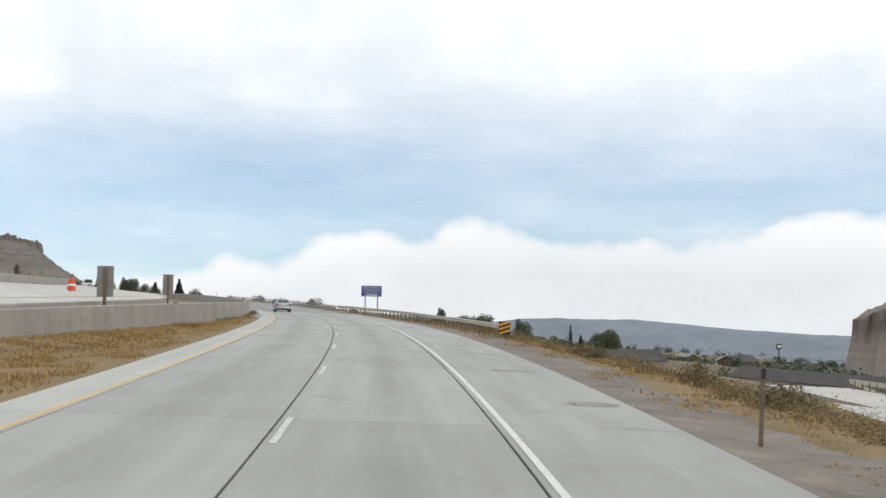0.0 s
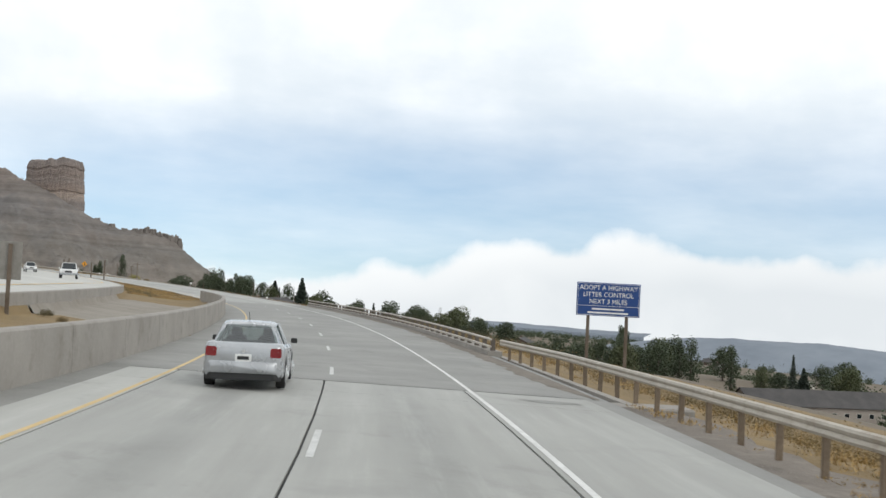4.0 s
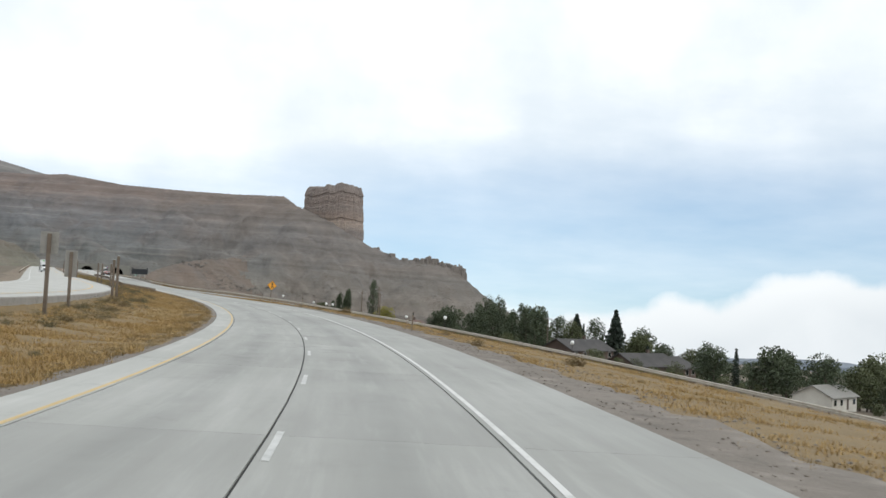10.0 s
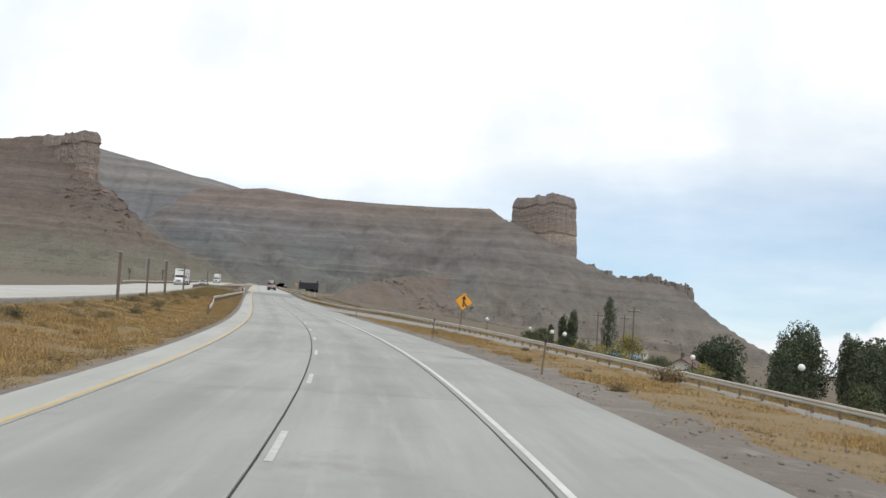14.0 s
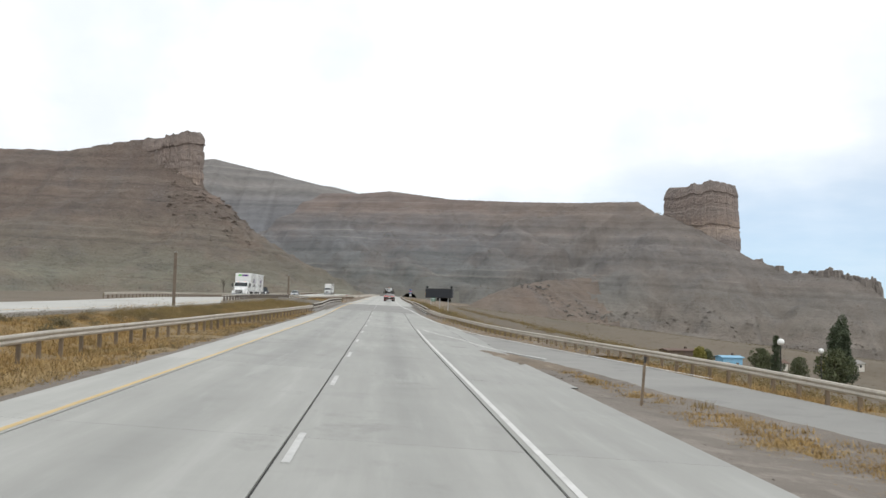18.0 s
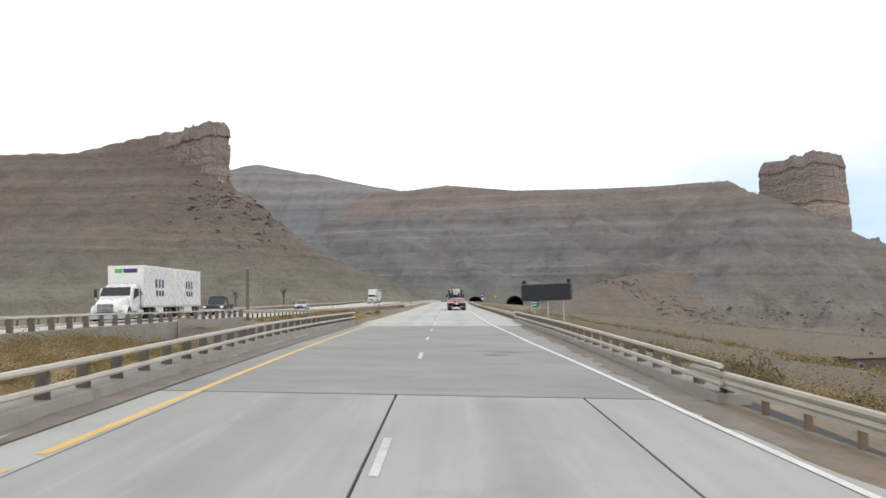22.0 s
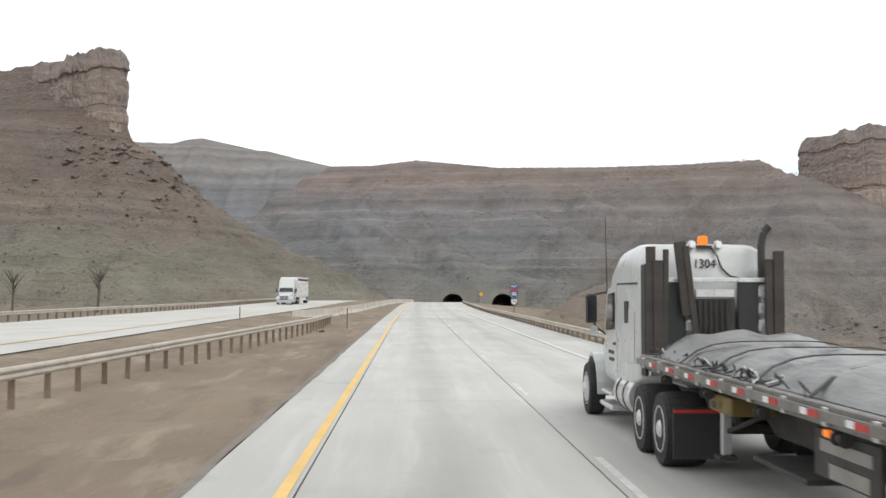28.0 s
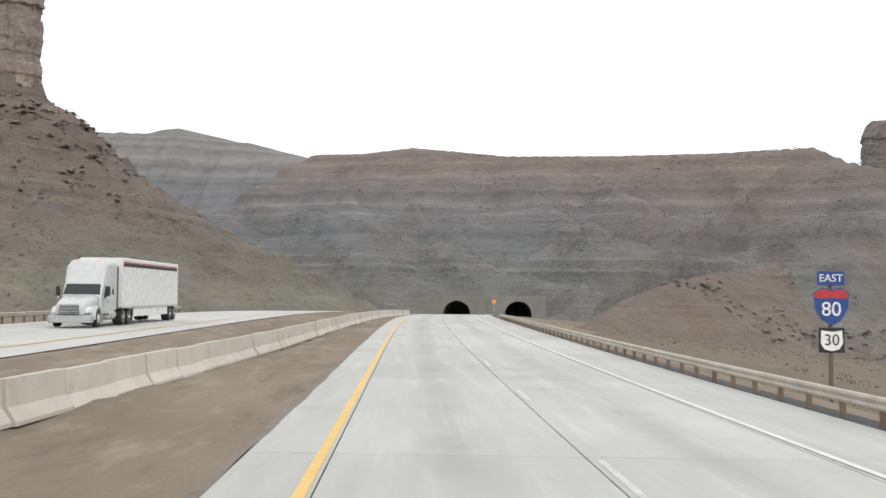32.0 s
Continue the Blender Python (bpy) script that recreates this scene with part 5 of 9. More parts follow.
def wall_run(name, s0, s1, u, height, label, z0=0.0, deep=0.6, thick=0.3, piece=6.0, mat="wall", parent=None):
    """A cast concrete parapet in bays with open joints."""
    w = thing(name, label, "concrete wall", kind="structure")
    a = s0
    hf = height if callable(height) else (lambda s: 0 * s + height)
    while a < s1 - 0.5:
        b = min(a + piece, s1)
        h = float(hf(np.array((a + b) / 2)))
        ride(a + 0.01, b - 0.01, 2, u, [(-thick / 2 - 0.03, -deep), (thick / 2 + 0.03, -deep), (thick / 2, h - 0.05), (thick / 2 - 0.04, h), (-thick / 2 + 0.04, h), (-thick / 2, h - 0.05)], z0, "bay", M[mat], w)
        a = b
    return w


wall_run("parapet_wall", -10, 234.5, lambda s: np.interp(s, [-10, 45, 59, 70, 84, 92, 100, 123, 145, 195, 235], [-13.3, -11.8, -10.6, -9.6, -8.1, -6.9, -6.1, -5.7, -5.6, -5.25, -5.5]), 1.08, "weathered concrete parapet wall along the left shoulder")
wall_run("far_parapet_wall", -30, 552, lambda s: -14.3 + 0 * s, 0.10, "low concrete retaining wall along the far carriageway", deep=1.5, z0=lambda s: opp_rise(s) - 0.05)
wall_run("outer_parapet_wall", -30, 330, lambda s: -26.9 + 0 * s, 0.85, "concrete parapet along the far side of the opposite carriageway", z0=lambda s: opp_at(s, -26.9) - 0.05)
guard_rail(63, 150, lambda s: np.interp(s, [63, 105, 119, 140, 150], [9.0, 8.8, 8.1, 8.0, 7.6]), "weathered steel guard rail with striped end marker", z0=lambda s: np.interp(s, [63, 95, 106, 120, 140, 150], [-0.04, 0.0, 0.07, 0.14, 0.12, 0.05]), marker=True)
bridge_rail(151, 238, lambda s: np.interp(s, [151, 190, 222, 238], [7.45, 7.42, 7.6, 7.75]), "two-tube bridge rail on dark posts over a curb")
RAMP_RAIL = lambda s: np.where(s < 515, ramp_u(s) + np.interp(s, [240, 490, 515], [3.6, 2.0, 0.9]), np.interp(s, [515, 530, 536, 540, 544, 548, 552, 558, 566], [10.1, 8.8, 8.4, 8.1, 7.7, 7.15, 6.8, 6.45, 6.0]))
ramp_rail = guard_rail(240, 566, RAMP_RAIL, "long steel guard rail beyond the on-ramp", z0=lambda s: ramp_dz(s) - 0.1)
ride(551, 564.5, 2.7, lambda s: RAMP_RAIL(s) + 0.03, [(-0.05, -0.05), (0.05, -0.05), (0.05, 0.05), (-0.05, 0.05)], 0.30, "lower_tube", M["tube"], ramp_rail)
bridge_rail(564, 623, lambda s: np.interp(s, [564, 571, 586, 623], [6.2, 6.1, 6.0, 6.0]), "two-tube bridge rail along the bridge curb", z0=-0.02)
guard_rail(624, 905, lambda s: np.interp(s, [624, 743, 800, 905], [6.1, 6.0, 6.2, 6.0]), "steel guard rail along the outer shoulder", z0=-0.12)
guard_rail(427, 549, lambda s: np.interp(s, [427, 475, 494, 520, 540, 549], [-6.5, -8.0, -7.2, -6.6, -5.8, -5.4]), "steel guard rail beside the median grass", z0=-0.1, side=-1)
bridge_rail(550, 622, lambda s: np.interp(s, [550, 560, 585, 622], [-5.5, -5.3, -5.75, -5.8]), "two-tube bridge rail beside the yellow line", side=-1)
guard_rail(626, 773, lambda s: np.interp(s, [626, 650, 690, 714, 756, 773], [-14.2, -13.6, -11.4, -10.1, -8.2, -8.2]), "steel guard rail across the earth median", z0=lambda s: np.interp(s, [626, 660, 773], [0.35, 0.1, -0.03]), side=-1)
guard_rail(560, 905, lambda s: -27.6 + 0 * s, "steel guard rail beyond the far carriageway", z0=lambda s: opp_rise(s) - 0.05, side=-1)
bridge_rail(553, 625, lambda s: -14.3 + 0 * s, "pale bridge rail of the far carriageway", z0=lambda s: opp_rise(s))

jersey = thing("jersey_barrier", "row of pale precast concrete barriers on the median", "concrete barrier")
JER = [(-0.30, 0), (0.30, 0), (0.30, 0.08), (0.13, 0.33), (0.09, 0.85), (-0.09, 0.85), (-0.13, 0.33), (-0.30, 0.08)]
a = 784.0
ju = lambda s: np.interp(s, [783, 786, 792, 800, 820, 840, 905, 960], [-12.4, -11.7, -10.7, -10.2, -9.4, -8.6, -7.2, -6.8])
rngj = random.Random(4)
while a < 960:
    off = rngj.uniform(-0.05, 0.05)
    ride(a + 0.03, a + 3.02, 1.6, lambda s, o=off: ju(s) + o, JER, -0.18 + rngj.uniform(-0.02, 0.02), "barrier_segment", M["jersey"], jersey)
    a += 3.05

# bridge sides and the roads under them
for s0, s1, u0, u1, zf in ((131, 235, -5.6, 7.9, None), (556, 616, -6.1, 6.5, None), (556, 616, -26.7, -14.1, 1)):
    deck = thing("bridge_girder", "concrete bridge deck edge on abutments", "bridge", kind="structure")
    rise = (lambda s: opp_rise(s)) if zf else (lambda s: 0 * s)
    for u in (u0, u1):
        deep = -0.75 if zf else -1.5
        ride(s0, s1, 5, u, [(-0.15, deep), (0.15, deep), (0.15, -0.05), (-0.15, -0.05)], rise, "edge_beam", M["wall"], deck)
    ride(s0, s1, 5, (u0 + u1) / 2, [((u0 - u1) / 2, -0.5), ((u1 - u0) / 2, -0.5), ((u1 - u0) / 2, -0.28), ((u0 - u1) / 2, -0.28)], rise, "deck_slab", M["wall"], deck)
    for s in (s0, s1):
        ab = part("abutment", Geo().box(u0 - 1.5, u1 + 1.5, -0.6, 0.6, -7.5, -0.3 + (0.3 if zf else 0.0), 0.05), M["wall"], deck)
        ab.matrix_world = here(s, 0, 0)
gap = thing("median_abutment", "grey concrete wall closing the gap between the two bridges", "concrete wall", kind="structure")
for s0, high in ((604.6, 1), (585.4, 0)):
    wl = part("wall_face", Geo().add([(x, y, z) for y in (-0.25, 0.25) for x, z in ((-13.9, -7.5), (-6.3, -7.5), (-6.3, 0.35 if high else -0.25), (-9.5, 0.55 if high else -0.2), (-13.9, 0.85 if high else 0.2))], [(0, 1, 2, 3, 4), (9, 8, 7, 6, 5), (0, 5, 6, 1), (1, 6, 7, 2), (2, 7, 8, 3), (3, 8, 9, 4), (4, 9, 5, 0)]), M["wall"], gap)
    wl.matrix_world = here(s0, 0, 0)
under = part("under_road", Geo().box(-32, 20, -7, 7, -0.2, 0.0), M["ramp"], None)
under.matrix_world = here(595, -9, -6.0)
tagged(under, "asphalt road passing under the bridges", "road", kind="structure")

# tunnel portals in the foot of the mesa
for px_, lab in ((18.0, "left"), (41.5, "right")):
    portal = thing("tunnel_portal", "arched concrete tunnel mouth in the hillside", "tunnel", pose(px_, 652, 12.6, 0, 0, -6), group="tunnel portals")
    arch = [(5.1 * math.cos(math.pi * i / 16), 2.8 + 4.8 * math.sin(math.pi * i / 16)) for i in range(17)]
    inner = [(5.1, 0.0)] + arch + [(-5.1, 0.0)]
    outer_ = [(10.5, 0.0)] + [(10.5 - 21.0 * i / 16, 9.6) for i in range(17)] + [(-10.5, 0.0)]
    g = Geo()
    n = len(inner)
    vs = [(x, -1.0, z) for x, z in inner] + [(x, -1.0, z) for x, z in outer_] + [(x, 1.5, z) for x, z in outer_]
    fs = [(i, i + 1, n + i + 1, n + i) for i in range(n - 1)] + [(n + i, n + i + 1, 2 * n + i + 1, 2 * n + i) for i in range(n - 1)]
    part("headwall", g.add(vs, fs), M["headwall"], portal)
    part("lining", Geo().add([(x, y, z) for y in (-1.0, 40) for x, z in inner], [(i, n + i, n + i + 1, i + 1) for i in range(n - 1)] + [tuple(range(n, 2 * n))]), M["headwall"], portal, "deep tunnel lining of the headwall's concrete")
    part("arch_ring", Geo().add([(x * k, y, 0.0 + z * (k if z > 0 else 1)) for y in (-1.15, -1.0) for k in (1.0, 1.08) for x, z in inner], [(i, i + 1, n + i + 1, n + i) for i in range(n - 1)] + [(n + i, n + i + 1, 3 * n + i + 1, 3 * n + i) for i in range(n - 1)]), M["headwall"], portal)
band("tunnel_apron", 1150, 1232, 8, [-40, 7], [-0.6, -0.6], M["dirt"], "earth apron before the tunnels", category="verge")


# ---- cliffs: massive jointed rock ----
def cliff(name, label, cx, cy, turn, a, b, z0, z1, lean, seed, top=None, n=288, rows=84, jut=1.0, worn=3.4):
    """A rock tower on a rounded plan a x b, in three storeys of upright blocks between thick beds. lean: how far its foot stands out."""
    rng = np.random.default_rng(seed)
    th = np.linspace(0, 2 * math.pi, n, endpoint=False)
    zz = np.linspace(0, 1, rows)
    p = 2.6
    plan_r = 1 / (np.abs(np.cos(th) / a) ** p + np.abs(np.sin(th) / b) ** p) ** (1 / p)
    storeys = []
    for count in (15, 21, 13):
        cut = np.sort(rng.uniform(0, 2 * math.pi, count))
        face = rng.uniform(-0.9, 0.6, count + 1)
        face[-1] = face[0]
        near = np.abs((th[:, None] - cut[None] + math.pi) % (2 * math.pi) - math.pi).min(1)
        storeys.append(face[np.searchsorted(cut, th)] - 0.55 * np.exp(-(near / 0.016) ** 2) + 0.3 * np.sin(23 * th + count))
    edge = np.cumsum(rng.uniform(0.03, 0.13, 30))
    edge = edge[edge < 1]
    out_of = rng.uniform(-0.75, 0.55, len(edge) + 1)
    grid = np.zeros((rows + 1, n + 1, 3))
    ct, st = math.cos(radians(turn)), math.sin(radians(turn))
    height = (top(th) if top else z1 + 0 * th)
    height = height + 0.3 * np.round(1.6 * np.sin(11 * th + seed) + np.sin(31 * th))
    for i, k in enumerate(zz):
        w = np.clip((k - 0.33) / 0.02, 0, 1), np.clip((k - 0.60) / 0.02, 0, 1)
        block = storeys[0] * (1 - w[0]) + storeys[1] * w[0] * (1 - w[1]) + storeys[2] * w[1]
        r = plan_r + lean * (1 - k) ** 1.6 + block * jut * 0.7 + out_of[np.searchsorted(edge, k)] + 0.35 * wobble(th * a, np.full(n, k * (z1 - z0)), 5, seed, 3)
        if k > 0.88:
            r = r - ((k - 0.88) / 0.12) ** 1.5 * worn * (1 + 0.4 * np.sin(3 * th + seed) + 0.3 * np.sin(9 * th + seed))
        lx, ly = r * np.cos(th), r * np.sin(th)
        grid[i, :n] = np.stack([cx + lx * ct - ly * st, cy + lx * st + ly * ct, z0 + (height - z0) * k + rng.normal(0, 0.08, n)], -1)
    grid[rows, :n] = np.array([cx, cy, 0.0])
    grid[rows, :n, 2] = height.mean() + 0.6
    grid[:, n] = grid[:, 0]
    return tagged(new(name, sheet_mesh(name, grid, M["rock"], False)), label, "rock cliff", kind="structure")


def outcrop(label, x, y, top, blocks, spread, seed):
    """A jagged heap of upright, tapering blocks on the ridge line."""
    rng = random.Random(seed)
    g = Geo()
    ground = float(mesa_height(np.array([float(x)]), np.array([float(y)]))[0])
    for i in range(blocks):
        a, d = rng.uniform(0, 6.28), spread * math.sqrt(rng.random())
        bx_, by_ = x + math.cos(a) * d, y + math.sin(a) * d * 0.6
        w, l = rng.uniform(0.8, 2.4), rng.uniform(0.8, 2.0)
        h = max(1.2, (top - ground) * (1 - 0.75 * d / spread) * rng.uniform(0.55, 1.1))
        t = rng.uniform(0, 3.1)
        ring = []
        for z, k in ((-5.0, 1.35), (h * 0.35, 1.0), (h * 0.8, rng.uniform(0.7, 0.95)), (h, rng.uniform(0.25, 0.6))):
            sx_, sy_ = rng.uniform(-0.2, 0.2), rng.uniform(-0.2, 0.2)
            ring.append([(bx_ + (math.cos(t) * u * w - math.sin(t) * v * l) * k + sx_, by_ + (math.sin(t) * u * w + math.cos(t) * v * l) * k + sy_, ground + z + rng.uniform(-0.25, 0.25)) for u, v in ((-1, -0.6), (-0.5, -1), (0.7, -1), (1, 0.4), (0.4, 1), (-0.9, 0.8))])
        g.loft(ring)
    return tagged(new("ridge_rock", g.mesh("ridge_rock", M["rock"])), label, "rock outcrop", kind="structure")


cliff("butte_rock", "flat-topped layered sandstone butte on the ridge", 251, 756, -43, 29.5, 20, 40, 113, 3.0, 11, lambda th: 113.5 + 2.2 * np.cos(th * 2 + 1.5) + 0.8 * np.sin(7 * th), jut=0.5)
cliff("knob_rock", "sheer sandstone prow at the end of the left ridge", -131, 562, 163, 20, 8.5, 62, 110, 1.2, 23, lambda th: 108.6 - 2.6 * np.cos(th) + 0.5 * np.sin(5 * th), worn=1.3)
JAG = "jagged sandstone pinnacles along the ridge line"
for i, (x, y, top, blocks, spread) in enumerate(((362, 690.5, 46, 9, 6.0), (356, 693, 45, 8, 6.5), (347, 697, 45.5, 7, 7), (336, 702, 51, 12, 8), (326, 707, 48, 6, 5), (313, 713, 47.5, 4, 3), (301, 719, 51, 5, 4), (289, 724, 56, 4, 3.5), (366, 688.5, 38, 6, 4))):
    outcrop(JAG, x, y, top, blocks, spread, 40 + i)


# ---- plants ----
def leaf_quads(pts, size, rng, droop=0.0):
    """Two-sided leaf clumps: small bent quads (two triangles each) at the points."""
    n = len(pts)
    a = rng.normal(0, 1, (n, 3))
    a /= np.linalg.norm(a, axis=1, keepdims=True)
    b = np.cross(a, rng.normal(0, 1, (n, 3)))
    b /= np.linalg.norm(b, axis=1, keepdims=True) + 1e-9
    s = size * rng.uniform(0.6, 1.4, (n, 1))
    v = np.stack([pts - a * s, pts - b * s * 0.7 + np.array([0, 0, -droop]) * s, pts + a * s, pts + b * s * 0.7], 1).reshape(-1, 3)
    i = np.arange(n)[:, None] * 4
    t = np.concatenate([i + np.array([0, 1, 2]), i + np.array([0, 2, 3])], 0)
    return v, t


def crown_points(rng, h, w, base, lobes, n, narrow=1.0):
    """Points spread over several rounded masses, denser at their outsides."""
    out_ = []
    for i in range(lobes):
        k = (i + 0.5) / lobes
        z = base + (h - base) * (0.12 + 0.80 * k)
        ring = w * 0.5 * math.sin(math.pi * min(0.93, 0.18 + 0.74 * k)) * narrow
        a = i * 2.4 + rng.uniform(-0.5, 0.5)
        rr = ring * rng.uniform(0.25, 0.75)
        c = np.array([rr * math.cos(a), rr * math.sin(a), z])
        size = np.array([w * 0.23 * narrow, w * 0.23 * narrow, min((h - base) * 0.17, w * 0.27 / narrow)]) * rng.uniform(0.75, 1.2)
        d = rng.normal(0, 1, (n // lobes, 3))
        d /= np.linalg.norm(d, axis=1, keepdims=True)
        out_.append(c + d * size * rng.uniform(0.55, 1.08, (len(d), 1)))
    p = np.concatenate(out_)
    return p[p[:, 2] > base * 0.8]


def tree(label, m, h, w, mat="leaf", seed=1, lobes=16, n=3600, leaf=0.19, base=0.22, narrow=1.0, group=""):
    rng = np.random.default_rng(seed)
    t = thing("tree", label, "tree", m, group)
    g = Geo()
    r = h * 0.022 + 0.06
    bend = rng.uniform(-0.15, 0.15, 2) * h * 0.1
    mid = (bend[0], bend[1], h * 0.45)
    g.rod((0, 0, -0.4), (bend[0] * 0.5, bend[1] * 0.5, h * 0.22), r * 1.25, r, 9).rod((bend[0] * 0.5, bend[1] * 0.5, h * 0.22), mid, r, r * 0.65, 9).rod(mid, (bend[0] * 1.3, bend[1] * 1.3, h * 0.82), r * 0.65, r * 0.15, 7)
    for i in range(8):
        a, z = i * 2.4, h * (0.24 + 0.07 * i)
        l = w * 0.36 * narrow * (1 - 0.06 * i)
        g.rod((bend[0] * z / h, bend[1] * z / h, z), (math.cos(a) * l, math.sin(a) * l, z + h * 0.14), r * 0.42, r * 0.08, 6)
    part("trunk", g, M["bark"], t)
    v, tr = leaf_quads(crown_points(rng, h, w, h * base, lobes, n, narrow), leaf * max(0.7, w / 8), rng)
    ob = new("crown", raw_mesh("crown", v, tr, M[mat]))
    ob.parent = t
    return t


def spruce(label, m, h, w, seed=1, group=""):
    """A tapering conifer: tiers of drooping boughs round a straight trunk."""
    rng = np.random.default_rng(seed)
    t = thing("spruce_tree", label, "tree", m, group)
    part("trunk", Geo().rod((0, 0, -0.4), (0, 0, h * 0.97), h * 0.02 + 0.05, 0.02, 8), M["bark"], t)
    pts = []
    tiers = 22
    for i in range(tiers):
        k = i / (tiers - 1)
        z = h * (0.08 + 0.90 * k)
        r = w * 0.5 * (1 - k) ** 0.9 + 0.08
        nb = int(15 - 8 * k)
        for j in range(nb):
            a = j * 6.283 / nb + i * 0.7 + rng.uniform(-0.2, 0.2)
            ln = r * rng.uniform(0.72, 1.12)
            for q in np.linspace(0.12, 1, 12):
                pts.append((math.cos(a) * ln * q, math.sin(a) * ln * q, z - ln * 0.30 * q * q + rng.normal(0, 0.05)))
    pts = np.array(pts) + rng.normal(0, 0.09, (len(pts), 3))
    v, tr = leaf_quads(pts, 0.19 * w / 4, rng, 0.4)
    ob = new("crown", raw_mesh("crown", v, tr, M["spruce"]))
    ob.parent = t
    return t


def on_ground(x, y, dz=0.0, turn=0.0):
    z = float(ground_height(np.array([[float(x)]]), np.array([[float(y)]]))[0, 0])
    return pose(x, y, z + dz, 0, 0, turn)


def top_at(x, y, top, h):
    """A pose for a plant of height h whose tip stands at the given height, sunk or lifted no more than a metre from the ground."""
    z = float(ground_height(np.array([[float(x)]]), np.array([[float(y)]]))[0, 0])
    return pose(x, y, z, 0, 0, x * 7 % 360), max(top - z, 3.0)


BROAD, SLIM, CONIFER = "dark green broad-crowned tree in the valley town", "tall slim poplar beside the houses", "dark conical spruce rising above the roofs"
for i, (x, y, top, w, kind) in enumerate((
        (108, -27, 1.6, 10, "leaf"), (100, -20, 0.0, 8, "leaf"), (123, -113, -5.0, 12, "leaf"), (114, -105, -5.8, 11, "leaf"), (131, -120, -6.4, 9, "leaf"),
        (165, -96, -6.6, 13, "olive"), (154, -108, -7.6, 12, "olive"), (142, -118, -8.4, 10, "olive"), (142, -140, -8.8, 11, "leaf"), (146, -150, -9.6, 10, "leaf"), (136, -49, -7.0, 9, "leaf"),
        (142, -54, -8.0, 9, "olive"), (96, 8, -1.6, 6, "leaf"), (120, -62, -5.0, 9, "olive"), (60.2, 26.3, -0.2, 5, "olive"), (235, -210, -19, 9, "leaf"), (199, -220, -20, 8, "leaf"), (199, -213, -21, 7, "olive"),
        (80.7, 26.6, -0.7, 7.5, "gold"), (78, 71, -2.4, 5, "gold"), (76, 60, -1.8, 6, "leaf"), (98.9, 15.9, 0.3, 11, "leaf"), (93, 11, -1.2, 8, "leaf"), (86, -40, -4.2, 7, "leaf"), (80, -48, -4.6, 7, "leaf"), (78, -76, -5.0, 7, "olive"), (126, -238, -9.4, 8, "leaf"), (120, -230, -10.2, 7, "leaf"), (91, -247, -9.6, 6, "leaf"), (107, -245, -10.6, 8, "olive"), (215, -184, -15, 9, "leaf"),
        (231, -188, -21, 9, "olive"), (214, -233, -16, 10, "leaf"), (206, -240, -17, 9, "olive"), (230, -80, -18, 10, "leaf"), (243, -92, -20, 9, "olive"),
        (190, -30, -8, 10, "leaf"), (206, -10, -10, 9, "olive"), (170, 20, -4, 10, "leaf"), (76, 100, -1.5, 6, "olive"), (70, 118, -2.5, 5, "olive"), (96, 150, -4, 7, "leaf"), (110, 170, -5, 7, "olive"), (62, 95, -2.0, 4, "gold"))):
    m, h = top_at(x, y, top, 9)
    tree(BROAD if kind != "gold" else "small tree with yellowing autumn leaves", m, h, min(w * 1.2, h), kind, 100 + i, base=0.10, group="town trees")
for i, (x, y, top, w) in enumerate(((97, -22, 3.0, 5.0), (101, -18, 4.3, 5.6), (105, -25, 2.8, 5.0), (119, -3, 1.9, 6.0), (114, -8, 0.4, 5.0), (125, 3, 0.6, 5.0), (85.1, 54.6, 8.9, 5.6), (82.4, 77.3, 5.4, 4.4), (75.9, 64.2, 3.4, 3.4), (79.2, 68.0, 2.6, 3.4), (94.1, -25.7, 4.0, 5.6), (90.5, -28, 2.0, 5.0), (86, -69, 1.4, 5.5), (80.5, -73, 0.4, 5.0), (86, -40, 0.6, 6.2), (80.5, -47, -1.0, 5.6), (92, -34, 1.6, 6.2), (84, -65, -0.4, 6.0), (150, -200, -7.0, 4.2), (146, -206, -7.8, 3.8), (138, -212, -8.6, 3.6), (148, -244, -10, 5), (141, -236, -9, 6), (146, -227, -10, 6), (139, -228, -11, 6), (95, 145, 1.0, 3.0))):
    m, h = top_at(x, y, top, 12)
    tree(SLIM, m, h, w, "leaf", 200 + i, lobes=18, n=3200, leaf=0.24, base=0.06, narrow=0.9, group="poplars")
for i, (x, y, top, w) in enumerate(((139.5, -16.3, 1.8, 11.5), (132.2, -5.2, 0.0, 11.0), (130, -14, -2.6, 3.6), (121, -66, -7.0, 4.0), (215, -217, -19, 6.0), (199, -225, -14.0, 4.0))):
    m, h = top_at(x, y, top, 10)
    spruce(CONIFER, m, h, w, 300 + i, group="spruces")
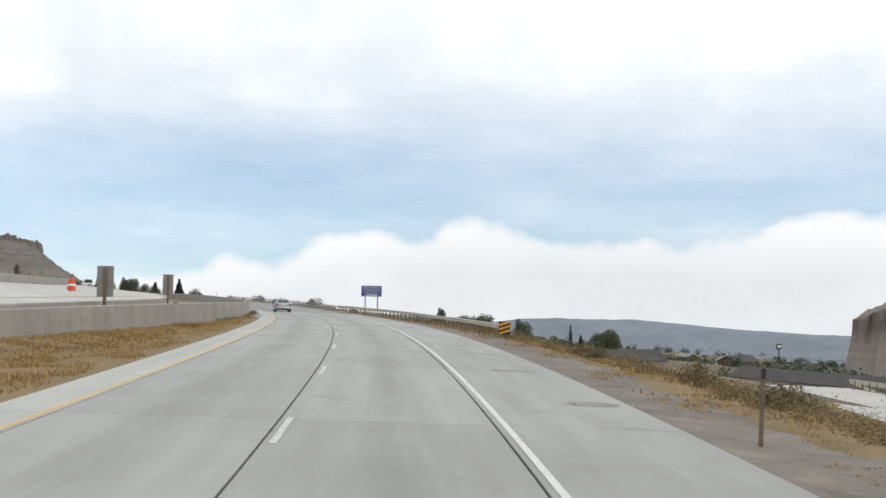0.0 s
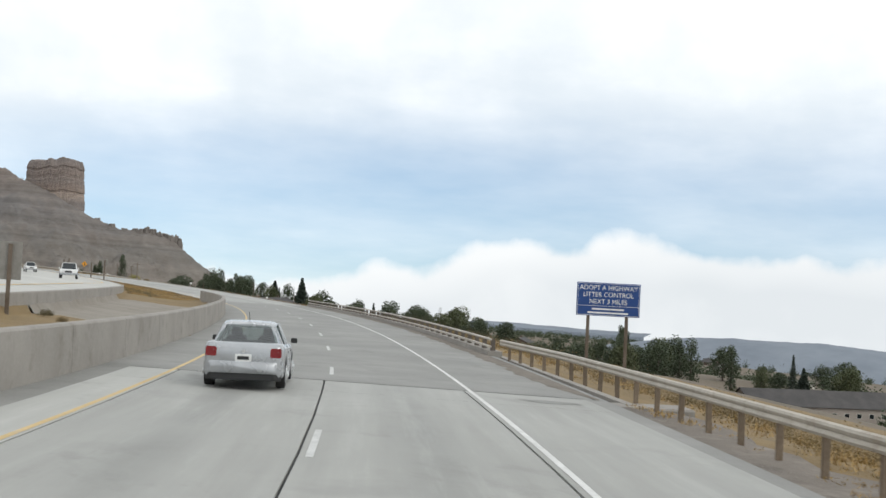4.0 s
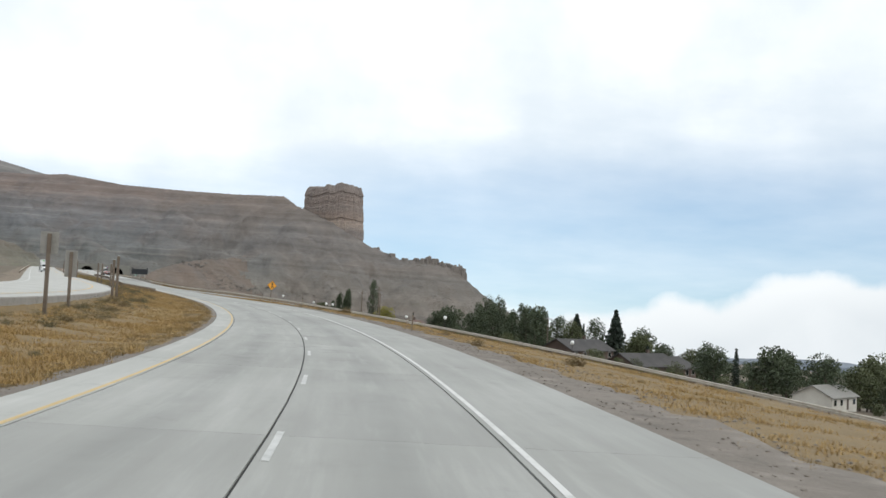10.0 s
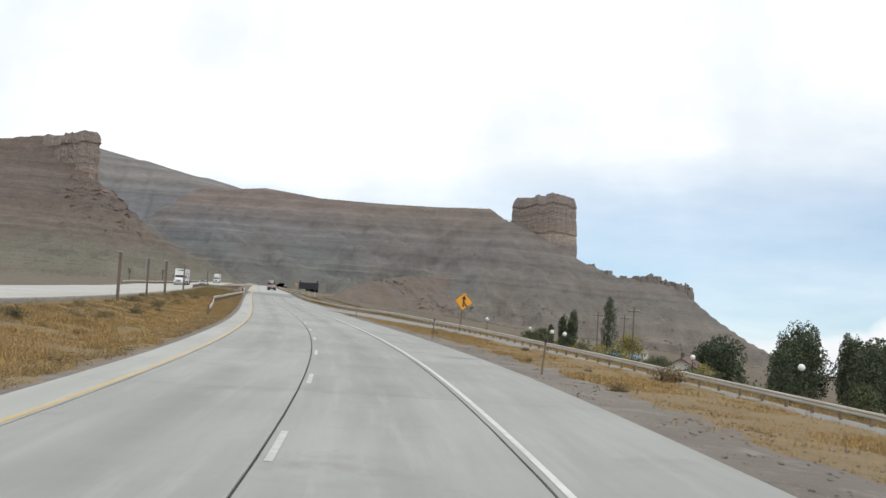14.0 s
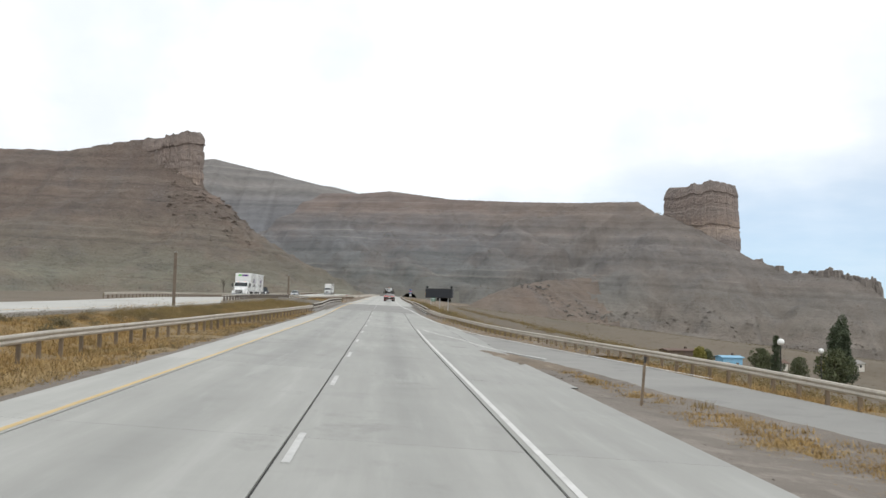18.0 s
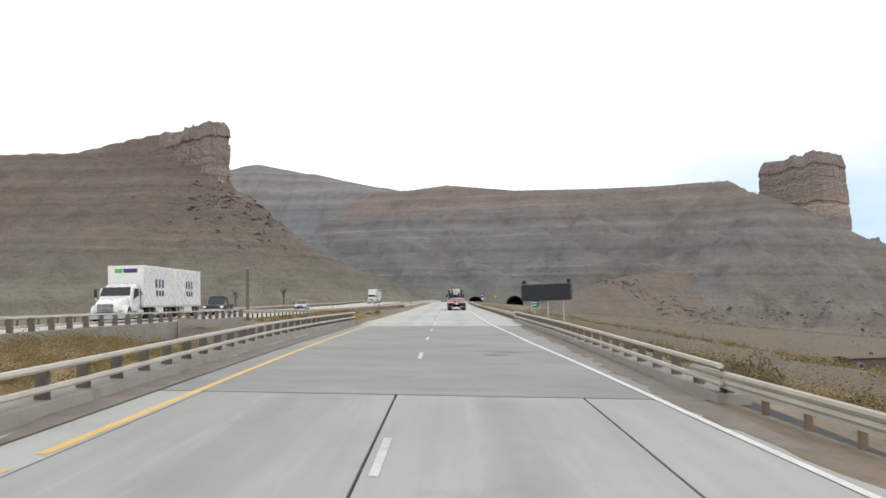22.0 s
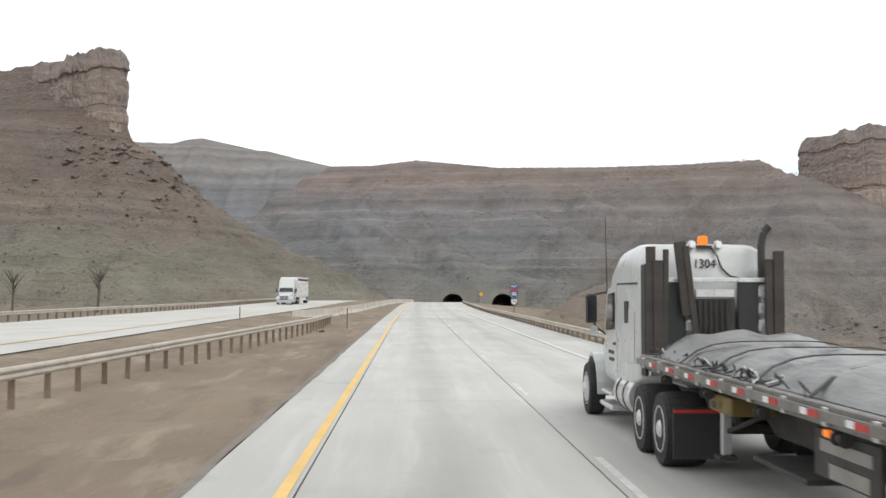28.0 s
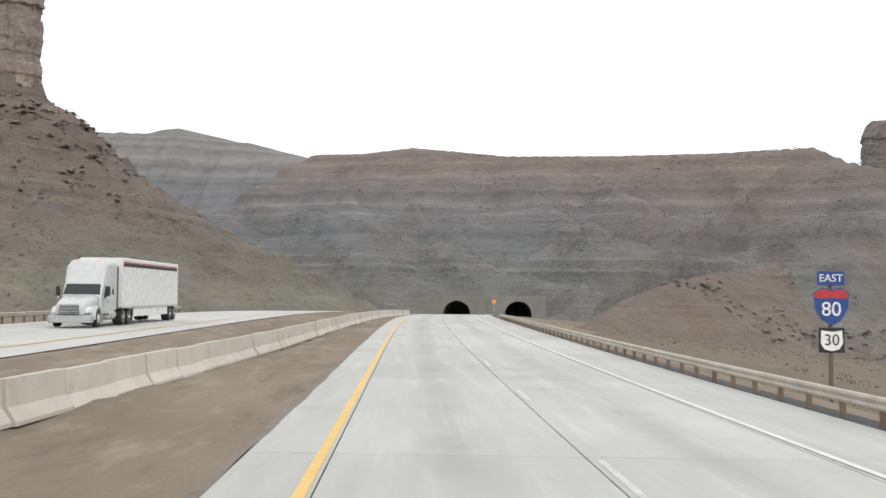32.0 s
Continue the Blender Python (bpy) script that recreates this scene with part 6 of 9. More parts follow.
# the belt of trees along the foot of the embankment
rg = random.Random(31)
belt = 0
for n_, a_, b_, back in ((13, (88, -82, -3.0), (160, -129, -11.0), 60), (4, (104, -20, -0.5), (122, -30, 0.8), 30), (10, (66, -266, -8.4), (168, -204, -11.0), 16)):
    for i in range(n_):
        k = (i + rg.uniform(-0.3, 0.3)) / (n_ - 1)
        far_ = rg.uniform(0, back)
        x, y = a_[0] + (b_[0] - a_[0]) * k + far_ * 0.5, a_[1] + (b_[1] - a_[1]) * k + far_ * 0.6
        m, h = top_at(x, y, a_[2] + (b_[2] - a_[2]) * k - rg.uniform(0, 3.0) ** 1.2, 9)
        belt += 1
        if n_ == 13 and i < 2:
            continue
        if i % 7 == 5:
            spruce(CONIFER, m, h * 1.1, max(3.0, h * 0.36), 500 + belt, group="spruces")
        else:
            tree(BROAD, m, h, min(h * rg.uniform(0.7, 1.0), 8.5), ("leaf", "leaf", "olive")[i % 3], 600 + belt, n=3200, leaf=0.21, base=0.10, group="town trees")
# shrubs and hedges between the houses
for i in range(64):
    a_, b_ = ((46, -70), (104, 60)) if i % 2 else ((78, -96), (160, -132))
    k = rg.random()
    x, y = a_[0] + (b_[0] - a_[0]) * k + rg.uniform(-14, 14), a_[1] + (b_[1] - a_[1]) * k + rg.uniform(-12, 12)
    h = rg.uniform(2.2, 4.6)
    tree("rounded olive-green shrub between the houses", on_ground(x, y, -0.1, i * 40), h, h * rg.uniform(1.1, 1.7), ("olive", "leaf", "olive", "gold")[i % 4 if i % 3 else 0], 800 + i, lobes=7, n=1000, leaf=0.16, base=0.02, group="valley shrubs")
# far wood and streets of the town, too far to tell apart
rng = np.random.default_rng(77)
fx_ = rng.uniform(170, 1050, 2600)
fy_ = rng.uniform(-420, 640, 2600)
ok = (np.sin(fx_ * 0.021) + np.cos(fy_ * 0.026 + fx_ * 0.006) > -0.35) & (fy_ < 120 + fx_ * 0.75) & (fy_ > -360 + fx_ * 0.1) & (mesa_height(fx_, fy_) < ground_height(fx_, fy_) - 1)
fx_, fy_ = fx_[ok], fy_[ok]
fz_ = ground_height(fx_, fy_)
pts = np.concatenate([np.stack([x + rng.normal(0, 1.3, 110), y + rng.normal(0, 1.3, 110), z + 0.3 + np.abs(rng.normal(0, 1.9, 110))], -1) for x, y, z in zip(fx_, fy_, fz_)])
v, tr = leaf_quads(pts, 0.45, rng)
tagged(new("far_trees", raw_mesh("far_trees", v, tr, M["leaf"])), "distant dark trees scattered through the valley town", "trees", kind="stuff")


def tufts(centres, height, blades, spread, rng):
    """Bunches of grass: fine blades arching out of each centre, longest in its middle."""
    c = np.repeat(centres, blades, 0)
    k = len(c)
    a = rng.uniform(0, 6.283, k)
    lean = rng.uniform(0.15, 1.25, k)
    h = np.repeat(height, blades) * rng.uniform(0.35, 1.1, k) / np.sqrt(1 + lean * lean * 0.6)
    root = c + np.stack([rng.normal(0, spread, k), rng.normal(0, spread, k), np.full(k, -0.03)], -1)
    side = np.stack([-np.sin(a), np.cos(a), 0 * a], -1) * (0.007 + 0.012 * rng.uniform(0, 1, k))[:, None]
    tip = root + np.stack([np.cos(a) * lean * h, np.sin(a) * lean * h, h], -1)
    v = np.stack([root - side, root + side, tip], 1).reshape(-1, 3)
    return v, np.arange(k * 3).reshape(-1, 3)


def strip_height(s, u):
    """Surface height of the roadside strips, over the road's own level."""
    md = np.interp(-u, [4.86, 5.6, 6.6, 8.0, 9.5, 11.0, 12.5, 13.9], [-0.05, -0.10, -0.18, -0.24, -0.22, -0.16, -0.08, -0.06])
    md = md + opp_rise(s) * np.clip((-u - 8.0) / 5.9, 0, 1) * np.interp(s, [200, 300, 420, 600], [0.25, 0.45, 0.75, 0.85])
    lim = np.minimum(np.maximum(ramp_left(s) + 0.1, 9.2), 34.0)
    k = np.clip((u - 8.6) / (lim - 8.6), 0, 1)
    rt = np.where(s > 200, -0.18 + (np.maximum(ramp_dz(s), -right_drop(s, np.full_like(s, 34.0)) + 0.3) + 0.10) * bank_fall(s, k), -right_drop(s, u) * np.clip((u - 8.6) / 4, 0.08, 1) - 0.05)
    rt = np.where(s > 440, gore_dz(s, np.clip((u - 6.6) / (ramp_left(s) - 6.48), 0, 1)), rt)
    return np.where(u < 0, md, rt)


def sow(s0, s1, u0, u1, per, tall, seed, patch=0.0):
    rng = np.random.default_rng(seed)
    n = int((s1 - s0) * 9 * per)
    s = rng.uniform(s0, s1, n)
    k = rng.uniform(0, 1, n)
    lo, hi = (u0(s) if callable(u0) else u0 + 0 * s), (u1(s) if callable(u1) else u1 + 0 * s)
    u = lo + (hi - lo) * k
    keep = (rng.uniform(0, 1, n) < np.abs(hi - lo) / 9) & (wobble(s, u * 2.2, 9.0, seed) + 0.5 * wobble(s, u * 1.3, 2.6, seed + 3, 2) > patch + rng.normal(0, 0.2, n))
    s, u = s[keep], u[keep]
    p = P(s, u, strip_height(s, u))
    return p, tall * rng.uniform(0.5, 1.3, len(p)) * np.clip(0.7 + 0.4 * wobble(s, u, 14, seed + 1), 0.35, 1.3)


wall_u = lambda s: np.interp(s, [-10, 45, 59, 70, 84, 92, 100, 123], [-13.0, -11.5, -10.3, -9.3, -7.8, -6.6, -5.8, -5.4])
rng = np.random.default_rng(5)
for nm, args in (("dry_grass", (236, 552, lambda s: -5.35 + 0.25 * np.sin(s), -13.7, 17.0, 0.27, 11, -0.6)), ("dry_grass", (-12, 96, -5.5, wall_u, 16.0, 0.26, 12, -0.7)),
                 ("dry_grass", (-30, 131, 9.2, 20, 5.0, 0.26, 13, 0.0)), ("dry_grass", (238, 476, 9.1, lambda s: np.maximum(ramp_left(s) - 0.3, 9.2), 11.0, 0.25, 14, -0.4)), ("dry_grass", (604, 690, -7.2, -13.6, 22.0, 0.26, 15, -0.35)), ("dry_grass", (236, 480, 7.7, 9.3, 6.0, 0.16, 16, 0.0)), ("dry_grass", (425, 484, 7.9, lambda s: ramp_left(s) - 0.5, 30.0, 0.2, 19, -0.1)), ("dry_grass", (-30, 131, 7.8, 9.3, 4.0, 0.16, 17, 0.1)), ("dry_grass", (131, 236, 8.6, 24.0, 4.0, 0.24, 18, 0.0))):
    c, h = sow(*args)
    v, t = tufts(c, h, 16, 0.13, rng)
    tagged(new(nm, raw_mesh(nm, v, t, M["straw"])), "dry golden grass in uneven tufts", "grass", kind="stuff")

# sagebrush beside the roads
brush_me = []
for k in range(5):
    r2 = np.random.default_rng(60 + k)
    d = r2.normal(0, 1, (1100, 3))
    d /= np.linalg.norm(d, axis=1, keepdims=True)
    d[:, 2] = np.abs(d[:, 2]) * 0.75
    d *= 0.72 + 0.28 * np.sin(5 * np.arctan2(d[:, 1], d[:, 0]) + k)[:, None]
    v, t = leaf_quads(d * r2.uniform(0.25, 1.0, (1100, 1)) ** 0.7 * 0.5 + np.array([0, 0, 0.06]), 0.024, r2)
    brush_me.append(raw_mesh("sagebrush", v, t, M["sage" if k % 2 else "drybrush"]))
rb = random.Random(9)
SPOTS = [(236, 548, -7.5, -13.6, 50, 0.45), (300, 545, -10.0, -13.7, 90, 0.75), (20, 125, -6.5, -12.5, 10, 0.4), (240, 500, 9.0, 15.0, 42, 0.5), (-20, 128, 9.5, 19.0, 110, 1.0), (606, 700, -8.0, -13.4, 60, 0.6), (618, 770, -7.5, -13.4, 8, 0.3), (540, 604, 8.2, 15.0, 60, 1.3), (606, 700, 8.4, 14.0, 60, 1.1), (606, 640, -8.6, -13.2, 24, 0.6), (131, 158, -7.0, -13.0, 14, 0.6)]
for s0, s1, u0, u1, n, size in SPOTS:
    for i in range(int(n * 0.62)):
        s, u = rb.uniform(s0, s1), rb.uniform(u0, u1)
        if s < 130 and u < 0 and u < float(wall_u(np.array(s))) + 0.5:
            continue
        if 0 < s < 500 and 200 < s and u > 0 and u > float(ramp_left(np.array(s))) - 0.5:
            continue
        if s > 500 and u > 0:
            x, y, _ = P(s, u, 0)
            z = float(P(s, u, -0.5 - 0.16 * (u - 8)) [2]) if s < 541 else float(P(s, u, np.interp(u, [5.9, 9, 14], [-0.03, -0.5, -2.4]))[2])
            loc = (float(x), float(y), z)
        else:
            loc = tuple(float(q) for q in P(s, u, float(strip_height(np.array([s]), np.array([u]))[0])))
        k = size * rb.uniform(0.6, 1.7)
        ob = new("sagebrush", rb.choice(brush_me))
        ob.matrix_world = pose(*loc, 0, 0, rb.uniform(0, 360)) @ Matrix.Diagonal((k * rb.uniform(0.9, 1.4), k, k * rb.uniform(0.8, 1.3), 1))
        tagged(ob, "low grey-brown sagebrush in dry grass", "shrub", "roadside sagebrush")

for s, u, k in ((392.0, 15.2, 2.0), (301.0, 13.2, 1.5), (330.0, 12.0, 0.9)):
    ob = new("sagebrush", brush_me[2])
    ob.matrix_world = pose(*P(s, u, float(strip_height(np.array([s]), np.array([u]))[0])), 0, 0, s) @ Matrix.Diagonal((k, k * 0.9, k * 1.1, 1))
    tagged(ob, "large round brown bush on the grass verge", "shrub", "roadside sagebrush")

# brush and stones strewn over the slopes
M["goldbrush"] = surface("golden_olive_brush", (0.14, 0.105, 0.045), (0.27, 0.195, 0.075), 1.5, 0.2, 0.9, bump=0, dirt=(0.12, 0.115, 0.05))
rng = np.random.default_rng(21)


def strew(x, y, size, mat, name, label, flatness=0.6, z=None):
    z = ground_height(x, y) if z is None else z
    n = len(x)
    s = size[:, None, None] * rng.uniform(0.6, 1.3, (n, 6, 1))
    corners = np.array([(1, 0, 0), (-0.5, 0.87, 0), (-0.5, -0.87, 0), (0.5, 0.6, 0.75), (-0.75, 0.1, 0.9), (0.35, -0.65, 0.8)]) * np.array([1, 1, flatness])
    a = rng.uniform(0, 6.283, n)
    rot = np.stack([np.stack([np.cos(a), -np.sin(a), 0 * a], -1), np.stack([np.sin(a), np.cos(a), 0 * a], -1), np.stack([0 * a, 0 * a, 1 + 0 * a], -1)], 1)
    v = np.einsum("nij,nkj->nki", rot, np.broadcast_to(corners, (n, 6, 3)) * s) + np.stack([x, y, z - size * 0.12], -1)[:, None]
    t = np.array([(0, 3, 5), (0, 1, 3), (1, 4, 3), (1, 2, 4), (2, 5, 4), (2, 0, 5), (3, 4, 5)])
    tri = (np.arange(n)[:, None, None] * 6 + t[None]).reshape(-1, 3)
    tagged(new(name, raw_mesh(name, v.reshape(-1, 3), tri, M[mat])), label, name.replace("_", " "), kind="stuff")


bx, by = rng.uniform(-300, -25, 26000), rng.uniform(330, 640, 26000)
w = (hill_height(bx, by) > ground_height(bx, by) - 0.2) & (wobble(bx, by, 40, 3) + rng.normal(0, 0.5, len(bx)) > -0.1)
strew(bx[w], by[w], rng.uniform(0.10, 0.42, w.sum()) ** 1.0, "brush", "hillside_brush", "low dark brush dotting the near hillside")
bx, by = rng.uniform(-160, 420, 30000), rng.uniform(560, 900, 30000)
w = (mesa_height(bx, by) > ground_height(bx, by) - 0.2) & (wobble(bx, by, 60, 5) + rng.normal(0, 0.5, len(bx)) > 0.0)
strew(bx[w], by[w], rng.uniform(0.25, 0.7, w.sum()), "brush", "mesa_brush", "dark brush scattered over the mesa face")
bx, by = rng.uniform(-210, -30, 9000), rng.uniform(380, 600, 9000)
near_gully = np.exp(-(((bx + 118) + 0.55 * (by - 500)) / 26) ** 2) + np.exp(-(np.hypot(bx + 100, by - 535) / 30) ** 2)
w = (rng.uniform(0, 1, 9000) < near_gully * 0.5) & (hill_height(bx, by) > ground_height(bx, by) - 0.2)
strew(bx[w], by[w], rng.uniform(0.15, 0.6, w.sum()), "rock", "scree_boulders", "brown sandstone boulders fallen below the cliff", 0.9)
bx, by = rng.uniform(26, 330, 9000), rng.uniform(-30, 640, 9000)
w = (mesa_height(bx, by) < ground_height(bx, by) + 8) & (wobble(bx, by, 30, 4) + rng.normal(0, 0.5, len(bx)) > -0.2)


def bushes(p, size, per, mat, name, label, leaf=0.02):
    """Loose clumps of small leaves on the given spots, joined."""
    n = len(p)
    d = rng.normal(0, 1, (n, per, 3))
    d[..., 2] = np.abs(d[..., 2]) * 0.8
    q = p[:, None] + d * size[:, None, None] * 0.42
    v, t = leaf_quads(q.reshape(-1, 3), leaf, rng)
    tagged(new(name, raw_mesh(name, v, t, M[mat])), label, "brush", kind="stuff")


bushes(np.stack([bx[w], by[w], ground_height(bx[w], by[w])], -1), rng.uniform(0.5, 1.3, w.sum()), 12, "sage", "flat_brush", "grey-green brush on the dry flat below the mesa", 0.09)
bs, bu = 541 + 260 * rng.uniform(0, 1, 760) ** 1.6, rng.uniform(7.4, 17, 760)
bz = np.interp(bu, [5.9, 9, 14, 22], [-0.03, -0.5, -2.4, -3.8])
bushes(P(bs, bu, bz), rng.uniform(0.6, 1.6, 760), 420, "goldbrush", "roadside_brush", "tall brown-olive brush behind the rail")
bs, bu = rng.uniform(500, 585, 420), rng.uniform(-13.4, -7.6, 420)
bushes(P(bs, bu, strip_height(bs, bu)), rng.uniform(0.35, 0.9, 420), 480, "goldbrush", "median_brush", "brown-olive brush filling the median")
bs, bu = rng.uniform(131, 236, 800), rng.uniform(9.0, 26, 800)
bushes(P(bs, bu, strip_height(bs, bu)), rng.uniform(0.3, 0.9, 800), 160, "drybrush", "slope_brush", "brown-olive brush on the slope below the bridge", 0.024)
bs, bu = rng.uniform(515, 730, 1500), rng.uniform(15, 52, 1500)
bp = P(bs, bu, 0)
w = wobble(bp[:, 0], bp[:, 1], 18, 7) + rng.normal(0, 0.4, 1500) > -0.1
bp = bp[w]
bp[:, 2] = ground_height(bp[:, 0], bp[:, 1])
bushes(bp, rng.uniform(0.5, 1.5, len(bp)), 130, "goldbrush", "flat_brush", "tan and olive brush on the flat behind the rail", 0.04)
bs, bu = rng.uniform(480, 860, 5200), rng.uniform(24, 130, 5200)
bp = P(bs, bu, 0)
bp = bp[wobble(bp[:, 0], bp[:, 1], 30, 8) + rng.normal(0, 0.35, 5200) > -0.15]
bp[:, 2] = ground_height(bp[:, 0], bp[:, 1])
bushes(bp, rng.uniform(0.4, 1.1, len(bp)), 26, "drybrush", "flat_brush", "low brown brush over the dry flat", 0.10)
bs = rng.uniform(84, 116, 150)
bushes(P(bs, WALL_U(bs) + rng.uniform(0.12, 0.75, 150), np.interp(bs, [92, 104], [-0.16, 0.02])), rng.uniform(0.08, 0.26, 150), 60, "drybrush", "wall_weeds", "dry weeds at the foot of the curved wall", 0.018)
bs, bu = rng.uniform(236, 540, 1500), -5.25 - rng.uniform(0, 1.5, 1500) ** 1.6
bushes(P(bs, bu, strip_height(bs, bu)), rng.uniform(0.10, 0.30, 1500), 60, "drybrush", "edge_weeds", "low olive-brown weeds along the left shoulder", 0.018)
bs, bu = rng.uniform(236, 540, 260), rng.uniform(-13.6, -10.2, 260)
bushes(P(bs, bu, strip_height(bs, bu)), rng.uniform(0.25, 0.7, 260), 330, "sage", "median_brush", "dark sagebrush along the far side of the median", 0.02)
bs = rng.uniform(330, 548, 520)
bu = ramp_right(bs) + rng.uniform(1.2, 9.5, 520)
bushes(P(bs, bu, ramp_dz(bs) - np.interp(bu - ramp_right(bs), [1.1, 6, 17], [0.2, 1.2, 4.2])), rng.uniform(0.35, 1.1, 520), 260, "goldbrush", "bank_brush", "golden-brown brush on the bank beyond the ramp rail", 0.026)
bs, bu = rng.uniform(-30, 131, 1300), rng.uniform(9.3, 20, 1300)
bushes(P(bs, bu, strip_height(bs, bu)), rng.uniform(0.3, 0.8, 1300), 200, "drybrush", "embankment_brush", "brown-olive brush on the embankment behind the rail", 0.022)
bs = rng.uniform(300, 546, 3600)
bu = ramp_right(bs) + rng.uniform(0.1, 3.4, 3600) ** 1.2
v, t = tufts(P(bs, bu, ramp_dz(bs) - np.interp(bu - ramp_right(bs), [0, 1.1, 6], [0.04, 0.2, 1.2])), rng.uniform(0.15, 0.45, 3600), 16, 0.16, rng)
tagged(new("dry_grass", raw_mesh("dry_grass", v, t, M["straw"])), "dry golden grass under the ramp rail", "grass", kind="stuff")
bs, bu = rng.uniform(236, 496, 5200), rng.uniform(6.9, 10.5, 5200)
w = bu < ramp_left(bs) - 0.2
bs, bu = bs[w], bu[w]
bp = P(bs, bu, np.where(bs > 440, strip_height(bs, bu), np.interp(bu, [6.66, 7.3, 8.1, 9.0, 10.5], [-0.02, -0.06, -0.10, -0.16, -0.2])))
strew(bp[:, 0], bp[:, 1], rng.uniform(0.012, 0.05, len(bs)) * rng.uniform(0.5, 1.5, len(bs)), "gravel", "verge_stones", "small loose stones strewn over the gravel verge", 0.7, bp[:, 2])
bx, by = rng.normal(-104, 16, 260), rng.normal(540, 16, 260)
w = (hill_height(bx, by) > ground_height(bx, by) - 0.2) & (hill_height(bx, by) < 84)
strew(bx[w], by[w], rng.uniform(0.5, 1.0, w.sum()) ** 2 * 1.9, "spur", "outcrop_rocks", "broken sandstone blocks on the slope under the cliff", 0.55)
bx, by = rng.uniform(60, 330, 420), 560 - rng.uniform(60, 330, 420) * 0.0 + rng.normal(0, 9, 420) + 40
strew(bx, by, rng.uniform(0.5, 1.8, 420), "mesa", "pale_rocks", "line of pale broken rock at the foot of the mesa", 0.6)


# ---- signs and posts ----
def post_pair(t, xs, top, r=0.07, mat="galv", depth=1.2):
    for x in xs:
        part("post", Geo().box(x - r, x + r, 0.03, 0.03 + 2 * r, -depth, top, 0.01), M[mat], t)


def facing(s, u, dz, turn=0.0):
    """A sign's pose: its face looks back along the road."""
    return here(s, u, dz, turn)


UP = pose(0, 0, 0, 90, 0, 0)
# blue adopt-a-highway board
sign = thing("adopt_sign", "blue litter-control highway sign on two steel posts", "road sign", pose(-54.0, -406.5, -1.75, 0, 0, -40) @ Matrix.Diagonal((0.9, 1, 0.97, 1)))
part("panel", Geo().box(-1.48, 1.48, -0.03, 0.03, 2.10, 3.55, 0.02), M["blue"], sign)
for z0, z1, x1 in ((2.13, 2.145, 1.43), (3.505, 3.52, 1.43), (2.53, 2.545, 1.43)):
    part("border", Geo().box(-x1, x1, -0.036, -0.031, z0, z1), M["sheet"], sign)
for x in (-1.43, 1.415):
    part("border", Geo().box(x, x + 0.015, -0.036, -0.031, 2.145, 3.505), M["sheet"], sign)
for text, z in (("ADOPT A HIGHWAY", 3.32), ("LITTER CONTROL", 3.02), ("NEXT 3 MILES", 2.72)):
    writing(text, 0.29, M["sheet"], sign, pose(0, -0.034, z, 90), "lettering")
for x0, x1, z in ((-0.75, 0.75, 2.40), (-0.95, 0.95, 2.24)):
    part("text_bar", Geo().box(x0, x1, -0.036, -0.031, z - 0.035, z + 0.035), M["sheet"], sign)
post_pair(sign, (-0.9, 0.9), 2.9, 0.075, "wood")

# merge warning sign
sign = thing("merge_sign", "orange-yellow diamond merge sign on a leaning post", "road sign", pose(15.3, -112.9, -1.2, 0, 5, -4))
part("panel", Geo().add([(0, -0.02, 2.95), (0.86, -0.02, 3.81), (0, -0.02, 4.67), (-0.86, -0.02, 3.81), (0, 0.0, 2.95), (0.86, 0.0, 3.81), (0, 0.0, 4.67), (-0.86, 0.0, 3.81)], [(0, 1, 2, 3), (7, 6, 5, 4), (0, 4, 5, 1), (1, 5, 6, 2), (2, 6, 7, 3), (3, 7, 4, 0)]), M["signyellow"], sign)
part("border", Geo().add([(k * x, -0.024, 3.81 + k * z) for k in (0.80, 0.84) for x, z in ((0, -1), (1, 0), (0, 1), (-1, 0))], [(i, (i + 1) % 4, 4 + (i + 1) % 4, 4 + i) for i in range(4)]), M["ink"], sign)
part("arrow", Geo().box(-0.07, 0.07, -0.026, -0.021, 3.3, 4.05).add([(-0.22, -0.026, 4.02), (0.22, -0.026, 4.02), (0, -0.026, 4.40)], [(0, 1, 2)]).add([(0.07, -0.026, 3.62), (0.30, -0.026, 3.34), (0.40, -0.026, 3.42), (0.07, -0.026, 3.80)], [(0, 1, 2, 3)]), M["ink"], sign)
post_pair(sign, (0.0,), 4.2, 0.06, "wood")

# unlit message board with beacons
board = thing("message_board", "unlit black electronic message board on posts", "road sign", pose(12.35, 110.1, 3.2, 0, 0, -34))
part("cabinet", Geo().box(-3.15, 3.15, -0.25, 0.35, 3.75, 5.55, 0.04), M["dark_panel"], board)
part("frame", Geo().box(-3.2, 3.2, -0.27, -0.255, 3.70, 3.76).box(-3.2, 3.2, -0.27, -0.255, 5.54, 5.6).box(-3.2, -3.14, -0.27, -0.255, 3.76, 5.54).box(3.14, 3.2, -0.27, -0.255, 3.76, 5.54), M["steel"], board)
for x in (-2.9, 2.9):
    b = part("beacon", Geo().box(x - 0.22, x + 0.22, -0.12, 0.12, 5.68, 6.1, 0.03).rod((x, 0, 5.5), (x, 0, 5.7), 0.05), M["black"], board)
    part("lens", Geo().lathe([(-0.16, 0.13), (-0.12, 0.15)], 14, "y", (x, 0, 5.9)), M["glass"], b)
for x in (-2.0, 0.1, 2.1):
    part("post", Geo().rod((x, 0.1, -0.6), (x, 0.1, 3.8), 0.09), M["galv"], board)
sg = thing("exit_sign", "small green guide sign on a thin post", "road sign", pose(11.4, 115.6, 4.3, 0, 0, -6))
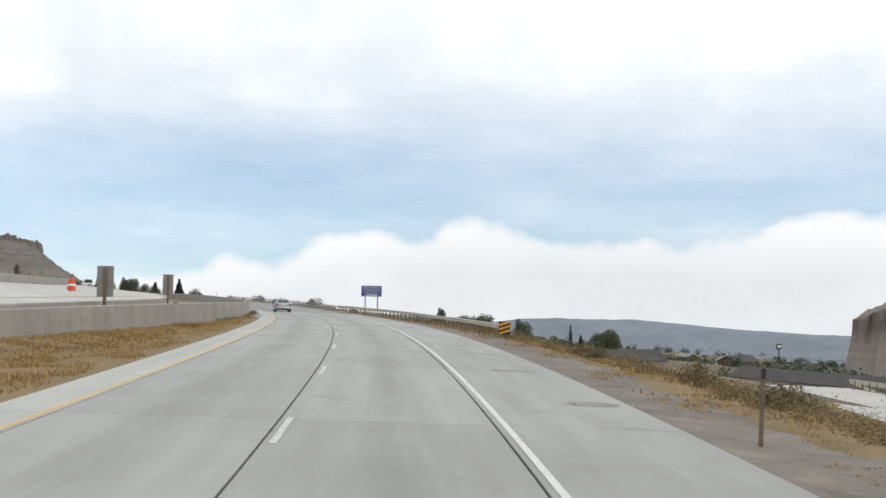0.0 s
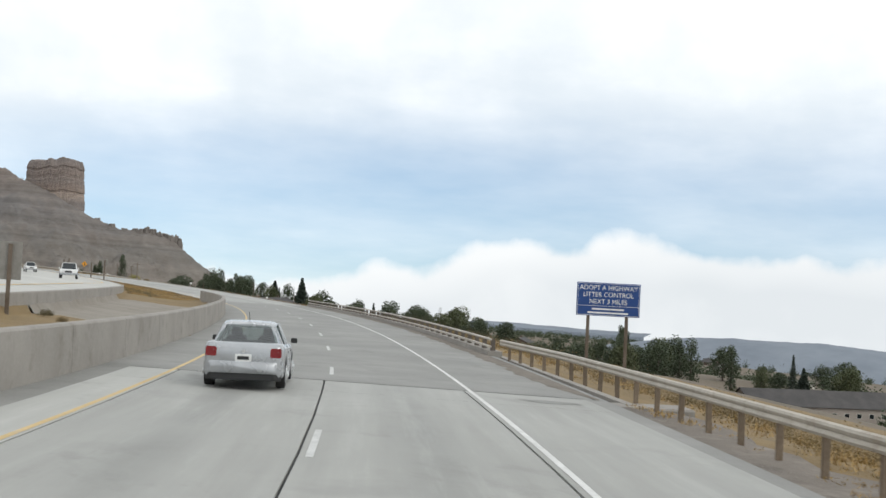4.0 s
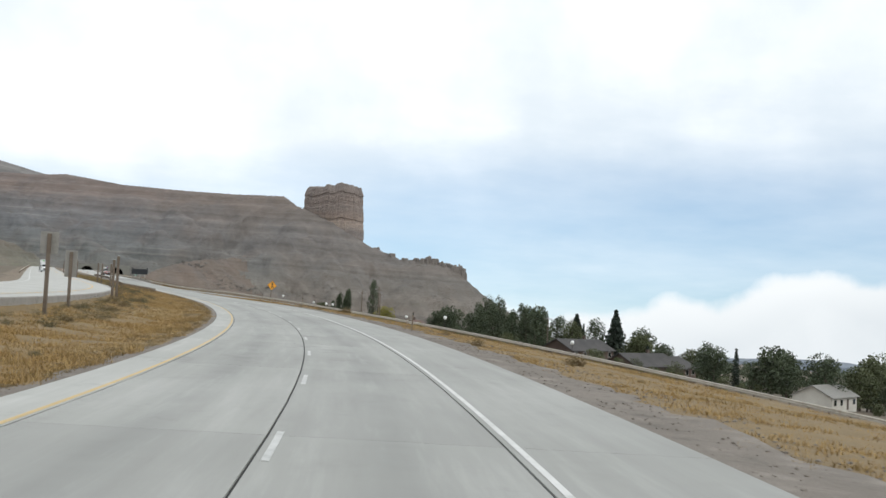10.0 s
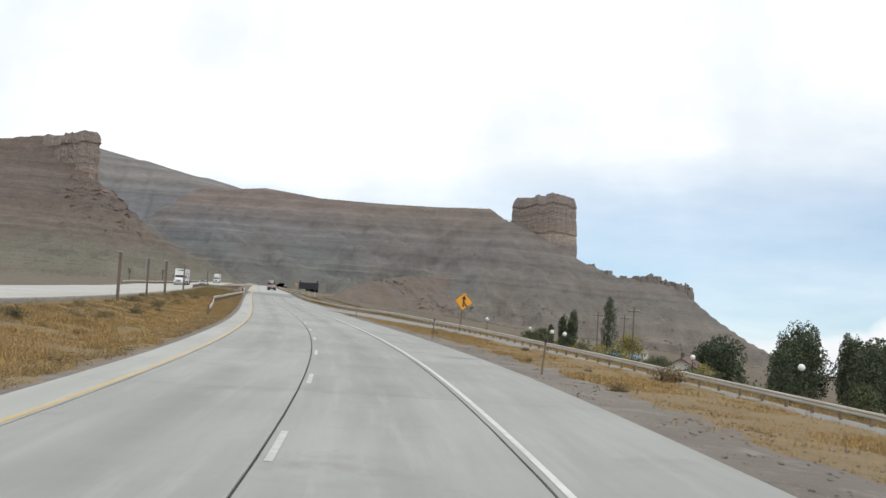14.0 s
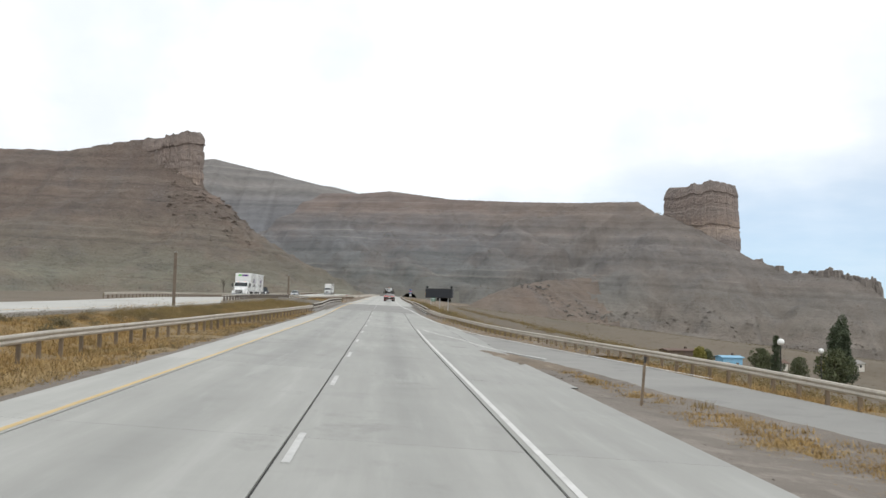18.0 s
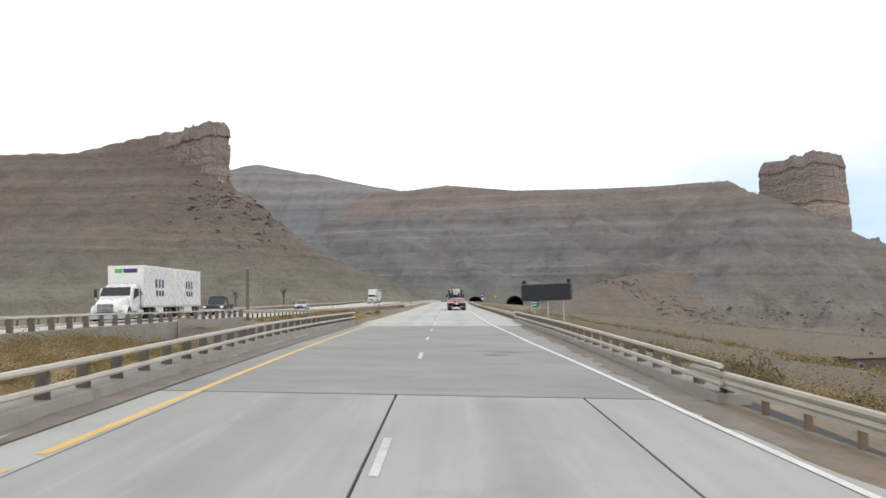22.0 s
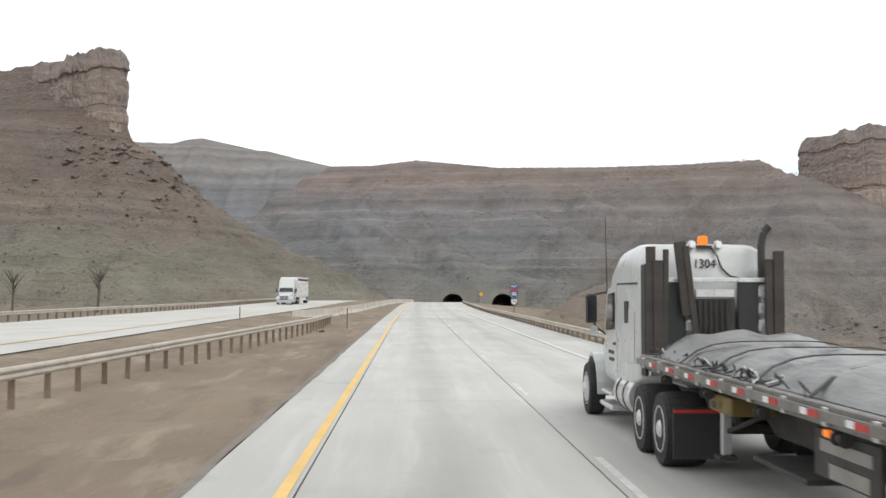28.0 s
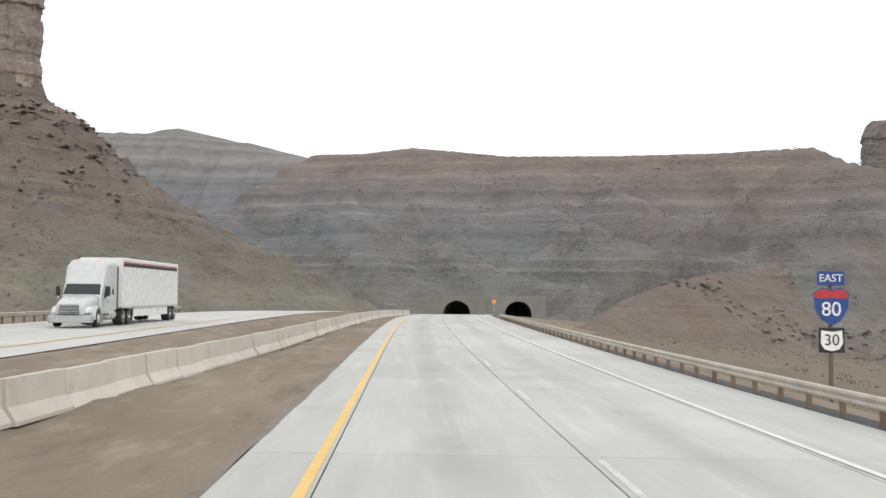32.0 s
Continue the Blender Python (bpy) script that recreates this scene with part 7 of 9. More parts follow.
part("panel", Geo().box(-0.42, 0.42, -0.02, 0.0, 1.95, 2.7, 0.01), M["green"], sg)
for z, w in ((2.5, 0.3), (2.2, 0.22)):
    part("text_bar", Geo().box(-w, w, -0.026, -0.021, z - 0.06, z + 0.06), M["sheet"], sg)
post_pair(sg, (0.0,), 2.5, 0.04)

# route markers
rt = thing("route_marker", "interstate 80 east and route 30 markers on one post", "road sign", pose(9.75, 259.0, 8.25, 0, 0, -3))
pl = part("direction_plate", Geo().box(-0.38, 0.38, -0.02, 0.0, 3.72, 4.12, 0.01), M["blue"], rt)
writing("EAST", 0.30, M["sheet"], pl, pose(0, -0.024, 3.92, 90))
shield = [(-0.50, 3.52), (-0.25, 3.66), (0, 3.60), (0.25, 3.66), (0.50, 3.52), (0.46, 3.05), (0.26, 2.74), (0, 2.58), (-0.26, 2.74), (-0.46, 3.05)]
sh = part("interstate_shield", Geo().add([(x, y, z) for y in (-0.02, 0.0) for x, z in shield], [tuple(range(10)), tuple(range(19, 9, -1))] + [(i, 10 + i, 10 + (i + 1) % 10, (i + 1) % 10) for i in range(10)]), M["blue"], rt)
part("red_band", Geo().add([(-0.47, -0.023, 3.50), (-0.25, -0.023, 3.62), (0, -0.023, 3.56), (0.25, -0.023, 3.62), (0.47, -0.023, 3.50), (0.47, -0.023, 3.36), (-0.47, -0.023, 3.36)], [tuple(range(7))]), M["redtape"], sh)
writing("80", 0.56, M["sheet"], sh, pose(0, -0.026, 3.04, 90))
us = part("route_shield", Geo().box(-0.36, 0.36, -0.02, 0.0, 1.84, 2.54, 0.01), M["ink"], rt)
part("shield_field", Geo().add([(-0.29, -0.023, 2.46), (0, -0.023, 2.42), (0.29, -0.023, 2.46), (0.31, -0.023, 2.10), (0.2, -0.023, 1.93), (0, -0.023, 1.88), (-0.2, -0.023, 1.93), (-0.31, -0.023, 2.10)], [tuple(range(8))]), M["sheet"], us)
writing("30", 0.44, M["ink"], us, pose(0, -0.027, 2.18, 90))
post_pair(rt, (0.0,), 4.0, 0.05, "wood")
ys = thing("warning_sign", "small yellow diamond sign before the tunnels", "road sign", on_ground(31, 590))
ys.matrix_world = pose(27.2, 590, 14.2, 0, 0, -4)
part("panel", Geo().add([(0, -0.02, 3.5), (0.9, -0.02, 4.4), (0, -0.02, 5.3), (-0.9, -0.02, 4.4), (0, 0.0, 3.5), (0.9, 0.0, 4.4), (0, 0.0, 5.3), (-0.9, 0.0, 4.4)], [(0, 1, 2, 3), (7, 6, 5, 4), (0, 4, 5, 1), (1, 5, 6, 2), (2, 6, 7, 3), (3, 7, 4, 0)]), M["signyellow"], ys)
post_pair(ys, (0.0,), 4.6, 0.06)

# backs of signs for the far carriageway
for i, (s, u, top, w, h) in enumerate(((73.0, -13.5, 3.0, 1.0, 1.85), (115.7, -13.5, 3.3, 1.0, 2.0), (154.4, -13.9, 3.3, 1.0, 1.7), (306, -12.6, 4.2, 0.9, 1.1), (318, -13.4, 3.6, 0.7, 1.6), (451.9, -13.4, 3.85, 0.55, 1.35))):
    t = thing("sign_back", "grey back of a road sign on a timber post", "road sign", here(s, u, 0.25, 8 * (i % 3) - 6), group="sign backs")
    part("panel", Geo().box(-w / 2, w / 2, -0.02, 0.02, top - h, top, 0.01), M["signback"], t)
    part("post", Geo().box(-0.09, 0.09, -0.16, -0.02, -1.0, top - 0.1, 0.015), M["wood"], t)
for i, (s, u, top) in enumerate(((349, -13.1, 4.0), (352, -13.6, 3.7), (429.1, -13.2, 3.8), (469.6, -13.1, 3.95), (528.7, -14.6, 4.4), (632, -15.0, 4.1))):
    t = thing("timber_post", "tall dark weathered timber post beside the median", "post", here(s, u, 0.2, 5 * i), group="timber posts")
    part("shaft", Geo().box(-0.11, 0.11, -0.11, 0.11, -1.0, top, 0.02), M["wood"], t)
    part("cap", Geo().box(-0.12, 0.12, -0.12, 0.12, top, top + 0.04, 0.01), M["galv"], t)
DEL = [(21.8, 7.55), (250.5, 7.95), (321.8, 8.05), (382.8, 7.7), (415, 7.9), (471.6, 7.95), (659.8, -6.25), (760.5, -6.35), (688.5, -14.2), (766.4, -13.9)]
for s, u in DEL:
    t = thing("delineator_post", "thin brown steel delineator post with a small reflector", "post", here(s, u, -0.12, 0) @ pose(0, 0, 0, 0, (s * 13 % 7) - 2, 0), group="delineators")
    part("stake", Geo().box(-0.035, 0.035, -0.02, 0.02, -0.5, 1.32, 0.006), M["post"], t)
    part("reflector", Geo().box(-0.04, 0.04, -0.03, -0.021, 1.12, 1.28, 0.004), M["redtape"] if u < 0 else M["ink"], t)
# bare roadside tree, utility poles, globe lamps, mast and far pole sign
bt = thing("bare_tree", "small leafless tree on the roadside bank", "tree", m=on_ground(-42, 274) @ Matrix.Scale(1.9, 4))
g = Geo().rod((0, 0, -0.3), (0.1, 0, 1.9), 0.10, 0.07, 7)
rg = random.Random(3)
for i in range(26):
    a, z, l = rg.uniform(0, 6.28), rg.uniform(1.3, 2.4), rg.uniform(0.5, 1.3)
    g.rod((0.08, 0, z), (0.08 + math.cos(a) * l * 0.7, math.sin(a) * l * 0.7, z + l * 0.9), 0.035, 0.01, 5)
part("crown", g, M["bark"], bt)
copy_thing(bt, on_ground(-57, 286, 0, 70))
for x, y in ((74.5, 12.2), (70.5, 18.0), (58, -40), (96, -60)):
    t = thing("utility_pole", "dark wooden utility pole with a crossarm", "pole", on_ground(x, y), group="utility poles")
    part("shaft", Geo().rod((0, 0, -0.5), (0, 0, 11.2), 0.16, 0.11, 8), M["wood"], t)
    part("crossarm", Geo().box(-1.1, 1.1, -0.06, 0.06, 10.3, 10.45, 0.01), M["wood"], t)
    for k in (-0.95, -0.4, 0.4, 0.95):
        part("insulator", Geo().rod((k, 0, 10.45), (k, 0, 10.62), 0.04), M["galv"], t)
for x, y in ((47.5, -116.6), (53.8, -75.4), (40, -10), (46, -34), (43, -52), (62, -140), (56, 20)):
    t = thing("globe_lamp", "white globe street lamp on a thin post", "street lamp", on_ground(x, y), group="globe lamps")
    part("post", Geo().rod((0, 0, -0.3), (0, 0, 4.2), 0.07, 0.05, 8), M["steel"], t)
    part("globe", Geo().lathe([(4.15, 0.05), (4.22, 0.24), (4.4, 0.34), (4.6, 0.32), (4.76, 0.18), (4.8, 0.03)], 14, "z"), M["lamp_globe"], t, smooth=True)
t = thing("lattice_mast", "thin lattice radio mast above the trees", "mast", on_ground(187, -53))
g = Geo()
for k in range(3):
    a, b = 2.094 * k, 2.094 * (k + 1)
    g.rod((math.cos(a) * 0.8, math.sin(a) * 0.8, 0), (math.cos(a) * 0.5, math.sin(a) * 0.5, 13.5), 0.09, n=5)
    for z in range(0, 13, 2):
        g.rod((math.cos(a) * 0.75, math.sin(a) * 0.75, z), (math.cos(b) * 0.7, math.sin(b) * 0.7, z + 2), 0.05, n=4)
part("lattice", g, M["galv"], t)
t = thing("pole_sign", "tall pole sign of a far roadside business", "sign", on_ground(372, -218))
part("pole", Geo().rod((0, 0, -1), (0, 0, 15), 0.3, n=10), M["steel"], t)
part("panel", Geo().box(-2.3, 2.3, -0.3, 0.3, 12.5, 15.4, 0.05), M["brickwall"], t)
part("text_bar", Geo().box(-1.8, 1.8, -0.36, -0.31, 13.7, 14.5), M["sheet"], t)
for i in range(5):
    t = thing("traffic_barrel", "orange plastic barrel on the far carriageway", "traffic barrel", here(96 + i * 2.4, -19.6 - 0.4 * i, float(opp_at(np.array(96.0), np.array(-20.0))) + 0.05), group="traffic barrels")
    part("body", Geo().lathe([(0, 0.30), (0.3, 0.28), (0.31, 0.26), (0.62, 0.25), (0.63, 0.23), (0.95, 0.21), (1.0, 0.1)], 14, "z"), M["orange"], t)
    part("band", Geo().lathe([(0.40, 0.272), (0.55, 0.268)], 14, "z"), M["sheet"], t)


# ---- houses ----
def house(label, m, L, W, H, R, wall, roof, bays, door=True, group="town houses", eave=0.5):
    """A gabled house: L along x, W along y, wall height H, roof rise R, with windows in their frames."""
    t = thing("house", label, "house", m, group)
    part("wall", Geo().box(-L / 2, L / 2, -W / 2, W / 2, -2.5, H).add([(x, y, z) for x in (-L / 2, L / 2) for y, z in ((-W / 2, H), (W / 2, H), (0, H + R))], [(0, 1, 2), (3, 5, 4), (0, 3, 4, 1), (1, 4, 5, 2), (2, 5, 3, 0)]), M[wall], t)
    e = eave
    k = R / (W / 2)
    rf = part("roof", Geo().loft([[(x, -W / 2 - e, H - e * k), (x, 0, H + R), (x, W / 2 + e, H - e * k), (x, W / 2 + e, H - e * k + 0.18), (x, 0, H + R + 0.2), (x, -W / 2 - e, H - e * k + 0.18)] for x in (-L / 2 - e, L / 2 + e)]), M[roof], t)
    if L < 40:
        part("chimney", Geo().box(L * 0.2, L * 0.2 + 0.7, 0.6, 1.2, H + R - 0.8, H + R + 0.9, 0.03), M["brickwall"], rf)
    for side in (-1, 1):
        for i in range(bays):
            x = -L / 2 + L * (i + 0.5) / bays
            if door and side < 0 and i == bays // 2:
                part("door", Geo().box(x - 0.5, x + 0.5, side * W / 2 - 0.05, side * W / 2 + 0.05, 0, 2.05, 0.01), M["brickwall"], t)
                continue
            wd = part("window", Geo().box(x - 0.72, x + 0.72, side * W / 2 - 0.06, side * W / 2 + 0.06, 0.85, 2.15, 0.02), M["siding"], t)
            part("pane", Geo().box(x - 0.62, x + 0.62, side * W / 2 - 0.075, side * W / 2 + 0.075, 0.95, 2.05), M["glass"], wd)
    return t


M["tanwall"] = surface("tan_rendered_wall", (0.30, 0.26, 0.225), (0.38, 0.335, 0.29), 9, 0.6, 0.85, bump=0.2)
LONG = "long low motel with a dark roof and rows of windows"
house(LONG, on_ground(173, -258, 0.3, -26), 53, 14, 3.6, 3.6, "tanwall", "roof", 15, False)
house(LONG, on_ground(177, -345, 1.0, -96), 58, 14, 3.3, 3.0, "tanwall", "roof", 15, False)
house("dark-roofed brick house among spruces", pose(103, -63, -11.0, 0, 0, 30), 19, 9, 2.5, 2.4, "brickwall", "roof", 5)
house("dark-roofed brick house beside the trees", pose(110, -91, -13.3, 0, 0, 34), 17, 9, 2.5, 2.2, "brickwall", "roof", 5)
house("white gabled house with a brown roof", pose(73, -26, -8.7, 0, 0, 62), 15, 8, 2.6, 2.4, "siding", "roofbrown", 4)
house("pale house with a grey roof behind the rail", on_ground(128, -124, 0, 30), 14, 8, 2.6, 2.0, "siding", "signback", 4)
house("low house roof between the trees", on_ground(98, -102, 0, 20), 14, 9, 2.5, 2.3, "brickwall", "roof", 4)
house("dark-roofed house at the edge of town", on_ground(215, 62, 0, 40), 20, 10, 2.8, 2.5, "brickwall", "roof", 5)
house("light blue metal shed with a flat roof", on_ground(66, -2, 0, 20), 12, 6, 2.2, 0.5, "siding", "bluesteel", 3)
house("light blue metal shed near the ramp", on_ground(112, 236, 0, 12), 7, 5, 3.6, 0.5, "bluesteel", "bluesteel", 2)
house("rusty brown shed beside the flat", on_ground(98, 244, 0, 10), 11, 7, 3.2, 0.4, "brickwall", "roofbrown", 2)
house("pale utility shed at the foot of the mesa", on_ground(190, 330, 0, 25), 14, 7, 2.6, 1.2, "siding", "signback", 3)
house("small pale hut on the dry flat", on_ground(150, 300, 0, 25), 8, 5, 2.4, 1.0, "siding", "roofbrown", 2)
for i, (x, y) in enumerate(((250, -270), (290, -240), (330, -260), (380, -190), (300, -60), (350, -20), (260, -20), (420, -60), (470, -160), (520, -60), (400, 60), (480, 40), (560, 120))):
    house("small distant town house with a pale roof" if i % 2 else "small distant town house with a dark roof", on_ground(x, y, 0, i * 37 % 90), 14 + i % 4 * 2, 9, 2.8, 2.2, "siding" if i % 3 else "brickwall", "signback" if i % 2 else "roof", 3)

# the side road below the embankment, with its rail
side = [(59, 28), (74, 31.5), (87, 36), (98, 44), (104, 54)]
sx, sy = [p[0] for p in side], [p[1] for p in side]
pts_c = P(np.array(sx, float), np.array(sy, float), -right_drop(0, np.array(sy, float)) + 0.25)
rows_ = []
for i in range(len(side)):
    d = pts_c[min(i + 1, len(side) - 1)] - pts_c[max(i - 1, 0)]
    nrm = np.array([d[1], -d[0], 0]) / math.hypot(d[0], d[1])
    rows_.append(np.stack([pts_c[i] - nrm * 4.5, pts_c[i] + nrm * 4.5]))
rows_.insert(0, rows_[0] + (rows_[0] - rows_[1]) * 1.6)
tagged(new("side_road", sheet_mesh("side_road", np.stack(rows_, 0), M["opp"])), "pale side road curving away below the embankment", "road", kind="structure")
rail = thing("guard_rail", "weathered guard rail round the side road's curve", "guard rail", group="guard rails")
line = np.concatenate([np.linspace(a[1], b[1], 6)[:-1] + (b[1] - a[1]) * 0 for a, b in zip(rows_, rows_[1:])])
g = Geo()
for a, b in zip(line, line[1:]):
    a, b = Vector(a), Vector(b)
    g.add([a + Vector((0, 0, 0.4)), b + Vector((0, 0, 0.4)), b + Vector((0, 0, 0.72)), a + Vector((0, 0, 0.72)), a + Vector((0.06, 0.06, 0.4)), b + Vector((0.06, 0.06, 0.4)), b + Vector((0.06, 0.06, 0.72)), a + Vector((0.06, 0.06, 0.72))], [(0, 1, 2, 3), (4, 7, 6, 5), (3, 2, 6, 7), (0, 4, 5, 1)])
part("beam", g, M["rail"], rail)
for q in line[::1]:
    ob = new("post", POST)
    ob.parent = rail
    ob.matrix_world = pose(*q)


# ---- vehicles ----
def rounded(w, z0, z1, r, n=4, top_r=None):
    """A rounded rectangle across the vehicle, as (x, z) points."""
    out_ = []
    for cx, cz, a0, rr in ((w - r, z0 + r, -90, r), (w - (top_r or r), z1 - (top_r or r), 0, top_r or r), (-w + (top_r or r), z1 - (top_r or r), 90, top_r or r), (-w + r, z0 + r, 180, r)):
        for i in range(n + 1):
            a = radians(a0 + 90 * i / n)
            out_.append((cx + rr * math.cos(a), cz + rr * math.sin(a)))
    return out_


def hull(sections, n=4):
    """A body drawn through rounded sections of (y, half width, bottom, top, corner, top corner)."""
    return Geo().loft([[(x, y, z) for x, z in rounded(w, z0, z1, r, n, tr)] for y, w, z0, z1, r, tr in sections])


def wheel(parent, x, y, r, w, steer=True, dual=False):
    """A tyre with a dished rim; x is its outer face."""
    sgn = 1 if x > 0 else -1
    x0 = x - sgn * w / 2
    ty = part("wheel", Geo().lathe([(-w / 2, r * 0.62), (-w / 2, r * 0.93), (-w * 0.40, r * 0.985), (-w * 0.2, r), (w * 0.2, r), (w * 0.40, r * 0.985), (w / 2, r * 0.93), (w / 2, r * 0.62)], 28, "x", (x0, y, r)), M["rubber"], parent, "black rubber tyre", smooth=False)
    o = sgn * w / 2
    d = -sgn * (0.06 if dual else -0.02)
    part("rim", Geo().lathe([(o * 0.98, r * 0.63), (o * 1.04, r * 0.60), (o * 0.92, r * 0.55), (o + d, r * 0.46), (o + d * 0.9, r * 0.30), (o + d * 0.5 + sgn * 0.03, r * 0.24), (o + d * 0.5 + sgn * 0.06, r * 0.16)], 24, "x", (x0, y, r)), M["alloy"], ty, "bright metal rim", smooth=True)
    for i in range(8):
        a = i * math.pi / 4
        part("wheel_nut", Geo().lathe([(o + d * 0.9 - sgn * 0.01, 0.018), (o + d * 0.9 + sgn * 0.03, 0.016)], 6, "x", (x0, y + r * 0.38 * math.cos(a), r + r * 0.38 * math.sin(a))), M["alloy"], ty)
    return ty


def lamp(parent, x, y, z, r, mat, name="lamp", label="", axis="y", depth=-0.03):
    part(name, Geo().lathe([(0, r), (depth * 0.7, r), (depth, r * 0.8)], 14, axis, (x, y, z)), M[mat], parent, label, smooth=False)


def parked(s, u, dz=0.0, turn=0.0):
    """On the road at s and u, pitched with its grade."""
    a, b = P(s - 3.0, u, 0), P(s + 3.0, u, 0)
    grade = math.degrees(math.atan2(float(b[2] - a[2]), 6.0))
    return here(s, u, dz, turn) @ pose(0, 0, 0, grade if abs(turn) < 90 else -grade, 0, 0)


def tractor(m, label, paint="wpaint", roof=2.95, back=7.95, nose=13.3, work=False, group=""):
    """A conventional truck tractor with sleeper, heading along +y; y counts from the trailer's middle."""
    t = thing("truck_tractor", label, "truck", m, group)
    dx = nose - 13.3
    cab = part("cab", hull([(back, 1.06, 0.92, roof - 0.12, 0.06, 0.36), (back + 0.10, 1.09, 0.90, roof - 0.05, 0.06, 0.38), (9.0 + dx, 1.10, 0.72, roof, 0.06, 0.38), (9.75 + dx, 1.10, 0.72, roof - 0.05, 0.06, 0.36),
                            (10.25 + dx, 1.09, 0.72, roof - 0.28, 0.08, 0.30), (10.62 + dx, 1.07, 0.72, 2.32, 0.08, 0.22), (11.15 + dx, 1.04, 0.74, 1.72, 0.08, 0.16)], 5), M[paint], t, smooth=True)
    part("hood", hull([(11.05 + dx, 0.98, 0.74, 1.74, 0.08, 0.22), (11.6 + dx, 0.92, 0.70, 1.66, 0.08, 0.24), (12.5 + dx, 0.80, 0.66, 1.50, 0.08, 0.24), (13.05 + dx, 0.72, 0.66, 1.34, 0.08, 0.22), (13.2 + dx, 0.64, 0.70, 1.22, 0.08, 0.18)], 5), M[paint], t, smooth=True)
    part("bumper", hull([(12.75 + dx, 1.16, 0.26, 0.66, 0.06, 0.06), (13.15 + dx, 1.12, 0.26, 0.66, 0.06, 0.06), (13.32 + dx, 0.92, 0.28, 0.64, 0.06, 0.06)]), M["silver"], t)
    gr = part("grille", Geo().box(-0.52, 0.52, 13.15 + dx, 13.24 + dx, 0.70, 1.22, 0.03), M["black"], t)
    for i in range(6):
        part("grille_bar", Geo().box(-0.50, 0.50, 13.24 + dx, 13.26 + dx, 0.76 + i * 0.08, 0.785 + i * 0.08), M["alloy"], gr)
    part("windscreen", Geo().add([(-1.0, 11.12 + dx, 1.76), (1.0, 11.12 + dx, 1.76), (0.92, 10.66 + dx, 2.34), (-0.92, 10.66 + dx, 2.34), (-1.0, 11.09 + dx, 1.74), (1.0, 11.09 + dx, 1.74), (0.92, 10.63 + dx, 2.32), (-0.92, 10.63 + dx, 2.32)], [(0, 1, 2, 3), (0, 1, 5, 4), (2, 3, 7, 6), (1, 2, 6, 5), (0, 3, 7, 4)]), M["glass"], t)
    for sg in (-1, 1):
        x = 1.105 * sg
        part("door", Geo().sweep([(9.72 + dx, 0.85), (10.78 + dx, 0.85), (10.86 + dx, 1.60), (10.55 + dx, 2.30), (9.72 + dx, 2.34)], x - 0.02 * sg, x + 0.008 * sg), M[paint], t)
        part("door_window", Geo().sweep([(9.85 + dx, 1.62), (10.74 + dx, 1.58), (10.48 + dx, 2.20), (9.85 + dx, 2.24)], x - 0.01 * sg, x + 0.016 * sg), M["glass"], t, "dark side window")
        part("door_handle", Geo().box(min(x, x + 0.035 * sg), max(x, x + 0.035 * sg), 9.80 + dx, 9.95 + dx, 1.36, 1.40, 0.008), M["black"], t)
        part("sleeper_window", Geo().box(min(x, x + 0.012 * sg), max(x, x + 0.012 * sg), 8.75 + dx * 0.5, 9.05 + dx * 0.5, 1.75, 2.10, 0.004), M["black"], t)
        part("fender", Geo().loft([[(sg * (1.19 if k else 0.78), 11.85 + dx + 0.66 * math.cos(a) * f, 0.48 + 0.66 * math.sin(a) * f) for k, f in ((0, 0.9), (1, 0.9), (1, 1.0), (0, 1.0))] for a in [radians(v) for v in range(-5, 186, 19)]]), M[paint], t, smooth=False)
        lm = part("headlamp", hull([(12.55 + dx, 0.14, 0.78, 1.10, 0.05, 0.08), (12.95 + dx, 0.11, 0.80, 1.04, 0.05, 0.08)]), M["headlamp"], t)
        lm.location = (0.86 * sg, 0, 0)
        tk = part("fuel_tank", Geo().lathe([(8.45, 0.10), (8.45, 0.27), (8.49, 0.29), (9.65 + dx, 0.29), (9.69 + dx, 0.27), (9.69 + dx, 0.10)], 22, "y", (0.90 * sg, 0, 0.62)), M["alloy"], t, "polished aluminium fuel tank", smooth=False)
        for y in (8.8, 9.35):
            part("tank_strap", Geo().lathe([(y, 0.295), (y, 0.302), (y + 0.06, 0.302), (y + 0.06, 0.295)], 22, "y", (0.90 * sg, 0, 0.62)), M["steel"], tk)
        st = part("step", Geo().box(min(0.85 * sg, 1.2 * sg), max(0.85 * sg, 1.2 * sg), 9.75 + dx, 10.9 + dx, 0.28, 0.36, 0.015), M["alloy"], t)
        part("step_plate", Geo().box(min(0.95 * sg, 1.21 * sg), max(0.95 * sg, 1.21 * sg), 9.8 + dx, 10.7 + dx, 0.52, 0.57, 0.01), M["alloy"], st)
        arm = part("mirror_arm", Geo().path([(1.09 * sg, 10.75 + dx, 1.50), (1.28 * sg, 10.85 + dx, 1.62), (1.36 * sg, 10.82 + dx, 1.80)], 0.018).path([(1.09 * sg, 10.70 + dx, 2.24), (1.34 * sg, 10.80 + dx, 2.20)], 0.016), M["black"], t)
        part("mirror", hull([(10.72 + dx, 0.09, 1.72, 2.20, 0.03, 0.05), (10.80 + dx, 0.11, 1.70, 2.22, 0.04, 0.06), (10.92 + dx, 0.07, 1.76, 2.16, 0.03, 0.05)]), M["black"], arm).location = (1.38 * sg, 0, 0)
        part("mirror_glass", Geo().box(-0.08, 0.08, 10.712 + dx, 10.72 + dx, 1.75, 2.17), M["glass"], arm).location = (1.38 * sg, 0, 0)
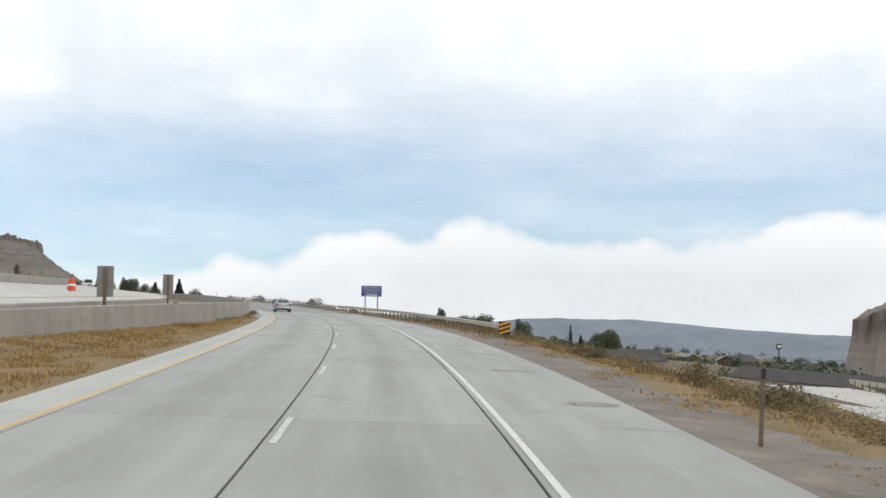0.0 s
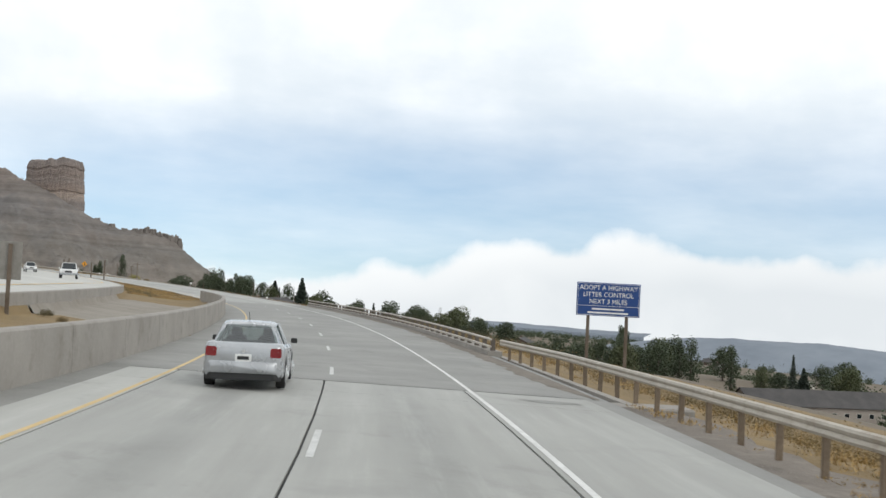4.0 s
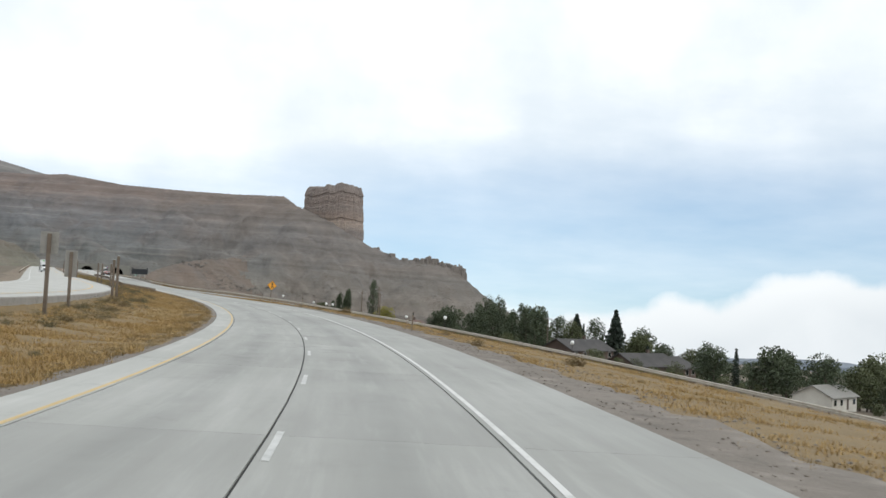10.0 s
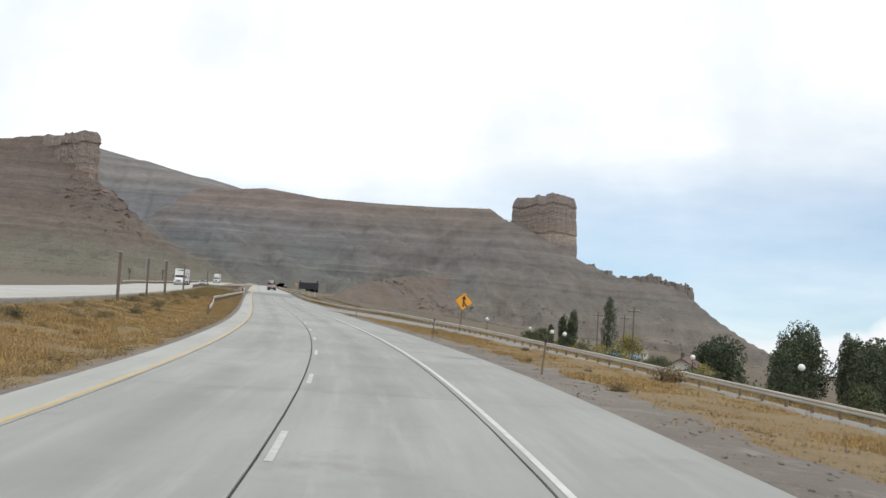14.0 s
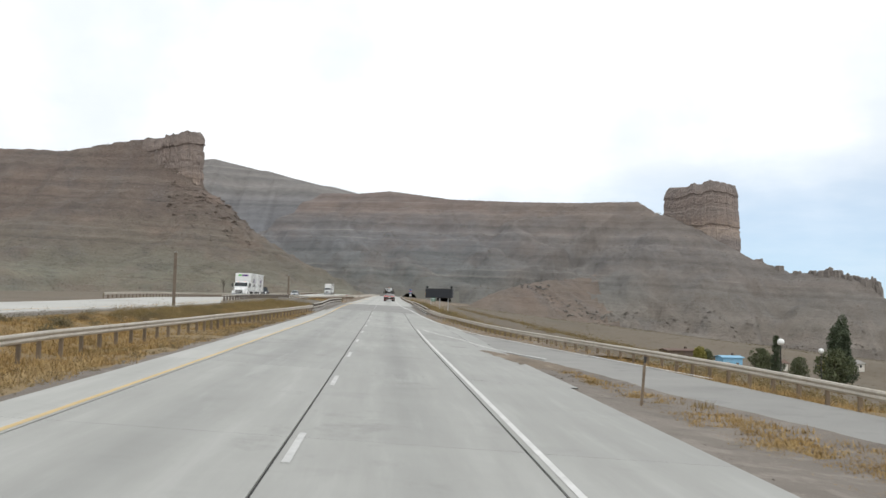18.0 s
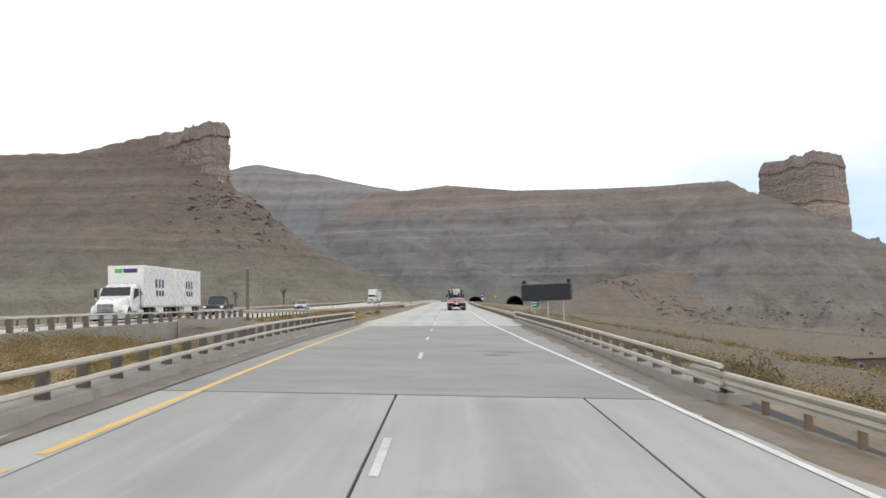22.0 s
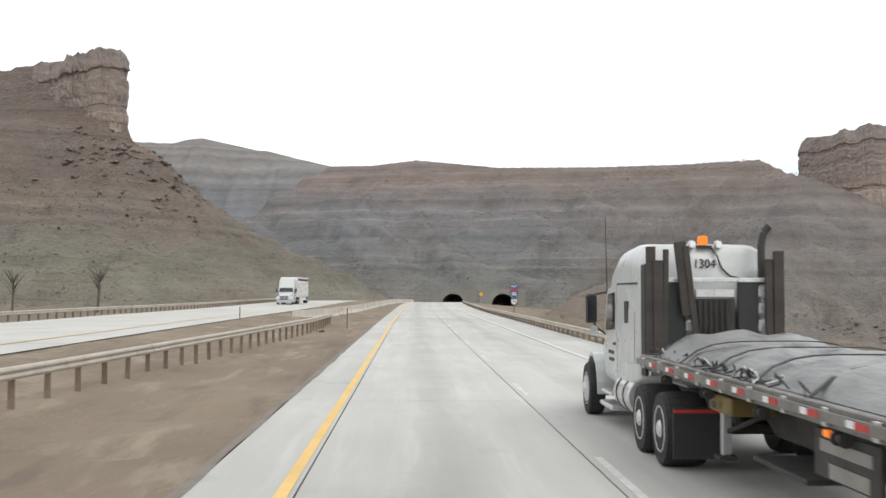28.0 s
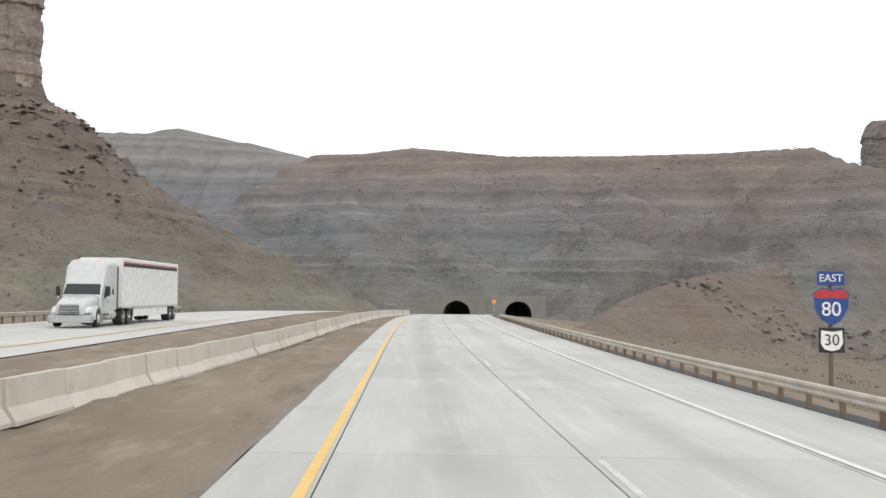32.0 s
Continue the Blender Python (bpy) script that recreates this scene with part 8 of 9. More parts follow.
        part("convex_mirror", hull([(10.74 + dx, 0.07, 1.50, 1.66, 0.03, 0.05), (10.86 + dx, 0.05, 1.52, 1.64, 0.03, 0.04)]), M["alloy"], arm).location = (1.34 * sg, 0, 0)
        part("locker_door", Geo().box(min(x - 0.012 * sg, x + 0.004 * sg), max(x - 0.012 * sg, x + 0.004 * sg), back + 0.35, back + 1.10, 1.15, 1.95, 0.01), M[paint], t)
        if work:
            part("name_bar", Geo().box(min(x, x + 0.012 * sg), max(x, x + 0.012 * sg), 9.95, 10.45, 1.20, 1.26).box(min(x, x + 0.012 * sg), max(x, x + 0.012 * sg), 9.95, 10.40, 1.08, 1.14), M["ink"], t, "dark lettering shown as plain bars")
            part("seam_trim", Geo().box(min(x - 0.006 * sg, x + 0.006 * sg), max(x - 0.006 * sg, x + 0.006 * sg), back + 0.12, 9.70, 2.36, 2.385), M["black"], t)
        part("side_extender", Geo().box(min(1.03 * sg, 1.07 * sg), max(1.03 * sg, 1.07 * sg), back - 0.30, back - 0.01, 1.0, roof - 0.35, 0.01), M["black"], t, "black rubber cab extender")
        wheel(t, 1.17 * sg, 11.85 + dx, 0.48, 0.28)
        for y in (6.95, 5.68):
            wheel(t, 1.20 * sg, y, 0.48, 0.54, dual=True)
        fl = part("mud_flap", Geo().box(min(0.62 * sg, 1.2 * sg), max(0.62 * sg, 1.2 * sg), 4.92, 4.95, 0.20, 0.82), M["black"], t)
        part("flap_trim", Geo().box(min(0.62 * sg, 1.2 * sg), max(0.62 * sg, 1.2 * sg), 4.905, 4.918, 0.76, 0.80), M["redtape"], fl)
        part("frame_rail", Geo().box(min(0.36 * sg, 0.45 * sg), max(0.36 * sg, 0.45 * sg), 4.9, 12.6 + dx, 0.62, 0.90, 0.01), M["steel"], t)
        part("roof_marker", Geo().box(-0.05, 0.05, 0, 0.08, 0, 0.05, 0.01), M["amber"], t).location = (0.55 * sg, 10.0 + dx, roof - 0.14)
    for y in (5.68, 6.95, 11.85 + dx):
        part("axle", Geo().rod((-1.0, y, 0.48), (1.0, y, 0.48), 0.075), M["steel"], t)
    part("fifth_wheel", Geo().lathe([(0.90, 0.48), (1.0, 0.48), (1.04, 0.40)], 20, "z", (0, 6.3, 0)), M["steel"], t)
    part("deck_plate", Geo().box(-0.55, 0.55, back - 1.1, back - 0.05, 0.90, 0.93, 0.005), M["alloy"], t)
    if work:
        part("antenna", Geo().rod((-1.12, 10.55, 2.25), (-1.16, 10.50, 3.55), 0.011, 0.006, 6), M["black"], t)
        bc = part("beacon", hull([(7.98, 0.07, roof - 0.06, roof + 0.09, 0.02, 0.04), (8.10, 0.07, roof - 0.06, roof + 0.09, 0.02, 0.04)]), M["amber"], t, "orange warning beacon")
        part("beacon_bracket", Geo().box(-0.12, 0.12, 7.9, 8.2, roof - 0.10, roof - 0.06), M["black"], bc)
        for x in (-0.22, 0.22):
            w = part("work_lamp", Geo().lathe([(7.86, 0.04), (7.86, 0.058), (7.93, 0.068), (8.0, 0.03)], 14, "y", (x, 0, roof - 0.05)), M["alloy"], t)
            part("lens", Geo().lathe([(7.845, 0.05), (7.858, 0.052)], 14, "y", (x, 0, roof - 0.05)), M["headlamp"], w)
        part("cable", Geo().path([(0.10, 7.93, roof - 0.08), (0.2, 7.90, roof - 0.22), (0.28, 7.92, roof - 0.40), (0.42, 7.92, roof - 0.52), (0.62, 7.93, roof - 0.56), (1.0, 7.95, roof - 0.56)], 0.013), M["black"], t)
        writing("1304", 0.19, M["ink"], t, pose(0.0, 7.93, roof - 0.34, 90), "unit_number")
        stk = part("exhaust_stack", Geo().path([(0.88, 7.72, 0.9), (0.88, 7.72, 2.95), (0.92, 7.70, 3.12), (1.0, 7.66, 3.22)], 0.062, 14), M["steel"], t, "dark exhaust stack with a bent tip")
        part("heat_shield", Geo().lathe([(1.3, 0.09), (1.3, 0.105), (2.35, 0.105), (2.35, 0.09)], 16, "z", (0.88, 7.72, 0)), M["alloy"], stk)
        # headache rack: bar, panels, chain boxes and loose stakes
        rk = part("cab_rack", Geo().box(-1.02, 1.02, 7.52, 7.60, 2.38, 2.45, 0.012), M["alloy"], t, "aluminium cab rack")
        part("lower_bar", Geo().box(-1.02, 1.02, 7.52, 7.60, 1.0, 1.08, 0.012), M["alloy"], rk)
        for x in (-0.60, 0.60):
            part("rack_panel", Geo().box(x - 0.17, x + 0.17, 7.54, 7.60, 1.08, 2.40, 0.01), M["black"], rk)
        for i in range(5):
            for x in (-0.36, 0.82):
                part("chain_hanger", Geo().box(x - 0.07, x + 0.07, 7.53, 7.62, 1.15 + i * 0.25, 1.33 + i * 0.25, 0.03), M["alloy"], rk)
        part("rack_box", Geo().box(-0.27, 0.38, 7.55, 7.78, 1.06, 2.14, 0.02), M["steel"], rk)
        part("box_lid", Geo().box(-0.27, 0.38, 7.53, 7.78, 2.15, 2.28, 0.02), M["alloy"], rk)
        for i in range(6):
            part("chain", Geo().path([(-0.22 + 0.09 * i, 7.53, 2.12), (-0.21 + 0.09 * i, 7.51, 1.75), (-0.23 + 0.09 * i, 7.53, 1.30 + 0.05 * (i % 3))], 0.016), M["steel"], rk)
        for x, y, z0, z1, w, tilt in ((-1.02, 7.45, 1.3, 2.90, 0.15, 0), (-0.80, 7.44, 1.3, 2.86, 0.085, 1), (-0.91, 7.42, 1.3, 2.70, 0.16, 0), (-0.42, 7.44, 1.9, 2.98, 0.19, -7), (-0.30, 7.42, 1.6, 2.92, 0.10, -7), (1.06, 7.44, 1.3, 2.84, 0.17, 0), (0.90, 7.44, 1.3, 2.72, 0.12, 0)):
            part("stake", Geo().box(-w / 2, w / 2, -0.035, 0.035, 0, z1 - z0, 0.008), M["stake"], rk, "weathered timber stake").matrix_basis = pose(x, y, z0, 0, tilt, 0)
        # a narrow cab over full-width axles
        for ob in t.children:
            if ob.name.split(".")[0] not in ("wheel", "axle", "mud_flap", "frame_rail", "fifth_wheel", "deck_plate"):
                ob.matrix_basis = Matrix.Diagonal((0.9, 1, 1, 1)) @ ob.matrix_basis
    return t


def van_trailer(m, label, y0, y1, top, stripe=None, marks=False, group=""):
    t = thing("box_trailer", label, "trailer", m, group)
    body = part("body", hull([(y0, 1.22, 1.02, top, 0.03, 0.05), (y1, 1.22, 1.02, top, 0.03, 0.05)], 2), M["wpaint"], t)
    part("bottom_rail", Geo().box(-1.235, 1.235, y0 - 0.01, y1 + 0.01, 0.96, 1.10, 0.01), M["alloy"], t)
    for sg in (-1, 1):
        xs = (min(1.222 * sg, 1.232 * sg), max(1.222 * sg, 1.232 * sg))
        if stripe:
            part("stripe", Geo().box(*xs, y0 + 0.4, y1 - 0.2, top - 0.50, top - 0.30), M["ink"], t)
            part("stripe", Geo().box(*xs, y0 + 0.4, y1 - 0.2, top - 0.28, top - 0.22), M["redtape"], t)
        if marks:
            c = (y0 + y1) / 2
            for i in range(3):
                part("marking", Geo().box(*xs, c - 1.2 + i * 0.9, c - 0.7 + i * 0.9, 2.35, 2.95), M["purple" if i < 2 else "ink"], t)
                part("marking", Geo().box(*xs, c - 1.2 + i * 0.8, c - 0.7 + i * 0.8, 1.75, 2.15), M["ink"], t)
        for y in (y0 + 1.0, y0 + 2.2):
            wheel(t, 1.20 * sg, y, 0.48, 0.54, dual=True)
        part("landing_leg", Geo().box(0.75 * sg - 0.05, 0.75 * sg + 0.05, y1 - 2.6, y1 - 2.5, 0.25, 1.0, 0.01), M["steel"], t)
        part("side_skirt", Geo().box(min(1.16 * sg, 1.18 * sg), max(1.16 * sg, 1.18 * sg), y0 + 3.0, y1 - 2.8, 0.45, 0.97), M["wpaint"], t)
    if marks:
        part("front_marking", Geo().box(-0.8, 0.15, y1 + 0.002, y1 + 0.012, top - 0.50, top - 0.22), M["purple"], t)
        part("front_marking", Geo().box(0.2, 0.75, y1 + 0.002, y1 + 0.012, top - 0.50, top - 0.22), M["lime"], t)
    for y in (y0 + 1.0, y0 + 2.2):
        part("axle", Geo().rod((-1.0, y, 0.48), (1.0, y, 0.48), 0.07), M["steel"], t)
    return t


def flatbed(m, label):
    """The flatbed trailer: y0 rear, y1 front."""
    y0, y1, z = -7.0, 7.35, 1.33
    t = thing("flatbed_trailer", label, "trailer", m)
    for i in range(9):
        x = -1.14 + i * 0.2533
        part("deck_plank", Geo().box(x + 0.004, x + 0.2493, y0 + 0.05, y1, z - 0.06, z, 0.006), M["deck"], t)
    for sg in (-1, 1):
        rail = part("side_rail", Geo().box(min(1.15 * sg, 1.23 * sg), max(1.15 * sg, 1.23 * sg), y0, y1, z - 0.17, z + 0.012, 0.012), M["siderail"], t, "scuffed and dirty aluminium side rail")
        i, y = 0, y0 + 0.35
        while y < y1 - 0.5:
            xs = (min(1.2825 * sg, 1.288 * sg), max(1.2825 * sg, 1.288 * sg))
            part("reflector", Geo().box(*xs, y, y + 0.24, z - 0.105, z - 0.05), M["redtape"], rail)
            part("reflector", Geo().box(*xs, y + 0.25, y + 0.40, z - 0.105, z - 0.05), M["whitetape"], rail)
            if i % 2 == 0:
                part("strap_winch", Geo().lathe([(y + 0.62, 0.03), (y + 0.62, 0.06), (y + 0.64, 0.06), (y + 0.64, 0.035), (y + 0.78, 0.035), (y + 0.78, 0.06), (y + 0.80, 0.06)], 12, "y", (1.20 * sg, 0, z - 0.24)), M["steel"], rail)
            part("stake_pocket", Geo().box(min(1.235 * sg, 1.27 * sg), max(1.235 * sg, 1.27 * sg), y + 0.86, y + 0.95, z - 0.16, z - 0.01, 0.006), M["deck"], rail)
            y += 0.98
            i += 1
        part("rub_rail", Geo().box(min(1.268 * sg, 1.282 * sg), max(1.268 * sg, 1.282 * sg), y0, y1, z - 0.12, z - 0.03, 0.004), M["siderail"], rail)
        part("main_beam", Geo().sweep([(y0 + 0.2, z - 0.06), (y1, z - 0.06), (y1, z - 0.32), (y1 - 3.0, z - 0.36), (y1 - 3.8, z - 0.68), (y0 + 0.2, z - 0.62)], 0.46 * sg - 0.05, 0.46 * sg + 0.05), M["steel"], t)
        part("marker_lamp", Geo().box(min(1.20 * sg, 1.245 * sg), max(1.20 * sg, 1.245 * sg), 0.1, 0.22, z - 0.25, z - 0.19, 0.01), M["amber"], t)
        for y in (-5.5, -2.4):
            wheel(t, 1.20 * sg, y, 0.48, 0.54, dual=True)
            part("brake_lamp", Geo().box(0.62 * sg - 0.04, 0.62 * sg + 0.04, y + 0.75, y + 0.77, 0.62, 0.68, 0.005), M["lit_red"], t)
        for y in (-6.25, -3.15):
            part("mud_flap", Geo().box(min(0.62 * sg, 1.2 * sg), max(0.62 * sg, 1.2 * sg), y - 0.015, y + 0.015, 0.22, 0.92), M["black"], t)
        leg = part("landing_leg", Geo().box(0.86 * sg - 0.055, 0.86 * sg + 0.055, 4.25, 4.36, 0.34, 1.0, 0.012), M["galv"], t)
        part("leg_foot", Geo().box(0.86 * sg - 0.11, 0.86 * sg + 0.11, 4.17, 4.44, 0.29, 0.34, 0.01), M["steel"], leg)
        part("leg_brace", Geo().rod((0.86 * sg, 4.3, 0.6), (0.5 * sg, 3.7, 0.9), 0.03), M["steel"], leg)
    for i in range(15):
        y = y0 + 0.5 + i * 0.98
        part("cross_member", Geo().box(-1.15, 1.15, y - 0.035, y + 0.035, z - 0.17, z - 0.062), M["steel"], t)
    for y in (-5.5, -2.4):
        part("axle", Geo().rod((-1.0, y, 0.48), (1.0, y, 0.48), 0.075), M["steel"], t)
    bx = part("tool_box", Geo().box(-1.12, -0.62, 3.2, 4.05, 0.90, 1.10, 0.02), M["yellowcan"], t, "dull yellow steel tool box")
    part("box_latch", Geo().box(-1.195, -1.18, 3.55, 3.70, 0.96, 1.03, 0.004), M["steel"], bx)
    for k, (a, b) in enumerate(((-0.6, 0.75), (-2.0, -0.7))):
        bd = part("side_board", Geo().box(-1.12, -1.08, a, b, 0.70, 1.10, 0.01), M["steel"], t, "dark board with worn white lettering")
        part("board_mark", Geo().box(-1.126, -1.121, a + 0.15, b - 0.15, 0.92, 1.02).box(-1.126, -1.121, a + 0.2, b - 0.35, 0.72, 0.84), M["signback"], bd)
    part("spare_rack", Geo().box(-1.1, 1.1, 1.0, 2.5, 0.55, 0.60, 0.01), M["steel"], t)
    part("air_tank", Geo().lathe([(-0.6, 0.05), (-0.56, 0.14), (0.56, 0.14), (0.6, 0.05)], 14, "x", (0, -0.8, 0.68)), M["steel"], t)
    sill = part("rear_sill", Geo().box(-1.23, 1.23, y0 - 0.06, y0, z - 0.36, z + 0.01, 0.012), M["deck"], t, "pale rear sill with lamps and lettering")
    for x in (-0.98, -0.74, -0.50, 0.50, 0.74, 0.98):
        lamp(sill, x, y0 - 0.06, z - 0.22, 0.075, "lit_red", "tail_lamp", "round red tail lamp")
    for x in (-0.22, 0.0, 0.22):
        lamp(sill, x, y0 - 0.06, z - 0.25, 0.035, "red", "centre_lamp")
    for x in (-0.95, -0.30, 0.30, 0.95):
        part("reflective_tape", Geo().box(x - 0.17, x + 0.17, y0 - 0.066, y0 - 0.061, z - 0.085, z - 0.03), M["redtape"], sill)
    part("name_mark", Geo().box(-0.36, -0.06, y0 - 0.067, y0 - 0.061, z - 0.20, z - 0.11), M["ink"], sill, "dark name shown as a plain bar")
    writing("431219", 0.135, M["ink"], sill, pose(0.2, y0 - 0.064, z - 0.155, 90), "trailer_number")
    part("plate", Geo().box(-0.15, 0.15, y0 - 0.05, y0 - 0.035, z - 0.54, z - 0.38, 0.006), M["whitetape"], t)
    ub = part("underride_bar", Geo().box(-1.15, 1.15, y0 - 0.02, y0 + 0.08, 0.42, 0.52, 0.012), M["steel"], t)
    for i in range(7):
        part("bar_tape", Geo().box(-1.12 + i * 0.32, -0.82 + i * 0.32, y0 - 0.026, y0 - 0.021, 0.445, 0.495), M["redtape" if i % 2 == 0 else "whitetape"], ub)
    for x in (-0.6, 0.6):
        part("bar_post", Geo().box(x - 0.05, x + 0.05, y0 + 0.0, y0 + 0.10, 0.52, z - 0.06, 0.01), M["steel"], ub)
    return t


def tarp_load(m):
    """A low load under a sheet: slumped, creased, held by straps."""
    rng = np.random.default_rng(12)
    ny, nx = 110, 30
    ys = np.linspace(-5.6, 7.1, ny)
    ph = rng.uniform(0, 6.28, 8)
    grid = np.zeros((ny, nx + 1, 3))
    side = np.zeros((ny, nx + 1))
    for i, y in enumerate(ys):
        e = min(1.0, (y - ys[0]) / 0.55 + 0.02, (ys[-1] - y) / 0.5 + 0.02)
        hmax = (0.27 + 0.05 * math.sin(y * 0.9 + ph[0]) + 0.03 * math.sin(y * 2.3 + ph[1])) * math.sqrt(max(e, 0.0))
        for j in range(nx + 1):
            k = j / nx * 2 - 1
            x = 1.12 * math.copysign(abs(k) ** 0.85, k)
            prof = (1 - abs(k) ** 4.5)
            crease = 0.022 * math.sin(x * 7 + y * 3.1 + ph[2]) + 0.018 * math.sin(x * 3 - y * 6.7 + ph[3]) + 0.014 * math.sin(y * 2.2 - x * 9 + 2.5 * math.sin(y * 0.8) + ph[4]) + 0.003 * rng.normal()
            strap = -0.045 * math.exp(-(((y + 4.6) % 1.5 - 0.75) / 0.09) ** 2)
            grid[i, j] = (x, y, 1.34 + max(0.0, (hmax + (crease + strap) * min(1, e)) * prof))
            side[i, j] = y + 9.4
    t = thing("tarped_load", "low load under a creased grey tarpaulin with a black end", "tarp load", m)
    ob = new("tarpaulin", sheet_mesh("tarpaulin", grid, M["tarp"], True, side))
    ob.parent = t
    ob.matrix_world = m
    for i in range(8):
        y = -4.6 + 1.5 * i + 0.75
        pts = []
        for j in range(13):
            k = j / 12 * 2 - 1
            pts.append((1.18 * k, y + 0.05 * math.sin(3 * k + i), 1.35 + 0.27 * (1 - abs(k) ** 4.5)))
        part("strap", Geo().loft([[(x, yy - 0.045, z), (x, yy + 0.045, z), (x, yy + 0.045, z + 0.012), (x, yy - 0.045, z + 0.012)] for x, yy, z in pts]), M["black" if i % 3 else "steel"], t)
    for i in range(26):
        y = rng.uniform(0.8, 7.0)
        x = -1.12 + rng.uniform(-0.03, 0.12)
        part("strap_end", Geo().path([(x, y, 1.37), (x - 0.04, y + rng.uniform(-0.2, 0.2), 1.46), (x - 0.02, y + rng.uniform(-0.35, 0.35), 1.40), (x - 0.10, y + rng.uniform(-0.3, 0.3), 1.36)], 0.010, 5), M[("black", "steel", "stake", "alloy")[i % 4]], t)
    return t


TRUCK = parked(700.0, 2.18)
tractor(parked(700.0, 2.05), "pale truck tractor with timber stakes and beacon behind its cab", "cabpaint", roof=3.0, work=True)
flatbed(TRUCK, "long aluminium flatbed trailer with red and white reflectors")
tarp_load(TRUCK)


def cabin(sections, roof=False):
    """A glasshouse through sections of (y, half width below, half width above, bottom, top); roof: only its lid."""
    rings = []
    for y, wb, wt, zb, zt in sections:
        if roof:
            rings.append([(-wt - 0.015, y, zt - 0.055), (wt + 0.015, y, zt - 0.055), (wt + 0.005, y, zt - 0.02), (wt - 0.10, y, zt + 0.014), (0, y, zt + 0.026), (-wt + 0.10, y, zt + 0.014), (-wt - 0.005, y, zt - 0.02)])
        else:
            rings.append([(-wb, y, zb), (wb, y, zb), (wt, y, max(zt - 0.05, zb + 0.01)), (wt - 0.10, y, zt), (-wt + 0.10, y, zt), (-wt, y, max(zt - 0.05, zb + 0.01))])
    return Geo().loft(rings)


